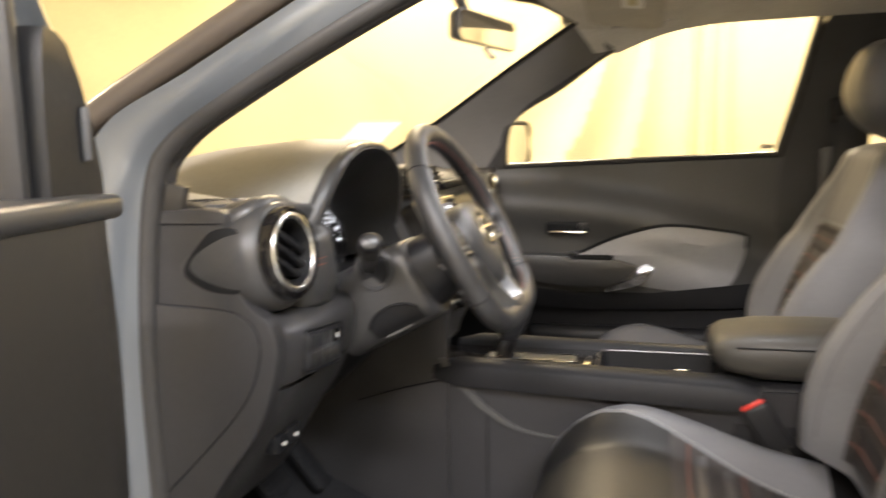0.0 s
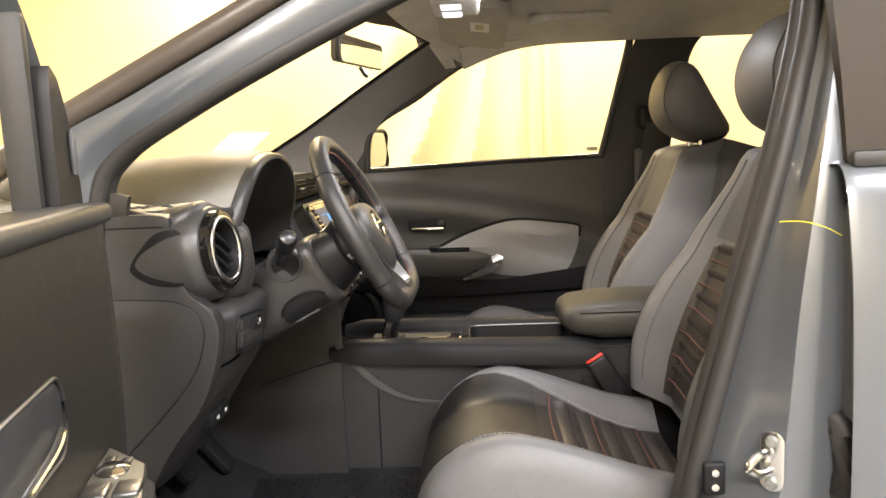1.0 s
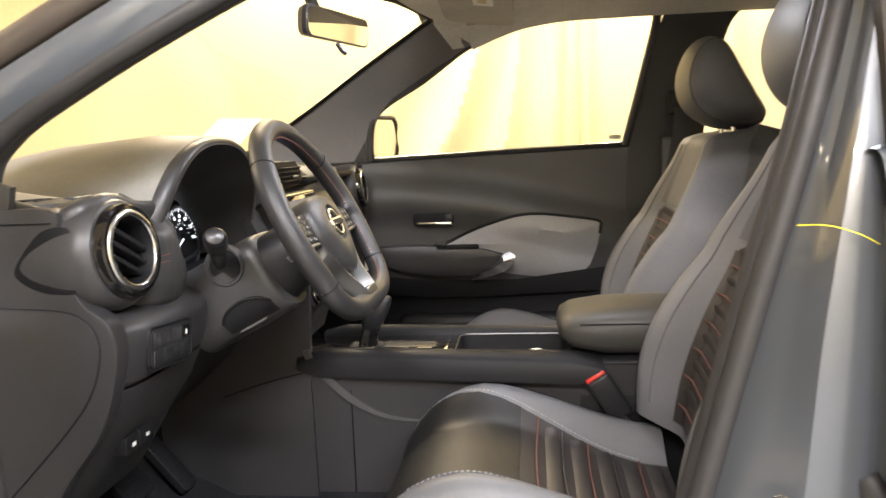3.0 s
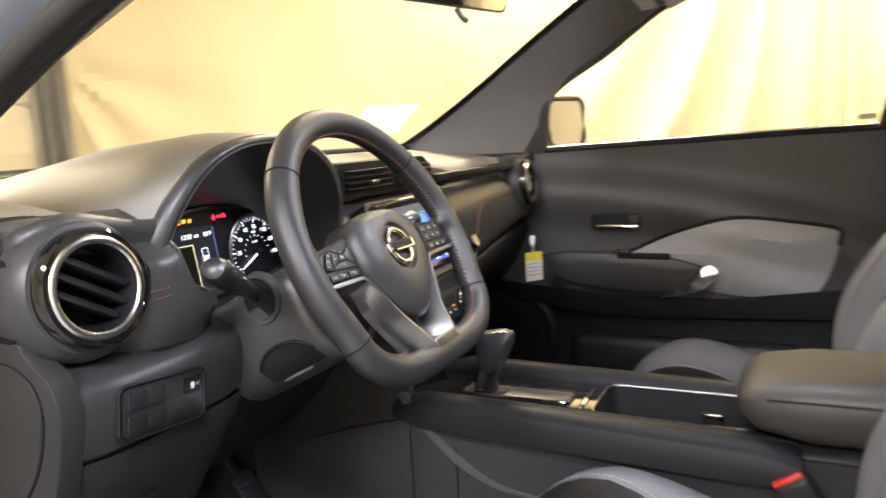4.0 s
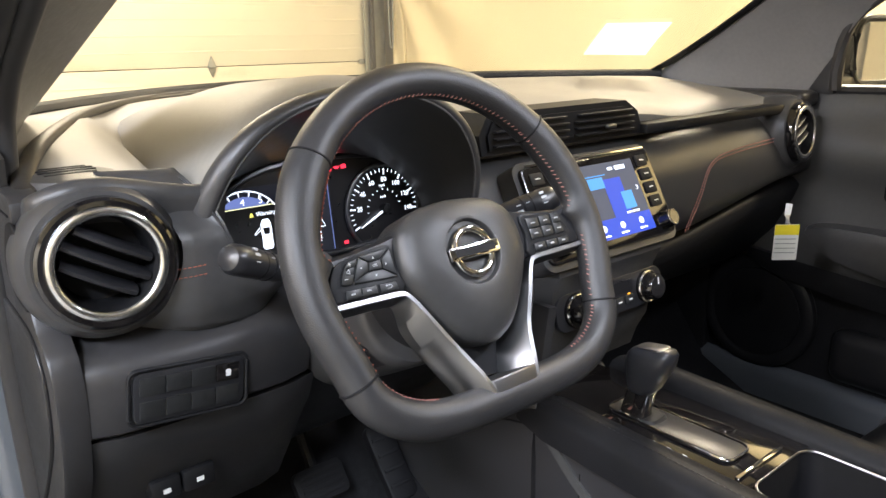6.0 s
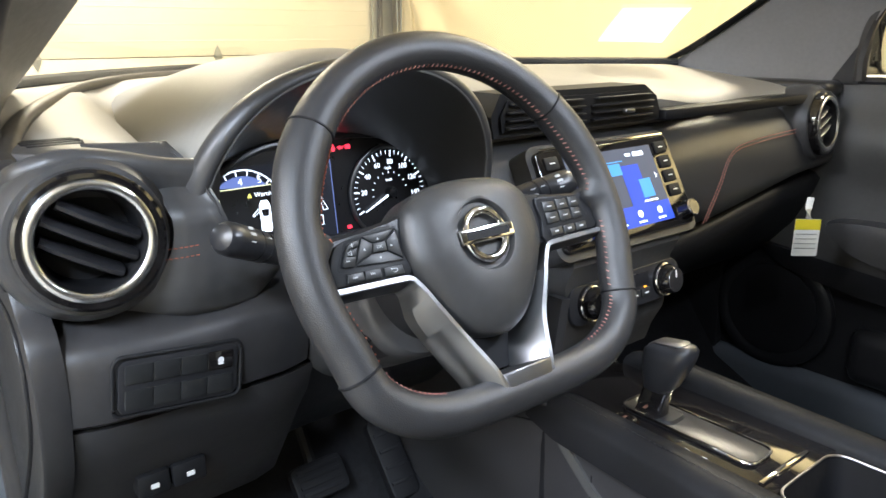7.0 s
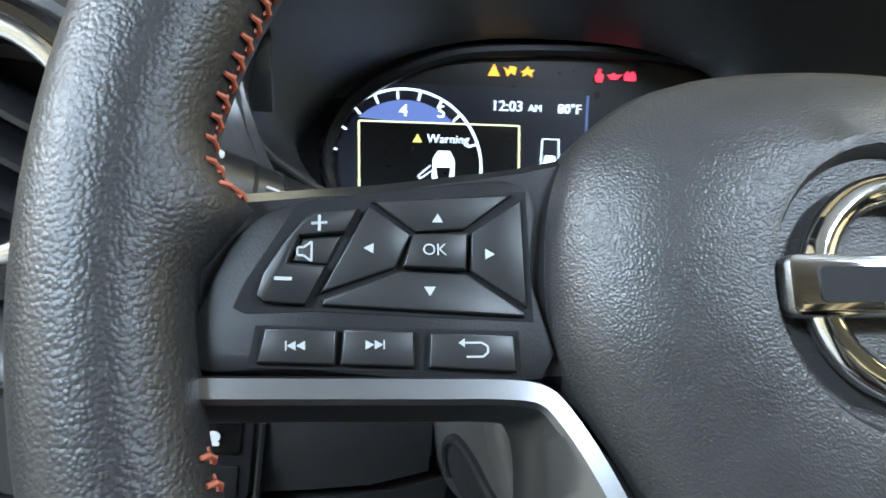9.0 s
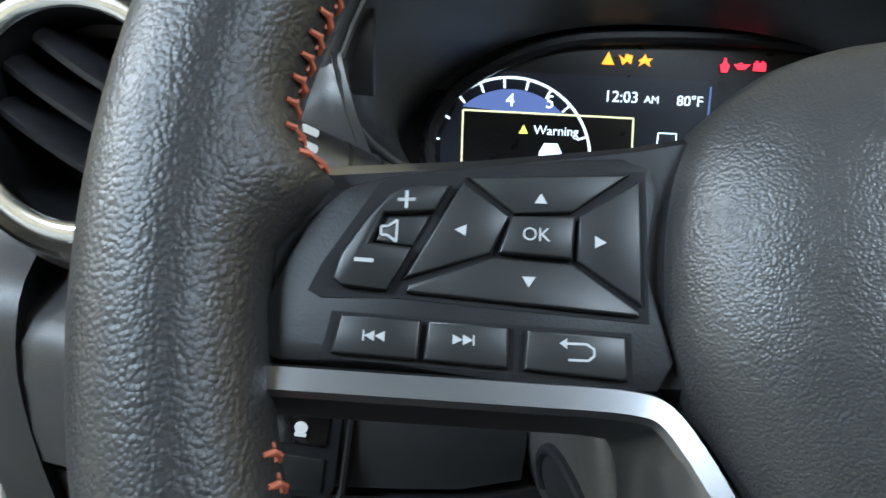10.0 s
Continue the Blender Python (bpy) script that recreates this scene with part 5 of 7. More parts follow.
lcd = cl("display", [(-0.118, -0.036), (-0.09, -0.046), (0.014, -0.049), (0.014, 0.043), (-0.105, 0.043), (-0.130, 0.022), (-0.138, 0.006), (-0.138, -0.012), (-0.133, -0.026)], LCD, 0.0, 0.0008, label="dark blue colour display")
cl("divider", rect(0.0145, -0.05, 0.0155, 0.04), LIT_BLUE, 0.001, parent=lcd)


def bars(name, pts, w, material, parent, z=0.0014):
    bms = []
    for (x0, y0), (x1, y1) in zip(pts, pts[1:]):
        d = Vector((x1 - x0, y1 - y0))
        nrm = Vector((-d.y, d.x)).normalized() * w / 2
        bms.append(prism([(x0 + nrm.x, y0 + nrm.y), (x0 - nrm.x, y0 - nrm.y), (x1 - nrm.x, y1 - nrm.y), (x1 + nrm.x, y1 + nrm.y)], 0.0003, CM @ Matrix.Translation((0, 0, z))))
    return part(name, join(*bms), material, parent, smooth=False)


TX, TY, TR = -0.0985, -0.008, 0.0475
arc = [(TX + TR * math.cos(radians(a)), TY + TR * math.sin(radians(a))) for a in range(-5, 186, 5)]
cl("tachometer_arc", [(TX + r * math.cos(radians(a)), TY + r * math.sin(radians(a))) for r, span in ((TR + 0.0007, range(-5, 186, 5)), (TR - 0.0007, range(185, -6, -5))) for a in span], LIT_WHITE, 0.0014, 0.0003, lcd)
cl("tachometer_fill", [(TX, TY + 0.028)] + [(TX + 0.041 * math.cos(radians(a)), TY + 0.041 * math.sin(radians(a))) for a in range(43, 138, 5)], LIT_BLUE, 0.0009, parent=lcd)
for k, a in enumerate((165, 147, 130, 113, 96, 79, 62, 45, 20)):
    c, s = math.cos(radians(a)), math.sin(radians(a))
    bars("tick", [(TX + 0.0415 * c, TY + 0.0415 * s), (TX + TR * c, TY + TR * s)], 0.0012, LIT_WHITE, lcd)
for text, a in (("4", -0.0994), ("5", -0.0766)):
    part("numeral", words(text, 0.0105, CM @ Matrix.Translation((a, 0.0265, 0.0016))), LIT_WHITE, lcd, smooth=False)
bars("message_frame", [(-0.125, -0.030), (-0.126, 0.020), (-0.028, 0.020), (-0.026, -0.048)], 0.0010, LIT_PALE, lcd)
cl("message_panel", [(-0.120, -0.034), (-0.09, -0.046), (-0.0275, -0.047), (-0.0275, 0.019), (-0.125, 0.019), (-0.125, -0.030)], LCD_FACE, 0.0010, parent=lcd)
part("warning_text", words("Warning", 0.0074, CM @ Matrix.Translation((-0.072, 0.0105, 0.0018))), LIT_WHITE, lcd, smooth=False)
cl("warning_triangle", [(-0.0935, 0.0082), (-0.0880, 0.0082), (-0.09075, 0.0134)], LIT_YELLOW, 0.0016, parent=lcd)
# little car seen from above, one door open
cl("car_symbol", [(-0.0745 + 0.0068 * x, -0.0145 + 0.0180 * y) for x, y in [(0.55, 1), (-0.55, 1), (-0.95, 0.72), (-1, 0.3), (-0.95, -0.3), (-1, -0.8), (-0.7, -1), (0.7, -1), (1, -0.8), (0.95, -0.3), (1, 0.3), (0.95, 0.72)]], LIT_WHITE, 0.0016, parent=lcd)
cl("car_symbol_glass", [(-0.0745 + 0.0052 * x, -0.0105 + 0.0045 * y) for x, y in [(0.9, 0.9), (-0.9, 0.9), (-0.65, -0.9), (0.65, -0.9)]], LCD_FACE, 0.0020, parent=lcd)
bars("car_symbol_door", [(-0.0815, -0.0085), (-0.0885, -0.0135), (-0.0900, -0.0120), (-0.0825, -0.0055)], 0.0007, LIT_WHITE, lcd, 0.0018)
part("clock_text", words("12:03", 0.0090, CM @ Matrix.Translation((-0.036, 0.0315, 0.0016))), LIT_WHITE, lcd, smooth=False)
part("clock_text", words("AM", 0.0060, CM @ Matrix.Translation((-0.0185, 0.0308, 0.0016))), LIT_WHITE, lcd, smooth=False)
part("temperature_text", words("80°F", 0.0082, CM @ Matrix.Translation((0.0035, 0.0310, 0.0016))), LIT_WHITE, lcd, smooth=False)
bars("lane_symbol", [(-0.021, -0.018), (-0.0135, -0.0035), (-0.013, 0.0125), (-0.0025, 0.0125), (-0.002, -0.0035), (0.0055, -0.018), (-0.001, -0.018), (-0.0035, -0.004)], 0.0007, LIT_WHITE, lcd)
bars("lane_symbol", [(-0.021, -0.018), (-0.0145, -0.018), (-0.012, -0.004)], 0.0007, LIT_WHITE, lcd)
cl("lane_car", [(-0.0078 + 0.0042 * x, -0.006 + 0.0085 * y) for x, y in [(0.7, 1), (-0.7, 1), (-1, 0.4), (-1, -0.8), (-0.7, -1), (0.7, -1), (1, -0.8), (1, 0.4)]], LIT_WHITE, 0.0016, parent=lcd)
bars("gear_frame", [(-0.0125, -0.024), (-0.0025, -0.024), (-0.0025, -0.035), (-0.0125, -0.035), (-0.0125, -0.024)], 0.0008, LIT_WHITE, lcd)
part("gear_text", words("P", 0.0095, CM @ Matrix.Translation((-0.0075, -0.0295, 0.0016))), LIT_WHITE, lcd, smooth=False)
# speedometer
SX, SY, SR = 0.096, -0.010, 0.058
cl("dial_face", [(SX + SR * math.cos(math.tau * k / 48), SY + SR * math.sin(math.tau * k / 48)) for k in range(48)], LCD_FACE, 0.0012, 0.0006)
part("dial_ring", torus(CM @ Matrix.Translation((SX, SY, 0.002)), SR, 0.0028, 64, 8), SILVER, clu, "silver dial ring")
for k in range(29):
    a = radians(204 - 7.5 * k)
    long = k % 4 == 0
    c, s = math.cos(a), math.sin(a)
    bars("tick", [(SX + (0.045 if long else 0.0485) * c, SY + (0.045 if long else 0.0485) * s), (SX + 0.053 * c, SY + 0.053 * s)], 0.0017 if long else 0.0008, LIT_WHITE, clu, 0.0020)
for k, text in enumerate(("", "20", "40", "60", "80", "100", "120", "140")):
    a = radians(204 - 30 * k)
    if text:
        part("numeral", words(text, 0.0088, CM @ Matrix.Translation((SX + 0.0385 * math.cos(a), SY + 0.0385 * math.sin(a), 0.0020))), LIT_WHITE, clu, smooth=False)
for k in range(1, 11):
    a = radians(204 - 210 * k / 11)
    bars("inner_tick", [(SX + 0.0245 * math.cos(a), SY + 0.0245 * math.sin(a)), (SX + 0.027 * math.cos(a), SY + 0.027 * math.sin(a))], 0.0009, LIT_WHITE, clu, 0.0020)
part("unit_text", words("mph", 0.0055, CM @ Matrix.Translation((SX, SY + 0.031, 0.0020))), LIT_WHITE, clu, smooth=False)
part("unit_text", words("km/h", 0.0048, CM @ Matrix.Translation((SX, SY + 0.016, 0.0020))), LIT_WHITE, clu, smooth=False)
na = radians(206)
part("needle", join(tube([CM @ Vector((SX, SY, 0.006)), CM @ Vector((SX + 0.045 * math.cos(na), SY + 0.045 * math.sin(na), 0.005))], [0.0016, 0.0007], 6)), LIT_WHITE, clu, "white speedometer needle")
part("needle_cap", lathe([(0.0, 0.010), (0.006, 0.009), (0.0075, 0.004), (0.0075, 0.0)], CM @ Matrix.Translation((SX, SY, 0.001)), 20), DEEP, clu)
# warning lamps
for x, poly in ((-0.0450, [(-0.0045, -0.004), (0.0045, -0.004), (0, 0.005)]), (-0.0350, [(-0.005, 0.003), (-0.001, 0.0005), (0.0, 0.004), (0.005, 0.003), (0.004, -0.003), (0.001, -0.001), (-0.002, -0.004), (-0.003, -0.001)]), (-0.0240, [(-0.005, 0.0), (-0.002, 0.0015), (0.0, 0.0045), (0.0015, 0.0015), (0.0055, 0.002), (0.003, -0.001), (0.004, -0.004), (0.0, -0.0015), (-0.004, -0.004), (-0.003, -0.001)])):
    cl("warning_lamp", [(x + a * 0.80, 0.0527 + b * 0.80) for a, b in poly], LIT_ORANGE, 0.0006, label="lit amber warning lamp")
for x, poly in ((0.0218, [(-0.002, -0.005), (0.002, -0.005), (0.0035, 0.0), (0.001, 0.002), (0.001, 0.005), (-0.001, 0.005), (-0.001, 0.002), (-0.0035, 0.0)]), (0.0318, [(-0.006, 0.001), (-0.003, -0.0025), (0.002, -0.0025), (0.006, 0.0015), (0.001, 0.001), (-0.001, 0.0025), (-0.003, 0.001)]), (0.0418, [(-0.0045, -0.003), (0.0045, -0.003), (0.0045, 0.0025), (0.003, 0.0025), (0.003, 0.004), (0.0012, 0.004), (0.0012, 0.0025), (-0.0012, 0.0025), (-0.0012, 0.004), (-0.003, 0.004), (-0.003, 0.0025), (-0.0045, 0.0025)])):
    cl("warning_lamp", [(x + a * 0.80, 0.0525 + b * 0.80) for a, b in poly], LIT_RED, 0.0006, label="lit red warning lamp")
cl("seat_belt_lamp", rect(0.030, -0.046, 0.036, -0.042), LIT_RED, 0.0006, label="lit red warning lamp")


# ---- steering wheel and column ----
RAKE = 27.0
WM = Matrix.Translation((-0.382, -0.0066, 1.02)) @ Matrix.Rotation(radians(90 - RAKE), 4, "X")
wheel = thing("steering_wheel", (0, 0, 0), "black leather flat-bottomed steering wheel with silver spokes", "steering wheel", turn=WM)
# local x right, y up the wheel, z towards the driver


def wl(name, bm, material, label="", parent=None, angle=35, smooth=True):
    return part(name, bm, material, parent or wheel, label, smooth=smooth, local=True, angle=angle)


RIM = 0.1665


def rim_point(a):
    x, y = RIM * math.cos(a), RIM * math.sin(a)
    if y < -0.065:
        y = -0.065 - 0.074 * math.sin(min(1, (-0.065 - y) / (RIM - 0.065)) * math.pi / 2)
        x *= 1.0 + 0.06 * step(-0.065, -0.11, y) * step(0.0, 0.07, abs(x))
    return Vector((x + 0.003, y, 0))


def rim_frame(a):
    p = rim_point(a)
    d = (rim_point(a + 0.01) - rim_point(a - 0.01)).normalized()
    out = Vector((d.y, -d.x, 0))
    grip = math.exp(-((math.degrees(a) % 360 - 152) / 14) ** 2) + math.exp(-((math.degrees(a) % 360 - 28) / 14) ** 2)
    return p, out, 0.0170 + 0.0022 * grip, 0.0165 + 0.001 * grip


def rim_surface(a, b, lift=0.0):
    """A place on the rim: a round the wheel, b round the section (0 outwards, 90 to the driver)."""
    p, out, rw, rd = rim_frame(a)
    d = math.degrees(a) % 360
    if math.cos(b) < 0:
        web = sum(math.exp(-((d - m) / 2.6) ** 2) for m in (175.5, 4.5))
        rw += 0.010 * min(1.0, web) * abs(math.cos(b)) ** 2
    return p + out * (rw + lift) * math.cos(b) + Vector((0, 0, 1)) * (rd + lift) * math.sin(b)


rings = [[rim_surface(math.tau * i / 144, math.tau * k / 24) for k in range(24)] for i in range(144)]
rings.append(rings[0])
bm = loft(rings, caps=False)
bmesh.ops.remove_doubles(bm, verts=bm.verts[:], dist=1e-6)
rim = wl("rim", bm, LEATHER, "grained black leather rim", angle=80)
SEAMS = [142.0, 39.0, 210.5, 329.5]
for s in SEAMS:
    a = radians(s)
    wl("seam", tube([rim_surface(a + 0.012 * math.sin(math.tau * k / 24 * 2) * 0.3, math.tau * k / 24, 0.0001) for k in range(24)], 0.0011, 6, closed=True), DEEP, parent=rim)
# thread along the inner edge of the rim
for s0, s1 in ((144, 173.5), (193.5, 209)):
    pieces = []
    n = int(abs(s1 - s0) * 0.62)
    for k in range(n):
        a = radians(lerp(s0, s1, k / (n - 1)))
        da = radians(0.9) * (1 if s1 > s0 else -1)
        p = [rim_surface(a, radians(168), 0.0002), rim_surface(a + 0.2 * da, radians(162), 0.0009), rim_surface(a + 0.2 * da, radians(156), 0.0002)]
        pieces.append(tube(p, [0.0004, 0.0007, 0.0005], 6))
        pieces.append(tube([rim_surface(a + 0.1 * da, radians(166), 0.0003), rim_surface(a + 0.5 * da, radians(171), 0.0008), rim_surface(a + 0.95 * da, radians(175), 0.0001)], [0.0005, 0.0006, 0.0004], 6))
        pieces.append(tube([rim_surface(a - 0.5 * da, radians(170), -0.0002), rim_surface(a + 0.9 * da, radians(170), -0.0002)], 0.0006, 5))
    wl("stitching", join(*pieces), THREAD, "orange cross stitching", rim)
for s0, s1 in ((138, 84), (82, 43), (42, 7), (354, 332), (327, 300), (214, 240)):
    pieces = []
    n = int(abs(s1 - s0) * 0.55)
    for k in range(n):
        a = radians(lerp(s0, s1, k / (n - 1)))
        da = radians(0.6) * (1 if s1 > s0 else -1)
        pieces.append(tube([rim_surface(a, radians(168), 0.0002), rim_surface(a + 0.5 * da, radians(163), 0.0008), rim_surface(a + da, radians(157), 0.0002)], [0.0004, 0.0006, 0.0004], 5))
    wl("stitching", join(*pieces), THREAD_DIM, "dull red stitching", rim)

# airbag cover
BAG_HALF = [(0.040, 0.0435), (0.061, 0.0325), (0.0700, 0.0185), (0.0725, -0.003), (0.0695, -0.022), (0.0555, -0.046), (0.0395, -0.068), (0.0255, -0.0815), (0.011, -0.0885)]
BAG = smoothed([(0.0, 0.0475, 0)] + [(x, y, 0) for x, y in BAG_HALF] + [(0.0, -0.090, 0)] + [(-x, y, 0) for x, y in BAG_HALF[::-1]], 5, closed=True)
rings = []
for s, z in ((0.99, -0.035), (1.0, -0.010), (0.995, 0.0005), (0.97, 0.0055), (0.90, 0.0105), (0.75, 0.0155), (0.60, 0.0178), (0.50, 0.0185), (0.465, 0.0182), (0.44, 0.0158), (0.42, 0.0132), (0.2, 0.0125), (0.02, 0.0125)):
    rings.append([(p.x * s - 0.003, (p.y + 0.006) * s - 0.006, z) for p in BAG])
# the hollow in the middle is round
for ring_i in range(7, 13):
    s = (0.50, 0.465, 0.445, 0.435, 0.2, 0.02)[ring_i - 7]
    ring = rings[ring_i]
    for k, p in enumerate(ring):
        a = math.atan2(p[1] + 0.006, p[0] + 0.004)
        r = 0.0300 * s / 0.455
        ring[k] = (r * math.cos(a) - 0.004, -0.006 + r * math.sin(a), p[2])
wl("airbag_cover", loft(rings), AIRBAG, "dark grey grained airbag cover", angle=50)
EM = Matrix.Translation((-0.004, -0.006, 0.0165))
emb = wl("emblem", torus(EM, 0.0208, 0.0036, 48, 12, 0.9), CHROME, "round chrome emblem with a cross bar")
wl("bar", prism(rounded(0.058, 0.0125, 0.002, 3), 0.0045, EM, 0.0012), CHROME, parent=emb)
wl("inlay", prism(rounded(0.046, 0.0070, 0.001, 2), 0.0004, EM @ Matrix.Translation((0, 0, 0.0046))), DEEP, parent=emb)
# faint airbag lettering mark as a plain relief
wl("relief_mark", prism(rounded(0.010, 0.004, 0.0015, 3), 0.0004, Matrix.Translation((-0.056, -0.012, 0.0118)) @ Matrix.Rotation(radians(-14), 4, "Y")), DEEP)

# horizontal spokes with switch pads, silver lower arms
for s in (-1, 1):
    wl("spoke", loft([[(s * x, y, z) for y, z in ((top, -0.016), (top + 0.002, -0.008), (top - 0.001, zz), (bot, zz - 0.001), (bot - 0.004, -0.010), (bot, -0.022))] for x, top, bot, zz in ((0.060, 0.0272, -0.022, -0.001), (0.080, 0.0228, -0.022, -0.0015), (0.110, 0.0186, -0.0225, -0.003), (0.138, 0.0160, -0.023, -0.004), (0.156, 0.021, -0.027, -0.002))]), PLASTIC_SMOOTH)
    PAD = smoothed([(s * x, y, 0) for x, y in [(0.0785, 0.0180), (0.100, 0.0180), (0.127, 0.0140), (0.138, 0.0080), (0.1450, -0.0060), (0.1480, -0.0190), (0.125, -0.0202), (0.0775, -0.0228), (0.0790, -0.0020)]], 3, closed=True)
    pad = wl("switch_pad", prism([(p.x, p.y) for p in PAD], 0.0062, Matrix.Translation((0, 0, -0.005)), 0.0010), PLASTIC_LOW, "matt black switch pad")
    Z0 = 0.0012

    def button(name, poly, thick=0.0026, material=BUTTON, z=Z0 - 0.0012, r=0.0005, s=s, pad=pad, label=""):
        return wl(name, prism([(s * x, y) for x, y in poly], thick, Matrix.Translation((0, 0, z)), r), material, label, pad)

    def mark(name, poly, z, s=s, pad=pad):
        return wl(name, prism([(s * x, y) for x, y in poly], 0.0002, Matrix.Translation((0, 0, z))), GREY_MARK, "", pad, smooth=False)

    # dark wells under the buttons
    button("well", [(0.1395, -0.0078), (0.1375, -0.0030), (0.1280, 0.0125), (0.1235, 0.0145), (0.0795, 0.0170), (0.0790, -0.0110), (0.1240, -0.0085), (0.1370, -0.0090)], 0.0005, DEEP, Z0 - 0.0003, 0)
    button("well", [(0.1365, -0.0194), (0.1350, -0.0112), (0.0822, -0.0128), (0.0820, -0.0217)], 0.0005, DEEP, Z0 - 0.0003, 0)
    if s < 0:
        button("volume_rocker", [(0.1350, -0.0056), (0.1338, -0.0013), (0.1298, 0.0051), (0.1260, 0.0100), (0.1235, 0.0115), (0.1149, 0.01235), (0.1178, 0.0073), (0.1268, 0.0065), (0.1290, 0.0010), (0.1214, 0.0004), (0.1228, -0.0023), (0.1255, -0.0074), (0.1336, -0.0068)], 0.0036, r=0.0006)
        button("mute_button", [(0.1262, 0.0061), (0.1283, 0.0014), (0.1214, 0.0008), (0.1183, 0.0068)], 0.0023)
        button("arrow_button", [(0.1124, 0.0140), (0.0825, 0.0160), (0.0930, 0.0083), (0.1035, 0.0076)], 0.0028)
        button("arrow_button", [(0.0808, 0.0150), (0.0805, -0.0082), (0.0922, -0.0004), (0.0918, 0.0075)], 0.0028)
        button("arrow_button", [(0.1130, 0.0131), (0.1045, 0.0070), (0.1075, 0.0002), (0.1228, -0.0052)], 0.0028)
        button("arrow_button", [(0.1218, -0.0062), (0.1070, -0.0006), (0.0930, -0.0012), (0.0812, -0.0092), (0.0812, -0.0100), (0.1222, -0.0075)], 0.0028)
        button("ok_button", [(0.1040, 0.0070), (0.0926, 0.0074), (0.0932, -0.0004), (0.1062, 0.0002)], 0.0036)
        button("track_button", [(0.1346, -0.0186), (0.1332, -0.0119), (0.1192, -0.0123), (0.1196, -0.0192)], 0.0032)
        button("track_button", [(0.1186, -0.0192), (0.1180, -0.0123), (0.1040, -0.0128), (0.1040, -0.0199)], 0.0032)
        button("back_button", [(0.1012, -0.0200), (0.1008, -0.0131), (0.0836, -0.0136), (0.0832, -0.0212)], 0.0032)
        T = Z0 - 0.0012 + 0.0028
        mark("plus", [(0.1245, 0.0092), (0.1213, 0.0094), (0.1213, 0.0088), (0.1245, 0.0086)], T + 0.0006)
        mark("plus", [(0.1232, 0.0106), (0.1226, 0.0106), (0.1226, 0.0074), (0.1232, 0.0074)], T + 0.0007)
        mark("minus", [(0.1315, -0.0019), (0.1281, -0.0020), (0.1281, -0.0027), (0.1315, -0.0026)], T + 0.0008)
        bmk = [(0.1272, 0.0042), (0.1260, 0.0042), (0.1244, 0.0054), (0.1244, 0.0014), (0.1260, 0.0026), (0.1272, 0.0026)]
        for (x0, y0), (x1, y1) in zip(bmk, bmk[1:] + bmk[:1]):
            d = Vector((x1 - x0, y1 - y0)).normalized() * 0.00022
            mark("speaker_symbol", [(x0 - d.y, y0 + d.x), (x1 - d.y, y1 + d.x), (x1 + d.y, y1 - d.x), (x0 + d.y, y0 - d.x)], T - 0.0004)
        mark("arrow", [(0.1000, 0.0096), (0.0977, 0.0096), (0.0988, 0.0115)], T)
        mark("arrow", [(0.0890, 0.0041), (0.0890, 0.0019), (0.0870, 0.0030)], T)
        mark("arrow", [(0.1120, 0.0051), (0.1121, 0.0030), (0.1141, 0.0041)], T)
        mark("arrow", [(0.1019, -0.0038), (0.0995, -0.0038), (0.1007, -0.0057)], T)
        wl("ok_text", words("OK", 0.0034, Matrix.Translation((-0.0997, 0.0036, T + 0.0009))), GREY_MARK, "", pad, smooth=False)
        for cx, sg in ((0.1270, 1), (0.1121, -1)):
            for k in (-1, 1):
                mark("track_symbol", [(cx + sg * (0.0010 + 0.0009 * k), -0.0154), (cx + sg * (-0.0007 + 0.0009 * k), -0.0145), (cx + sg * (-0.0007 + 0.0009 * k), -0.0163)], T + 0.0004)
            mark("track_symbol", [(cx + sg * 0.0022, -0.0145), (cx + sg * 0.0019, -0.0145), (cx + sg * 0.0019, -0.0163), (cx + sg * 0.0022, -0.0163)], T + 0.0004)
        ret = [(0.0942, -0.0152), (0.0905, -0.0152), (0.0892, -0.0160), (0.0892, -0.0172), (0.0902, -0.0180), (0.0936, -0.0180)]
        for (x0, y0), (x1, y1) in zip(ret, ret[1:]):
            d = Vector((x1 - x0, y1 - y0)).normalized() * 0.0002
            mark("back_symbol", [(x0 - d.y, y0 + d.x), (x1 - d.y, y1 + d.x), (x1 + d.y, y1 - d.x), (x0 + d.y, y0 - d.x)], T + 0.0004)
        mark("back_symbol", [(0.0952, -0.0152), (0.0939, -0.0143), (0.0939, -0.0161)], T + 0.0004)
    else:
        for k, (x0, x1, w) in enumerate(((0.084, 0.100, 1), (0.102, 0.117, 1), (0.119, 0.132, 1))):
            for y0, y1 in ((0.0035, 0.0125), (-0.0075, 0.0020)):
                button("cruise_button", [(x1, y0), (x1 - 0.001 * k, y1), (x0, y1 + 0.001), (x0, y0 - 0.0005)], 0.0030)
                mark("symbol", [((x0 + x1) / 2 + 0.003, (y0 + y1) / 2 + 0.0005), ((x0 + x1) / 2 - 0.003, (y0 + y1) / 2 + 0.0005), ((x0 + x1) / 2 - 0.003, (y0 + y1) / 2 - 0.0005), ((x0 + x1) / 2 + 0.003, (y0 + y1) / 2 - 0.0005)], 0.0032)
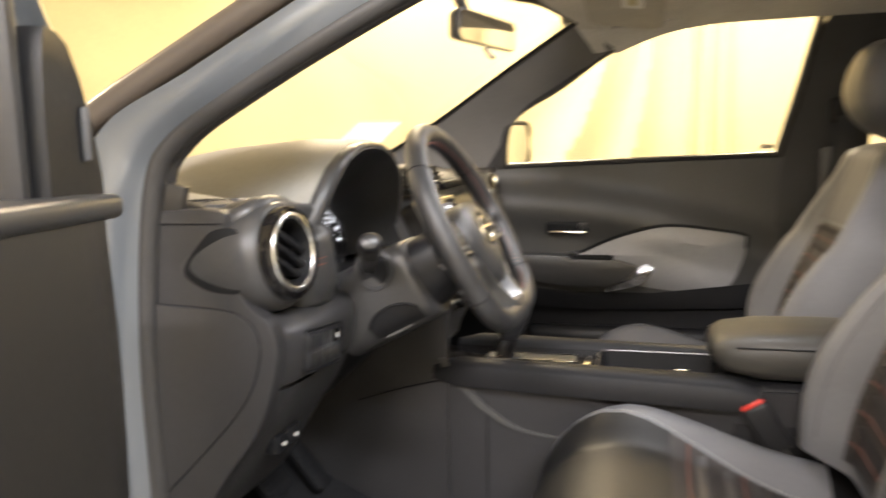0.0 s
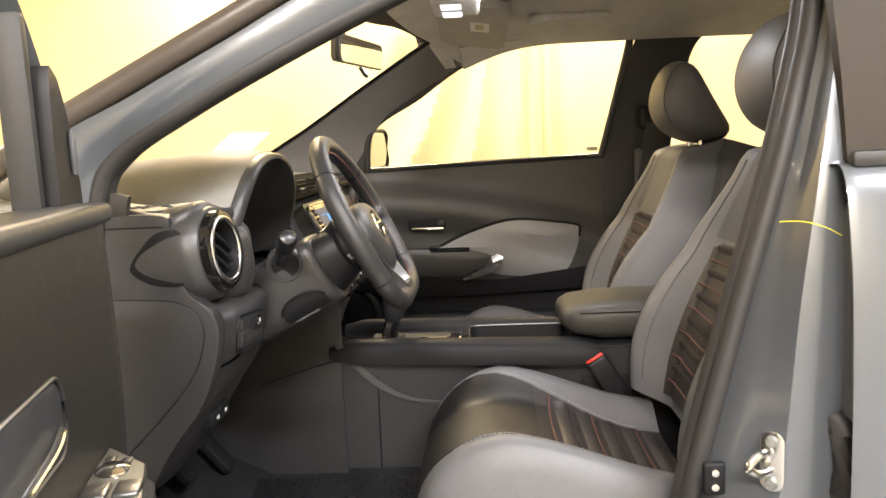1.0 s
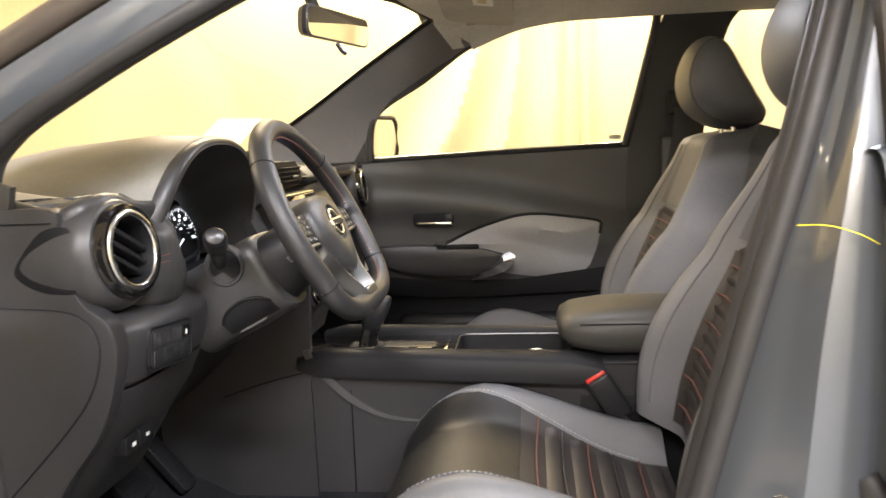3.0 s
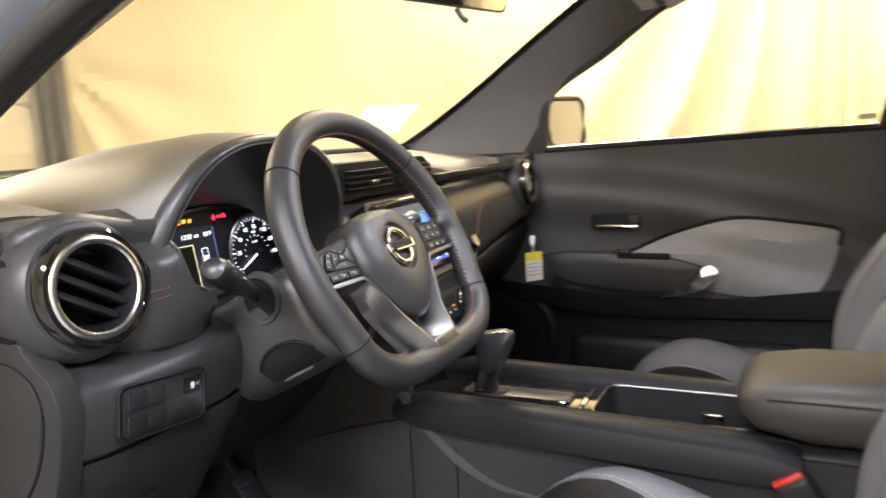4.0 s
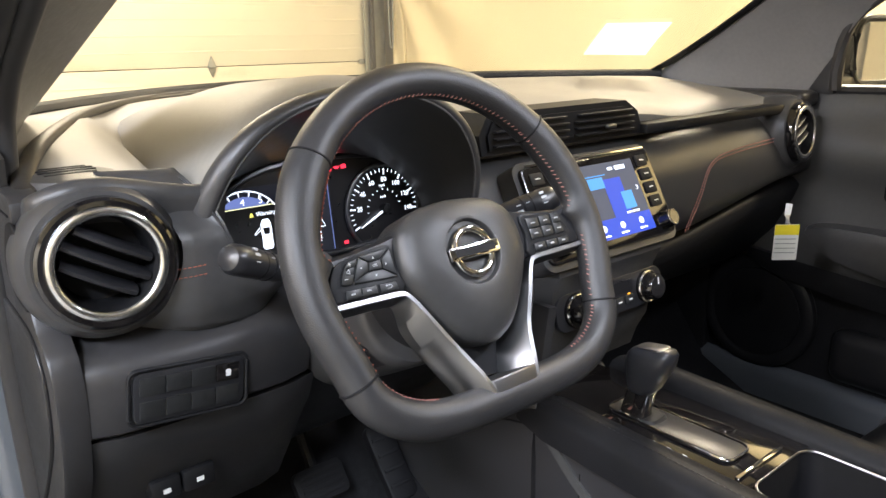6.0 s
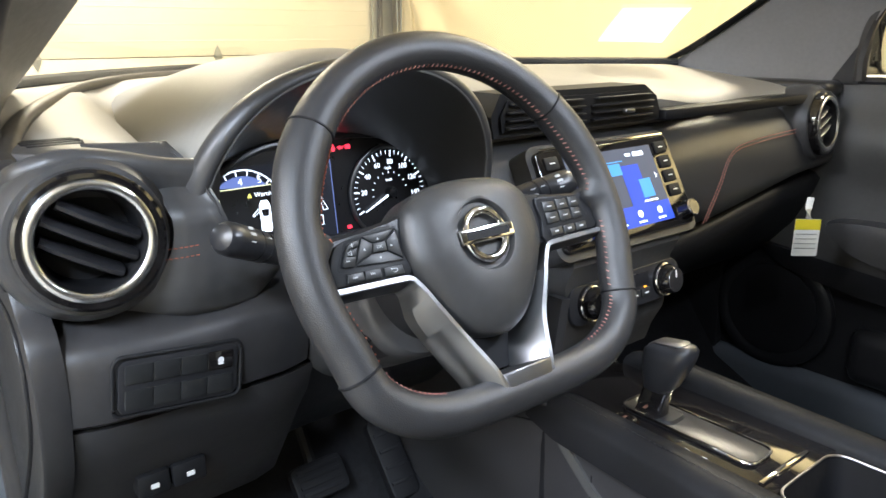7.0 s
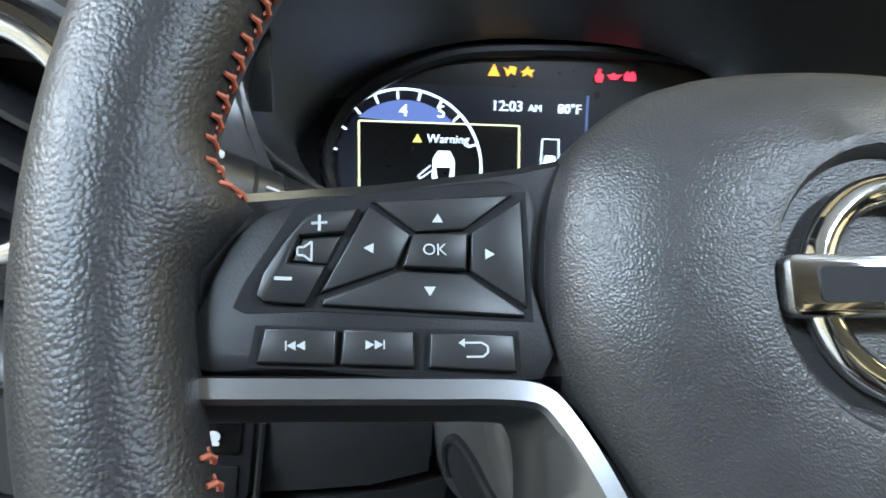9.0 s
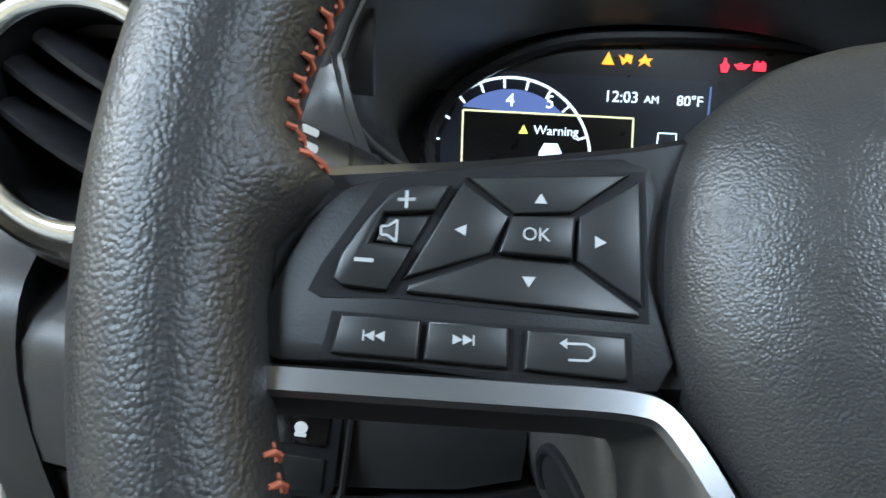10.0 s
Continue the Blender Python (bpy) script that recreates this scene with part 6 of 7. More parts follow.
        for x0, x1 in ((0.0845, 0.100), (0.102, 0.117), (0.119, 0.1335)):
            button("call_button", [(x1, -0.0192), (x1, -0.0122), (x0, -0.0126), (x0, -0.0200)], 0.0030)
            mark("symbol", [((x0 + x1) / 2 + 0.0025, -0.0152), ((x0 + x1) / 2 - 0.0025, -0.0152), ((x0 + x1) / 2 - 0.0025, -0.0168), ((x0 + x1) / 2 + 0.0025, -0.0168)], 0.0032)
    # silver blade under the pad, turning down to the lower arm
    path = smoothed([(s * 0.1520, -0.0206, 0), (s * 0.120, -0.0213, 0), (s * 0.098, -0.0218, 0), (s * 0.0840, -0.0222, 0), (s * 0.0760, -0.0240, 0), (s * 0.0705, -0.0300, 0), (s * 0.0650, -0.0390, 0), (s * 0.0595, -0.0500, 0), (s * 0.0500, -0.0675, 0), (s * 0.0420, -0.0820, 0), (s * 0.0345, -0.0985, 0), (s * 0.0285, -0.1140, 0), (s * 0.0225, -0.1330, 0)], 5)
    rings = []
    n = len(path)
    for i, p in enumerate(path):
        d = (path[min(n - 1, i + 1)] - path[max(0, i - 1)]).normalized()
        nrm = Vector((d.y, -d.x, 0)) * (1 if s < 0 else -1)   # away from the cover
        t = i / (n - 1)
        w = lerp(0.0085, 0.0200, step(0.38, 0.62, t)) - 0.005 * step(0.75, 1.0, t)
        zf = 0.0008 + 0.002 * step(0.35, 0.7, t) + 0.010 * step(0.7, 1.0, t)
        tent = step(0.45, 0.75, t)
        rings.append([p - nrm * 0.017 * tent + Vector((0, 0, zf - 0.001 - 0.026 * tent)), p + nrm * 0.0005 + Vector((0, 0, zf + 0.0014)), p + nrm * 0.0044 + Vector((0, 0, zf + 0.0021)), p + nrm * 0.0056 + Vector((0, 0, zf + 0.0012)), p + nrm * w + Vector((0, 0, zf - 0.011 - 0.006 * tent)), p + nrm * (w + 0.001) + Vector((0, 0, -0.024)), p - nrm * 0.017 * tent + Vector((0, 0, -0.028))])
    for turn in range(2):
        rings = [rings[0]] + [[rings[i - 1][k] * 0.25 + rings[i][k] * 0.5 + rings[i + 1][k] * 0.25 for k in range(len(rings[0]))] for i in range(1, n - 1)] + [rings[-1]]
    wl("silver_spoke", loft(rings), SILVER, "satin silver lower spoke")
wl("silver_foot", prism([(-0.0280, -0.1195), (-0.0235, -0.1410), (0.0235, -0.1410), (0.0280, -0.1195)], 0.0330, Matrix.Translation((0, 0, -0.018)), 0.0025, 3), SILVER, "satin silver spoke foot")
wl("spoke_back", loft([[(x * k, y, z) for x, y in ((-0.055, -0.04), (-0.030, -0.118), (0.030, -0.118), (0.055, -0.04))] for z, k in ((-0.032, 0.9), (-0.02, 1.0))]), DEEP)
wl("hub", lathe([(0.05, -0.035), (0.055, -0.05), (0.045, -0.075), (0.04, -0.12)], Matrix.Translation((0, -0.01, 0)), 32), PLASTIC_LOW)

# column shroud and stalks
col = thing("steering_column", (-0.378, 0.10, 0.90), "dark plastic steering column shroud with two stalks", "steering column")
SHROUD = [(-0.098, 0.062, 0.046, 0.078), (-0.102, 0.067, 0.050, 0.080), (-0.112, 0.069, 0.052, 0.082), (-0.16, 0.071, 0.052, 0.083), (-0.21, 0.071, 0.052, 0.083), (-0.26, 0.070, 0.052, 0.083)]


def column_ring(h, w, top, low, power, n=40):
    """One section of the column cover, square with round corners."""
    out = []
    for k in range(n):
        c, s = math.cos(math.tau * k / n), math.sin(math.tau * k / n)
        p = power if s > 0 else power + 0.25
        out.append(WM @ Vector((w * math.copysign(abs(c) ** p, c), -0.012 + (top if s > 0 else low) * math.copysign(abs(s) ** p, s), h)))
    return out


def on_flank(h, y, lift=0.0):
    """A point on the driver's left flank of the column cover."""
    for a, b in zip(SHROUD, SHROUD[1:]):
        if b[0] <= h <= a[0]:
            w, top, low = (lerp(a[n], b[n], (h - a[0]) / (b[0] - a[0])) for n in (1, 2, 3))
    v = y + 0.012
    p = 0.5 if v > 0 else 0.75
    q = min(0.999, abs(v) / (top if v > 0 else low)) ** (1 / p)
    return WM @ Vector((-w * math.sqrt(1 - q * q) ** p - lift, y, h))


part("hub_cover", loft([column_ring(*r, 0.75) for r in ((-0.040, 0.046, 0.040, 0.044), (-0.070, 0.054, 0.044, 0.060), (-0.104, 0.057, 0.044, 0.070))]), PLASTIC_LOW, col, "dark cover behind the wheel hub")
shroud = part("shroud", loft([column_ring(*r, 0.5) for r in SHROUD]), PLASTIC, col, "smooth grey-black column cover", angle=50)
boot_m = WM @ Matrix.Translation((-0.0692, 0.016, -0.150)) @ Matrix.Rotation(radians(-90), 4, "Y")
boot = part("stalk_opening", lathe([(0.022, -0.006), (0.0235, 0.001), (0.0265, 0.0045), (0.0300, 0.0045), (0.0335, -0.004)], boot_m, 40), PLASTIC, shroud, "round raised stalk opening")
# Flat black disc that colours in the shade of the opening.
part("opening_shade", lathe([(0.0, 0.0012), (0.0235, 0.0012), (0.0235, -0.002)], boot_m, 32), DEEP, boot)
lid_path = smoothed([(-0.204, -0.062, 0), (-0.194, -0.052, 0), (-0.178, -0.045, 0), (-0.154, -0.043, 0), (-0.130, -0.050, 0), (-0.116, -0.064, 0)], 5)
lid = part("knee_lid", tube([on_flank(p.x, p.y, 0.0004) for p in lid_path], [0.0006] + [0.0024] * (len(lid_path) - 2) + [0.0006], 8), DEEP, shroud, "arched seam of a lid in the column cover")
part("lid_face", sheet([[on_flank(p.x, lerp(p.y - 0.002, -0.082, k / 5), 0.0006) for k in range(6)] for p in lid_path]), PLASTIC_LOW, lid)
# Highlight where the cover curves under, drawn as a paler tube.
part("lip", tube([on_flank(lerp(-0.192, -0.142, n / 10), -0.084, 0.001) for n in range(11)], [0.0008] + [0.0024] * 9 + [0.0008], 8), GREY_DARK, shroud, "pale line painted as the lower edge's highlight")
for s, lab in ((-1, "black lamp stalk with a round end"), (1, "black wiper stalk with pale symbols")):
    base = Vector((-0.440, 0.146, 0.966)) if s < 0 else Vector((-0.328, 0.095, 1.000))
    tip = Vector((-0.568, 0.093, 1.0265)) if s < 0 else Vector((-0.182, 0.060, 1.030))
    d = tip - base
    st = part("stalk", tube([base, base + d * 0.2, base + d * 0.36, base + d * 0.5, base + d * 0.66, base + d * 0.90, base + d * 0.95, base + d * 0.985, tip], [0.009, 0.0095, 0.0115, 0.0138, 0.0152, 0.0162, 0.0156, 0.0120, 0.005], 24, squash=0.9), PLASTIC_SMOOTH, col, lab)
    axis = d.normalized()
    out = Vector((0, -0.78, 0.62))
    out = (out - axis * out.dot(axis)).normalized()
    up = axis.cross(out) * -s
    for f in (0.66, 0.735):
        part("band", tube([base + d * f, base + d * (f + 0.010)], 0.0158, 24, squash=0.9), DEEP, st, "dark ring groove")
    for f, e, w, h in ((0.70, 0.0, 0.005, 0.0010), (0.62, 0.0, 0.006, 0.0012), (0.62, -0.007, 0.008, 0.0035), (0.84, 0.006, 0.006, 0.0028), (0.84, 0.0, 0.007, 0.0028), (0.84, -0.006, 0.006, 0.0028)):
        q = base + d * f + up * e + out * math.sqrt(max(0.0, 0.0150 ** 2 - e * e))
        m_ = Matrix((axis, up, out)).transposed().to_4x4()
        part("symbol", prism(rounded(w, h, h * 0.3, 2), 0.0008, Matrix.Translation(q) @ m_), GREY_MARK, st)
ped = thing("pedals", (-0.36, 0.40, 0.45), "black rubber brake and accelerator pedals", "pedal")
for x, w, h, z in ((-0.33, 0.085, 0.055, 0.545), (-0.20, 0.05, 0.13, 0.53)):
    pm_ = Matrix.Translation((x, 0.40, z)) @ Matrix.Rotation(radians(50), 4, "X")
    pp = part("pedal", prism(rounded(w, h, 0.012), 0.014, pm_, 0.003), DEEP, ped)
    for k in range(4):
        part("tread", prism(rect(-w * 0.4, -0.003, w * 0.4, 0.003), 0.003, pm_ @ Matrix.Translation((0, -h * 0.3 + h * 0.2 * k, 0.0135)), 0.001), DEEP, pp)
    part("arm", tube([pm_ @ Vector((0, 0, -0.005)), (x, 0.47, z + 0.10), (x, 0.52, z + 0.25)], 0.009, 8), DEEP, ped)


# ---- seats ----
def seat_cushion_z(s, y):
    """Height over the cushion; s is -1 to 1 across."""
    a = abs(s)
    centre = 0.655 - 0.08 * step(-0.22, -0.56, y)
    bolster = 0.045 * step(0.40, 0.74, a)
    fall = 0.20 * step(0.78, 1.04, a) ** 1.8
    u = min(1.0, max(0.0, (y + 0.235) / 0.160))
    nose = 0.130 * (1 - math.sqrt(1 - u * u))
    return centre + bolster - fall - nose


def panel_half(y):
    """Half width of the dark seat panel: broad at the nose, narrow at the back."""
    return 0.68 - 0.23 * step(-0.15, -0.50, y) - 0.08 * step(-0.14, -0.078, y)


def seat(cx, label, far, rear, drop, narrow):
    def seat_z(s, y):
        return seat_cushion_z(s, y) - drop

    st = thing("driver_seat" if far > 0 else "passenger_seat", (cx, -0.4, 0.40), label, "car seat", "front seats")
    half = 0.245
    ys = [-0.0755, -0.077, -0.080, -0.085, -0.094, -0.108, -0.125, -0.15, -0.18, -0.22, -0.26, -0.30, -0.35, -0.40, -0.45, -0.50, -0.545]
    low = [0.42, 0.45, 0.48, 0.505]

    def patch(s0, s1, n, y_lo=-1.0, y_hi=1.0, lift=0.0, puff=0.0, dark=False):
        rows = []
        for i in range(n + 1):
            wide = lerp(s0, s1, i / n)
            s = wide * 0.60 * narrow if dark else wide
            row = []
            if y_hi > -0.08 and not dark:
                for z in low:
                    bulge = 0.012 * (1 - s * s)
                    top = seat_z(s, -0.0755)
                    row.append((cx + half * s * (1 - 0.05 * abs(s)), -0.110 - bulge * 0.2 + 0.030 * step(0.40, 0.53, z) - 0.055 * abs(s) ** 3.5, min(z, top - 0.012)))
            for y in ys:
                if y_lo <= y <= y_hi:
                    edge = puff * (1 - (2 * i / n - 1) ** 8)
                    s = wide * narrow * panel_half(y) if dark else wide
                    row.append((cx + half * s, y - 0.055 * abs(s) ** 3.5 * step(-0.35, -0.1, y), seat_z(s, y) + lift + edge))
            rows.append(row)
        return sheet(rows, 0.012, (0, 0, -1))
    base = part("cushion", patch(-1, 1, 40), GREY_SEAT, st, "light grey leatherette cushion", angle=70)
    part("front_panel", patch(-1, 1, 26, y_lo=-0.305, lift=0.003, puff=0.002, dark=True), LEATHER_FLAT, st, "black leatherette cushion front", angle=70)
    part("centre_panel", patch(-1, 1, 26, y_hi=-0.295, lift=0.002, dark=True), RIB, st, "black ribbed cushion centre", angle=70)
    for k in range(5):
        y = -0.330 - 0.042 * k
        pts = [(cx + half * s, y + 0.004 * math.cos(3 * s), seat_z(s, y) + 0.0055) for s in [lerp(-0.97, 0.97, i / 16) * narrow * panel_half(y) for i in range(17)]]
        part("piping", tube(pts, 0.0022, 6), PIPING if k % 2 == 0 else RIB, st)
        pts = [(cx + half * s, y - 0.021, seat_z(s, y - 0.021) + 0.003) for s in [lerp(-0.94, 0.94, i / 16) * narrow * panel_half(y - 0.021) for i in range(17)]]
        part("rib", tube(pts, 0.014, 8, squash=0.25), RIB, st)
    for side in (-1, 1):
        part("stitching", stitches([(cx + half * s, y - 0.055 * abs(s) ** 3.5 * step(-0.35, -0.1, y), seat_z(s, y) + 0.0012) for y in [lerp(-0.135, -0.50, i / 24) for i in range(25)] for s in [side * (narrow * panel_half(y) + 0.03)]], 0.0045, 0.0035, 0.0007), SEAT_THREAD, base, "pale grey seam stitching")
    part("seat_base", box(cx, -0.33, 0.50, 0.42, 0.44, 0.12, 0.03, 3), PLASTIC_LOW, st)
    part("side_skirt", box(cx - far * 0.225, -0.34, 0.55, 0.05, 0.44, 0.11, 0.02, 3), PLASTIC_LOW, st)
    # backrest: u across, v up
    up = Vector((0, -0.31, 0.951))
    out = Vector((0, 0.951, 0.31))
    foot = Vector((cx, -0.535 - rear, 0.62))

    def width(v):
        return 0.245 - 0.02 * step(0.0, 0.1, 0.1 - v) - 0.085 * step(0.30, 0.56, v)

    def back(s, v):
        a = abs(s)
        d = 0.030 + 0.087 * step(0.50, 0.80, a) * (0.55 + 0.45 * math.sin(math.pi * min(1, (v + 0.06) / 0.36))) * (1 - 0.7 * step(0.26, 0.5, v)) + 0.02 * math.sin(math.pi * min(1, v / 0.3)) * (1 - a)
        d -= 0.13 * step(0.84, 1.0, a) ** 1.4
        d -= 0.10 * step(0.49, 0.575, v) ** 2
        return foot + up * v + Vector((width(v) * s, 0, 0)) + out * d

    def bpatch(s0, s1, n, v0, v1, m, lift=0.0):
        return sheet([[back(lerp(s0, s1, i / n), lerp(v0, v1, j / m)) + out * lift for j in range(m + 1)] for i in range(n + 1)], 0.012, (0, -1, 0))
    part("backrest", bpatch(-1, 1, 40, 0.0, 0.575, 30), GREY_SEAT, st, "light grey leatherette backrest", angle=70)
    part("back_centre", bpatch(-0.58, 0.58, 24, 0.575 / 30, 0.575 * 17 / 30, 16, 0.004), RIB, st, "black ribbed backrest centre", angle=70)
    part("back_yoke", bpatch(-0.60, 0.60, 24, 0.575 * 18 / 30, 0.575 * 29 / 30, 11, 0.0025), GREY_DARK, st, "mid grey upper backrest", angle=70)
    for k in range(6):
        v = 0.05 + 0.05 * k
        part("piping", tube([back(s, v) + out * 0.006 for s in [lerp(-0.56, 0.56, i / 10) for i in range(11)]], 0.0022, 6), PIPING, st)
        part("rib", tube([back(s, v + 0.025) + out * 0.003 for s in [lerp(-0.55, 0.55, i / 10) for i in range(11)]], [0.004] + [0.013] * 9 + [0.004], 8, squash=0.25, up=(0, 1, 0)), RIB, st)
    rows = [[foot + up * v + Vector((width(v) * s * 0.97, 0, 0)) - out * (0.105 + 0.02 * (1 - s * s)) for v in [lerp(0.02, 0.565, j / 10) for j in range(11)]] for s in [lerp(-1, 1, i / 12) for i in range(13)]]
    part("back_shell", sheet(rows, 0.02, (0, 1, 0)), LEATHER_FLAT, st, angle=70)
    for s in (-1, 1):
        part("back_side", sheet([[back(s * 0.985, v) - out * 0.005, foot + up * v + Vector((width(v) * s * 0.99, 0, 0)) - out * 0.05, foot + up * v + Vector((width(v) * s * 0.97, 0, 0)) - out * 0.11] for v in [lerp(0.0, 0.57, j / 14) for j in range(15)]], 0.008, (-s, 0, 0)), GREY_DARK, st, angle=70)
    # headrest
    for s in (-0.70, 0.70):
        part("seam", tube([back(s, v) + out * 0.0004 for v in [lerp(0.03, 0.50, i / 20) for i in range(21)]], 0.0011, 5), GREY_DARK, st)
    # headrest: a wedge seen from the side, rounded across
    hy, hz = (-0.668, 0.992) if far > 0 else (-0.682, 1.0)
    SIDE = smoothed([(0.0, 0.0, 0.262), (0, -0.012, 0.312), (0, -0.036, 0.348), (0, -0.068, 0.358), (0, -0.096, 0.338), (0, -0.132, 0.272), (0, -0.172, 0.202), (0, -0.188, 0.170), (0, -0.180, 0.148), (0, -0.140, 0.140), (0, -0.085, 0.146), (0, -0.035, 0.174), (0, -0.008, 0.214)], 3, closed=True)
    mid = Vector((0, -0.095, 0.245))
    rings = []
    for k in range(15):
        a = math.pi * (k / 14 - 0.5)
        across, grow = 0.132 * math.sin(a), max(0.03, math.cos(a)) ** 0.42
        rings.append([(cx + across, hy + mid.y + (p.y - mid.y) * grow, hz + mid.z + (p.z - mid.z) * grow) for p in SIDE])
    hr = part("headrest", loft(rings), GREY_SEAT, st, "grey padded headrest", angle=75)
    for s in (-1, 1):
        seam_x = cx + s * 0.088
        part("seam", tube([(seam_x, hy + mid.y + (p.y - mid.y) * 0.884, hz + mid.z + (p.z - mid.z) * 0.884) for p in SIDE], 0.0012, 5, closed=True, up=(1, 0, 0)), GREY_DARK, hr)
        part("post", tube([(cx + 0.055 * s, hy - 0.115, hz + 0.10), (cx + 0.055 * s, hy - 0.115, hz + 0.17)], 0.006, 8), CHROME, hr)
    return st


seat(-0.40, "light grey and black driver's seat with rust piping", 1, 0.062, 0.0, 1.0)
seat(0.36, "light grey and black passenger seat with rust piping", -1, 0.066, 0.032, 0.66)

# ---- centre console ----
con = thing("centre_console", (-0.06, -0.15, 0.42), "dark padded centre console with gloss black top", "console")


def rail(x_front, x_in, y0, y1, z0, z1, x_rear):
    rings = []
    for i in range(13):
        t = i / 12
        y = lerp(y0, y1, t)
        x_out = lerp(x_front, x_rear, t)
        top = lerp(z0, z1, t)
        end = 0.012 * (1 if i in (0, 12) else 0)
        rings.append([(x_out, y, top - 0.050 + end), (x_out + 0.0 * x_in, y, top - 0.014 - end), (lerp(x_out, x_in, 0.15), y, top - 0.003 - end), (lerp(x_out, x_in, 0.5), y, top - end), (lerp(x_out, x_in, 0.85), y, top - 0.003 - end), (x_in, y, top - 0.012 - end), (x_in, y, top - 0.050 + end)])
    return loft(rings)


part("side_rail", rail(-0.172, -0.122, 0.13, -0.45, 0.752, 0.742, -0.196), RAIL, con, "padded black side rail", angle=60)
part("side_rail", rail(0.068, 0.022, 0.13, -0.42, 0.752, 0.742, 0.068), RAIL, con, "padded black side rail", angle=60)
part("stitching", stitches([(-0.150, 0.12, 0.7525), (-0.162, -0.44, 0.7425)], 0.004, 0.003, 0.0006), PLASTIC_SMOOTH, con)
part("left_side", sheet([[(-0.164, y, 0.72), (-0.160, y, 0.66), (-0.158, y, 0.56), (-0.158, y, 0.44)] for y in (0.14, 0.04, -0.1, -0.3, -0.55)], 0.015, (1, 0, 0)), PLASTIC_KNEE, con)
part("right_side", sheet([[(0.055, y, 0.70), (0.046, y, 0.66), (0.040, y, 0.56), (0.038, y, 0.44)] for y in (0.14, 0.04, -0.1, -0.3, -0.55)], 0.015, (-1, 0, 0)), PLASTIC_LOW, con)
part("front_side", sheet([[(-0.168, y, z) if z < 0.74 else (-0.160 + 0.02 * step(0.74, 0.88, z), y, z) for z in (0.44, 0.52, 0.60, 0.68, 0.74, 0.80, 0.87)] for y in (0.105, 0.16, 0.22, 0.30, 0.42)], 0.015, (1, 0, 0)), PLASTIC_KNEE, con)
part("seam", tube(smoothed([(-0.1695, 0.285, 0.660), (-0.1695, 0.20, 0.688), (-0.1695, 0.118, 0.710)], 5), 0.0014, 6), DEEP, con)
part("seam", tube([(-0.1605, 0.028, 0.672), (-0.1605, 0.030, 0.45)], 0.0013, 6), DEEP, con)
part("front_side", sheet([[(0.045, 0.14, 0.70), (0.04, 0.14, 0.58), (0.038, 0.14, 0.44)], [(0.06, 0.25, 0.78), (0.05, 0.27, 0.60), (0.038, 0.29, 0.44)], [(0.08, 0.34, 0.80), (0.06, 0.38, 0.62), (0.038, 0.42, 0.44)]], 0.015, (-1, 0, 0)), PLASTIC_LOW, con)
part("edge_trim", strip([(-0.170, 0.118, 0.752), (-0.169, 0.104, 0.722), (-0.166, 0.066, 0.680), (-0.164, 0.022, 0.642), (-0.163, -0.04, 0.615), (-0.163, -0.13, 0.606)], [(-0.170, 0.104, 0.756), (-0.169, 0.091, 0.729), (-0.166, 0.056, 0.690), (-0.164, 0.014, 0.652), (-0.163, -0.044, 0.621), (-0.163, -0.13, 0.609)], 0.004, 6, (1, 0, 0)), DOOR_PANEL, con, "pale edge trim down the console side")
part("console_top", box(-0.058, -0.02, 0.724, 0.16, 0.30, 0.014, 0.003), PIANO, con, "smooth black console top")
part("front_bin", box(-0.058, 0.135, 0.722, 0.16, 0.05, 0.012, 0.003), PIANO, con)
gate = part("shift_gate", prism(rounded(0.048, 0.175, 0.012), 0.004, pose(-0.066, -0.042, 0.7315), 0.0015), PLASTIC_SMOOTH, con, "shift gate with chrome outline")
part("outline", tube([(-0.066 + x, -0.042 + y, 0.7355) for x, y in rounded(0.050, 0.177, 0.013)], 0.0018, 6, closed=True), CHROME, gate)
for k in range(4):
    part("gear_mark", box(-0.112, -0.02 - 0.022 * k, 0.7315, 0.004, 0.006, 0.001), WHITE_MARK, con)
part("chrome_strip", box(-0.062, -0.152, 0.7335, 0.10, 0.006, 0.004, 0.0015), CHROME, con)
btn = part("start_button", lathe([(0.0, 0.005), (0.0105, 0.005), (0.012, 0.003), (0.012, 0.0)], pose(-0.112, 0.022, 0.731), 32), PIANO, con, "round start button with chrome ring")
part("ring", torus(pose(-0.112, 0.022, 0.733), 0.0132, 0.0016, 32, 8), CHROME, btn)
part("legend", box(-0.112, 0.022, 0.7363, 0.008, 0.004, 0.0004), PIPING, btn)
# open tray with a bright edge
TR_ = rounded(0.135, 0.225, 0.022)
part("tray", join(loft([[(-0.060 + x * k, -0.285 + y * k, z) for x, y in TR_] for k, z in ((1.0, 0.735), (0.97, 0.715), (0.92, 0.665), (0.02, 0.66))], caps=False)), DEEP, con)
part("tray_edge", tube([(-0.060 + x, -0.285 + y, 0.7365) for x, y in rounded(0.130, 0.225, 0.022)], 0.0015, 6, closed=True), SILVER, con, "bright tray edge")
part("port", box(-0.005, -0.33, 0.70, 0.01, 0.03, 0.018, 0.003), CHROME, con)
box_ = part("console_box", box(-0.065, -0.53, 0.60, 0.19, 0.28, 0.26, 0.02, 3), PLASTIC_LOW, con)
rings = []
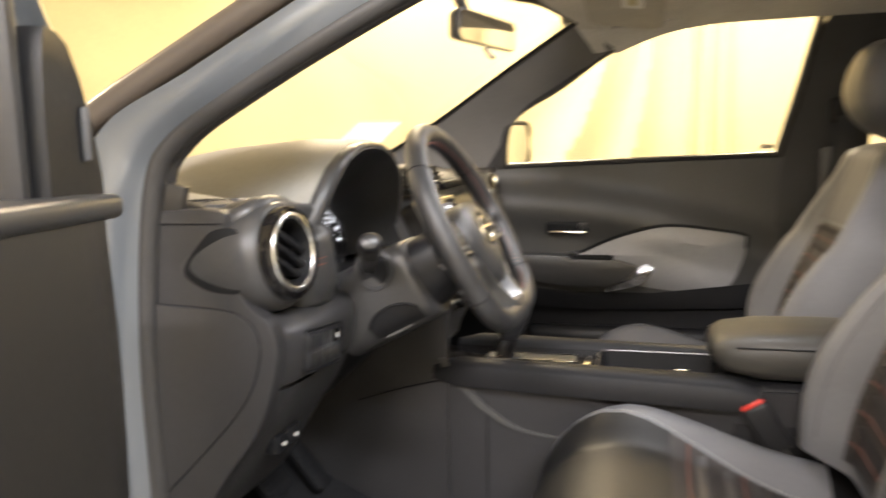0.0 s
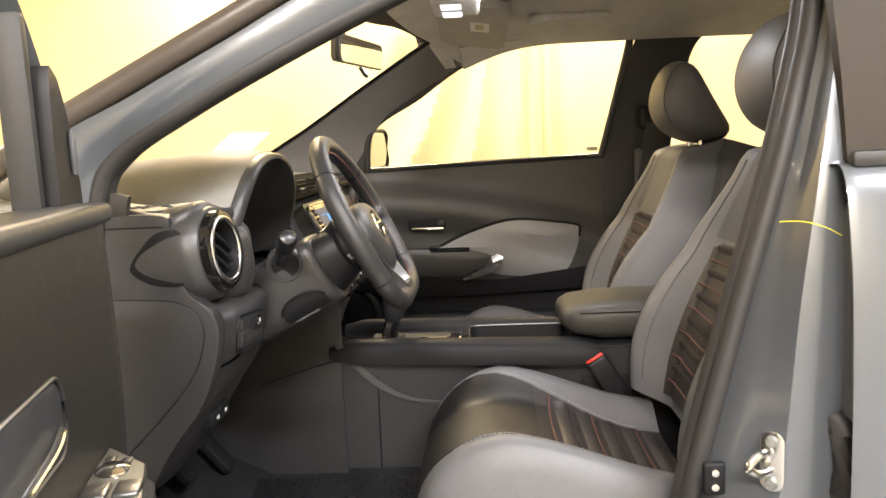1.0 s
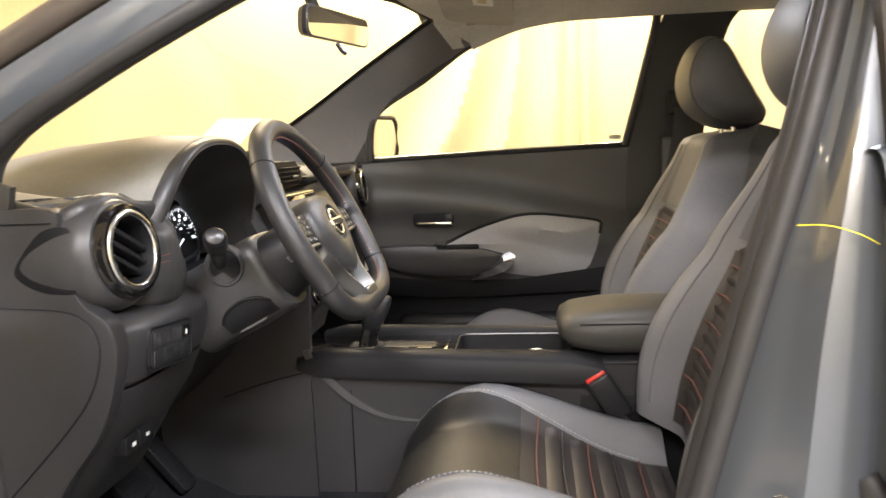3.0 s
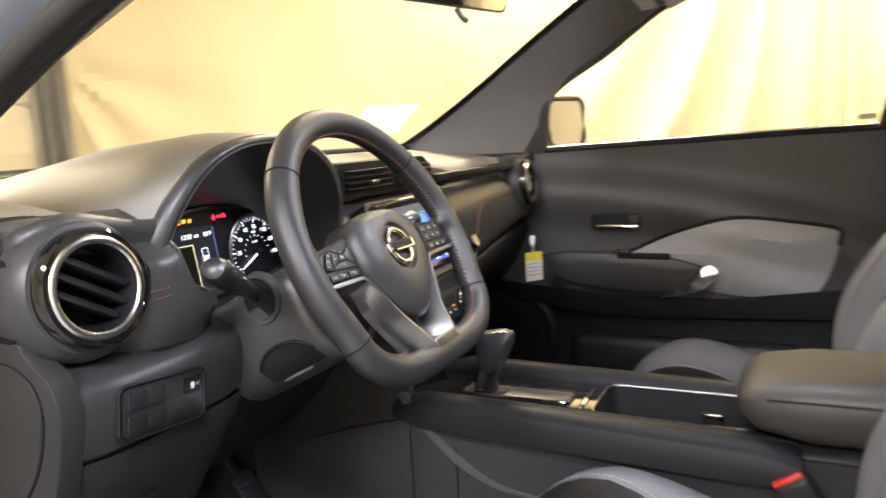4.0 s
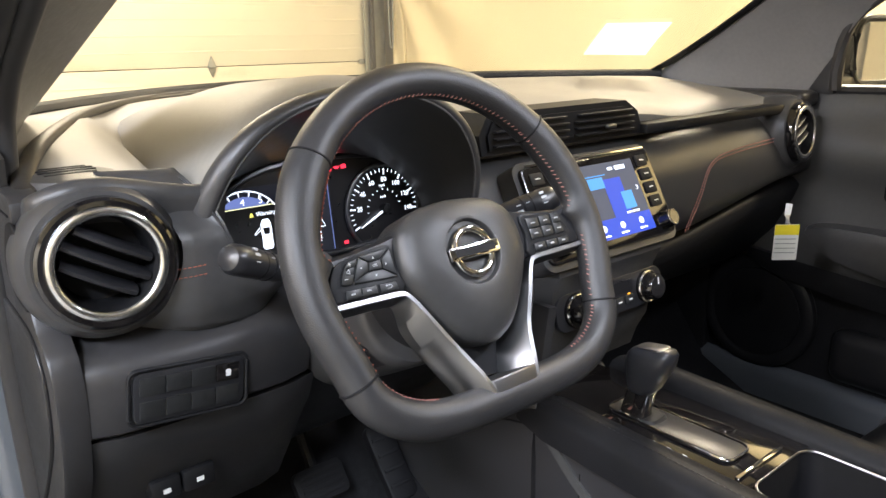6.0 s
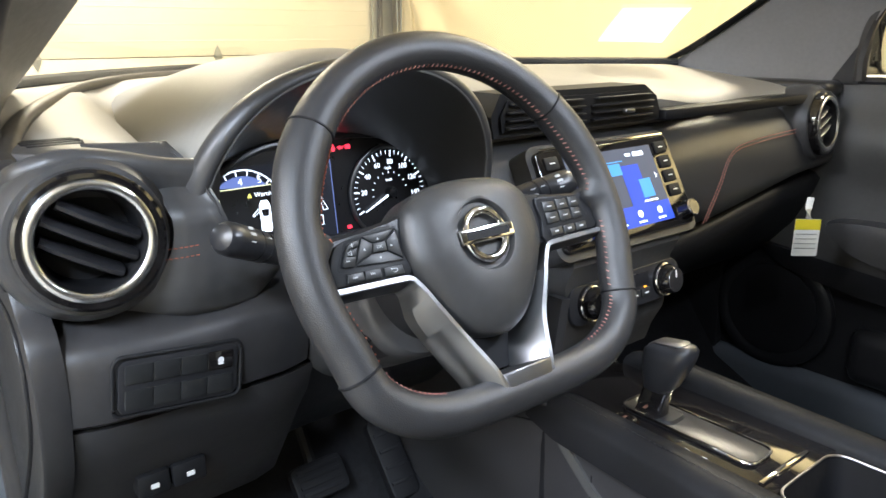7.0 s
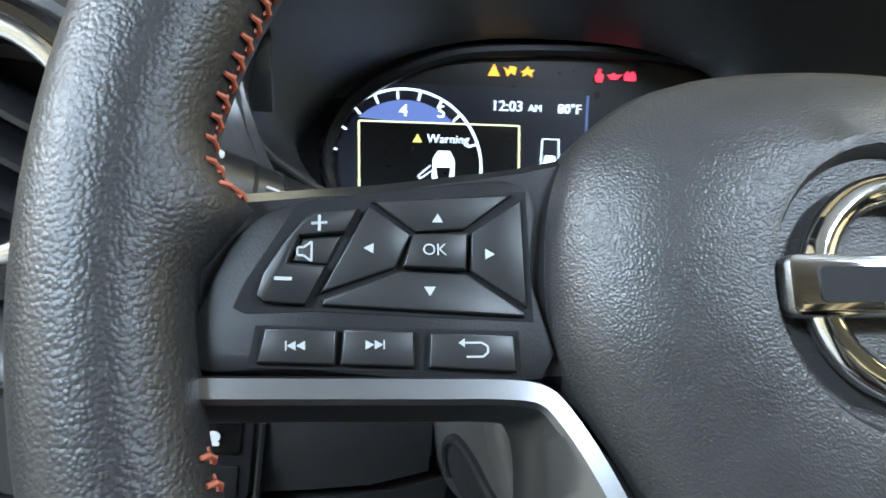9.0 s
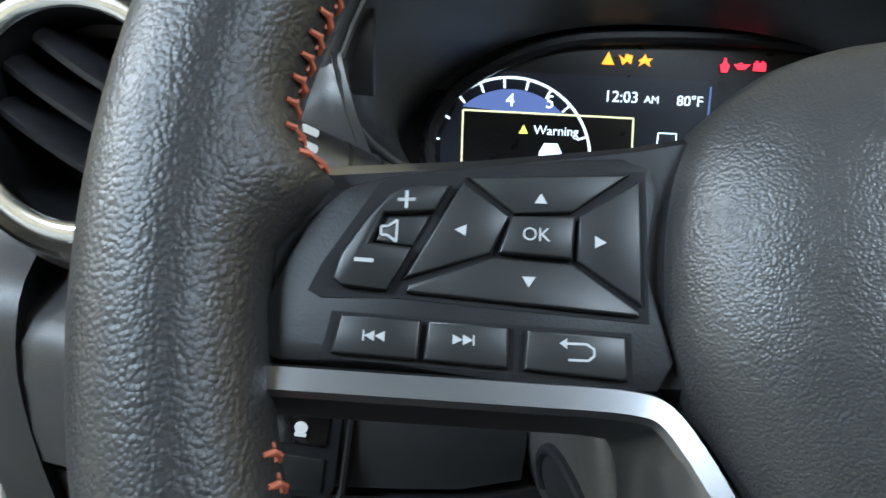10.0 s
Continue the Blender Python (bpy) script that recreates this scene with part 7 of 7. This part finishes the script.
for y, w, z0, z1 in ((-0.372, 0.060, 0.768, 0.786), (-0.380, 0.082, 0.757, 0.800), (-0.40, 0.096, 0.742, 0.811), (-0.46, 0.102, 0.730, 0.820), (-0.56, 0.102, 0.730, 0.822), (-0.66, 0.100, 0.73, 0.822), (-0.70, 0.085, 0.74, 0.812)):
    ring = []
    for k in range(24):
        a = math.tau * k / 24
        c, s = math.cos(a), math.sin(a)
        ring.append((-0.065 + w * math.copysign(abs(c) ** 0.5, c), y, (z0 + z1) / 2 + (z1 - z0) / 2 * math.copysign(abs(s) ** 0.6, s)))
    rings.append(ring)
armr = thing("armrest", (-0.065, -0.54, 0.73), "padded olive-grey centre armrest lid", "armrest")
part("pad", loft(rings), mat("olive_leatherette", (0.036, 0.034, 0.029), 0.5, grain=0.35, grain_scale=650, kind="leather"), armr, angle=60)
part("seam", tube([(-0.065 - 0.1025, y, 0.797) for y in (-0.41, -0.5, -0.66)] , 0.0016, 6), DEEP, armr)
# shift lever
sh = thing("gear_lever", (-0.075, -0.01, 0.735), "black gear lever with chrome stem", "gear lever")
rings = []
for z, w, d, cy in ((0.736, 0.0125, 0.0200, 0.008), (0.752, 0.0120, 0.0185, 0.006), (0.770, 0.0125, 0.0180, 0.001), (0.784, 0.0135, 0.0190, -0.003)):
    rings.append([(-0.078 + w * math.copysign(abs(math.cos(a)) ** 0.6, math.cos(a)), cy + d * math.copysign(abs(math.sin(a)) ** 0.6, math.sin(a)), z) for a in [math.tau * k / 24 for k in range(24)]])
part("stem", loft(rings), PIANO, sh, "gloss black lever stem", angle=60)
part("stem_trim", strip([(-0.0915, 0.024, 0.738), (-0.0912, 0.018, 0.755), (-0.0925, 0.010, 0.775), (-0.0975, 0.002, 0.798)], [(-0.0915, 0.006, 0.738), (-0.0912, 0.004, 0.755), (-0.0925, -0.001, 0.775), (-0.0975, -0.006, 0.798)], 0.003, 5, (1, 0, 0)), CHROME, sh, "bright chrome blade down the lever")
rings = []
for v, w, d, cy in ((0.772, 0.0120, 0.016, -0.001), (0.780, 0.0150, 0.021, -0.004), (0.800, 0.0185, 0.027, -0.008), (0.816, 0.0200, 0.031, -0.011), (0.828, 0.0195, 0.031, -0.013), (0.834, 0.0165, 0.027, -0.014), (0.8365, 0.010, 0.019, -0.014)):
    rings.append([(-0.080 + w * math.copysign(abs(math.cos(a)) ** 0.6, math.cos(a)), cy + d * math.copysign(abs(math.sin(a)) ** 0.6, math.sin(a)), v - 0.16 * d * math.sin(a)) for a in [math.tau * k / 28 for k in range(28)]])
kb = part("knob", loft(rings), PLASTIC_SMOOTH, sh, "smooth black gear knob", angle=60)
part("cap", prism(rounded(0.026, 0.040, 0.009), 0.0022, Matrix.Translation((-0.080, -0.0135, 0.8355)) @ Matrix.Rotation(radians(-9), 4, "X"), 0.001), SILVER, kb, "satin silver cap")
part("boot", loft([[(-0.070 + x * k, 0.0 + y * k, z) for x, y in rounded(0.040, 0.052, 0.012)] for k, z in ((1, 0.7355), (0.9, 0.739), (0.6, 0.741))]), DEEP, sh)

# buckle
bk = thing("seat_belt_buckle", (-0.23, -0.45, 0.62), "black seat belt buckle with red release button", "seat belt buckle")
BM_ = Matrix.Translation((-0.190, -0.437, 0.704)) @ Matrix.Rotation(radians(-32), 4, "X")
part("body", box(0, 0, -0.042, 0.026, 0.046, 0.088, 0.007, 3, BM_), PLASTIC_LOW, bk)
part("release", box(0, 0.001, 0.003, 0.017, 0.038, 0.009, 0.003, 2, BM_), RED, bk)
part("stalk", tube([BM_ @ Vector((0, 0, -0.08)), BM_ @ Vector((0, -0.01, -0.17))], 0.013, 8, squash=0.5), RUBBER, bk)

# belt on the passenger pillar
blt = thing("seat_belt", (0.70, -0.72, 0.9), "dark seat belt with height adjuster on the pillar", "seat belt")
part("adjuster", box(0.705, -0.745, 1.225, 0.03, 0.05, 0.07, 0.01, 3), PLASTIC_LOW, blt)
part("webbing", sheet([[(0.685, -0.735 - w, 1.21), (0.70, -0.725 - w, 1.10), (0.715, -0.70 - w, 0.95), (0.725, -0.69 - w, 0.60)] for w in (0.0, 0.046)], 0.002), mat("belt_webbing", (0.045, 0.045, 0.047), 0.7, grain=0.5, grain_scale=900, kind="weave"), blt)
part("guide", box(0.715, -0.735, 1.05, 0.02, 0.06, 0.16, 0.012, 3), mat("guide_grey", (0.11, 0.11, 0.115), 0.5), blt, "grey belt guide")

# ---- overhead ----
rv = thing("rear_view_mirror", (-0.03, 0.06, 1.36), "black-framed rear-view mirror on the windscreen", "rear-view mirror")
ma, mb = Vector((-0.163, 0.0695, 1.370)), Vector((0.1145, 0.0165, 1.377))
ux = (mb - ma).normalized()
lean = Vector((-0.0385, -0.069, 0.997))
uy = (lean - ux * ux.dot(lean)).normalized()
uz = ux.cross(uy)
c = (ma + mb) / 2
RM = Matrix(((ux.x, uy.x, uz.x, c.x), (ux.y, uy.y, uz.y, c.y), (ux.z, uy.z, uz.z, c.z), (0, 0, 0, 1)))
ro = [(x, y + 0.004 * x / 0.11 * 0) for x, y in rounded(0.285, 0.058, 0.018)]
part("shell", loft([[RM @ Vector((x * k, y * k, z)) for x, y in ro] for k, z in ((0.6, -0.032), (0.9, -0.022), (1.0, -0.006), (1.0, 0.002))]), PLASTIC_SMOOTH, rv)
part("glass", prism([(x * 0.95, y * 0.90) for x, y in ro], 0.003, RM @ Matrix.Translation((0, 0, 0.001))), MIRROR, rv, "mirror glass")
part("dip_lever", tube([RM @ Vector((0.0, -0.030, -0.004)), RM @ Vector((0.006, -0.045, 0.004)), RM @ Vector((0.012, -0.050, 0.010))], 0.005, 8), PLASTIC_SMOOTH, rv)
part("stem", tube([RM @ Vector((-0.03, 0.01, -0.025)), (-0.06, 0.09, 1.43), (-0.06, 0.07, 1.465)], [0.014, 0.012, 0.02], 10), PLASTIC_SMOOTH, rv)
vs = thing("sun_visor", (0.38, -0.2, 1.47), "pale grey folded sun visor with a white label", "sun visor")
VM = Matrix.Translation((0.345, -0.205, 1.483)) @ Matrix.Rotation(radians(8), 4, "X") @ Matrix.Rotation(radians(6), 4, "Y")
part("flap", prism(rounded(0.40, 0.185, 0.04), 0.024, VM @ Matrix.Translation((0, 0, -0.012)), 0.006, 3), mat("visor_vinyl", (0.42, 0.40, 0.36), 0.7, grain=0.3), vs)
part("label", prism(rounded(0.085, 0.05, 0.003, 2), 0.0005, VM @ Matrix.Translation((-0.02, -0.02, -0.0128))), PAPER, vs, "white printed label")
part("label_print", prism(rect(-0.03, -0.01, 0.02, 0.012), 0.0005, VM @ Matrix.Translation((-0.02, -0.02, -0.0135))), mat("label_print", (0.55, 0.50, 0.30), 0.8), vs)
gh = thing("grab_handle", (0.42, -0.48, 1.49), "pale grey overhead grab handle", "grab handle")
part("grip", tube(smoothed([(0.375, -0.372, 1.492), (0.345, -0.374, 1.486), (0.318, -0.388, 1.484), (0.308, -0.42, 1.484), (0.308, -0.51, 1.484), (0.318, -0.542, 1.484), (0.345, -0.556, 1.486), (0.375, -0.558, 1.492)], 5), 0.0105, 10), HEADLINER, gh)
for y in (-0.372, -0.558):
    part("mount", box(0.372, y, 1.490, 0.055, 0.034, 0.022, 0.008, 3), HEADLINER, gh)
ovh = thing("map_light", (0.02, -0.16, 1.47), "pale overhead map light console", "map light")
part("housing", box(0.02, -0.17, 1.478, 0.17, 0.11, 0.03, 0.012, 3), HEADLINER, ovh)
for s in (-1, 1):
    part("lens", box(0.02 + 0.045 * s, -0.16, 1.462, 0.05, 0.045, 0.006, 0.003), CABIN_GLOW, ovh, "lit white lamp lens")
# Added fitting round the lamp that replaces the carried torch.
dome = thing("torch_stand_in_fitting", (-0.08, -0.42, 1.49), "added white headliner lamp in place of the carried torch", "dome light")
part("housing", box(-0.08, -0.42, 1.502, 0.18, 0.12, 0.02, 0.008, 3), HEADLINER, dome)
part("lens", box(-0.08, -0.42, 1.491, 0.14, 0.09, 0.006, 0.003), CABIN_GLOW, dome)
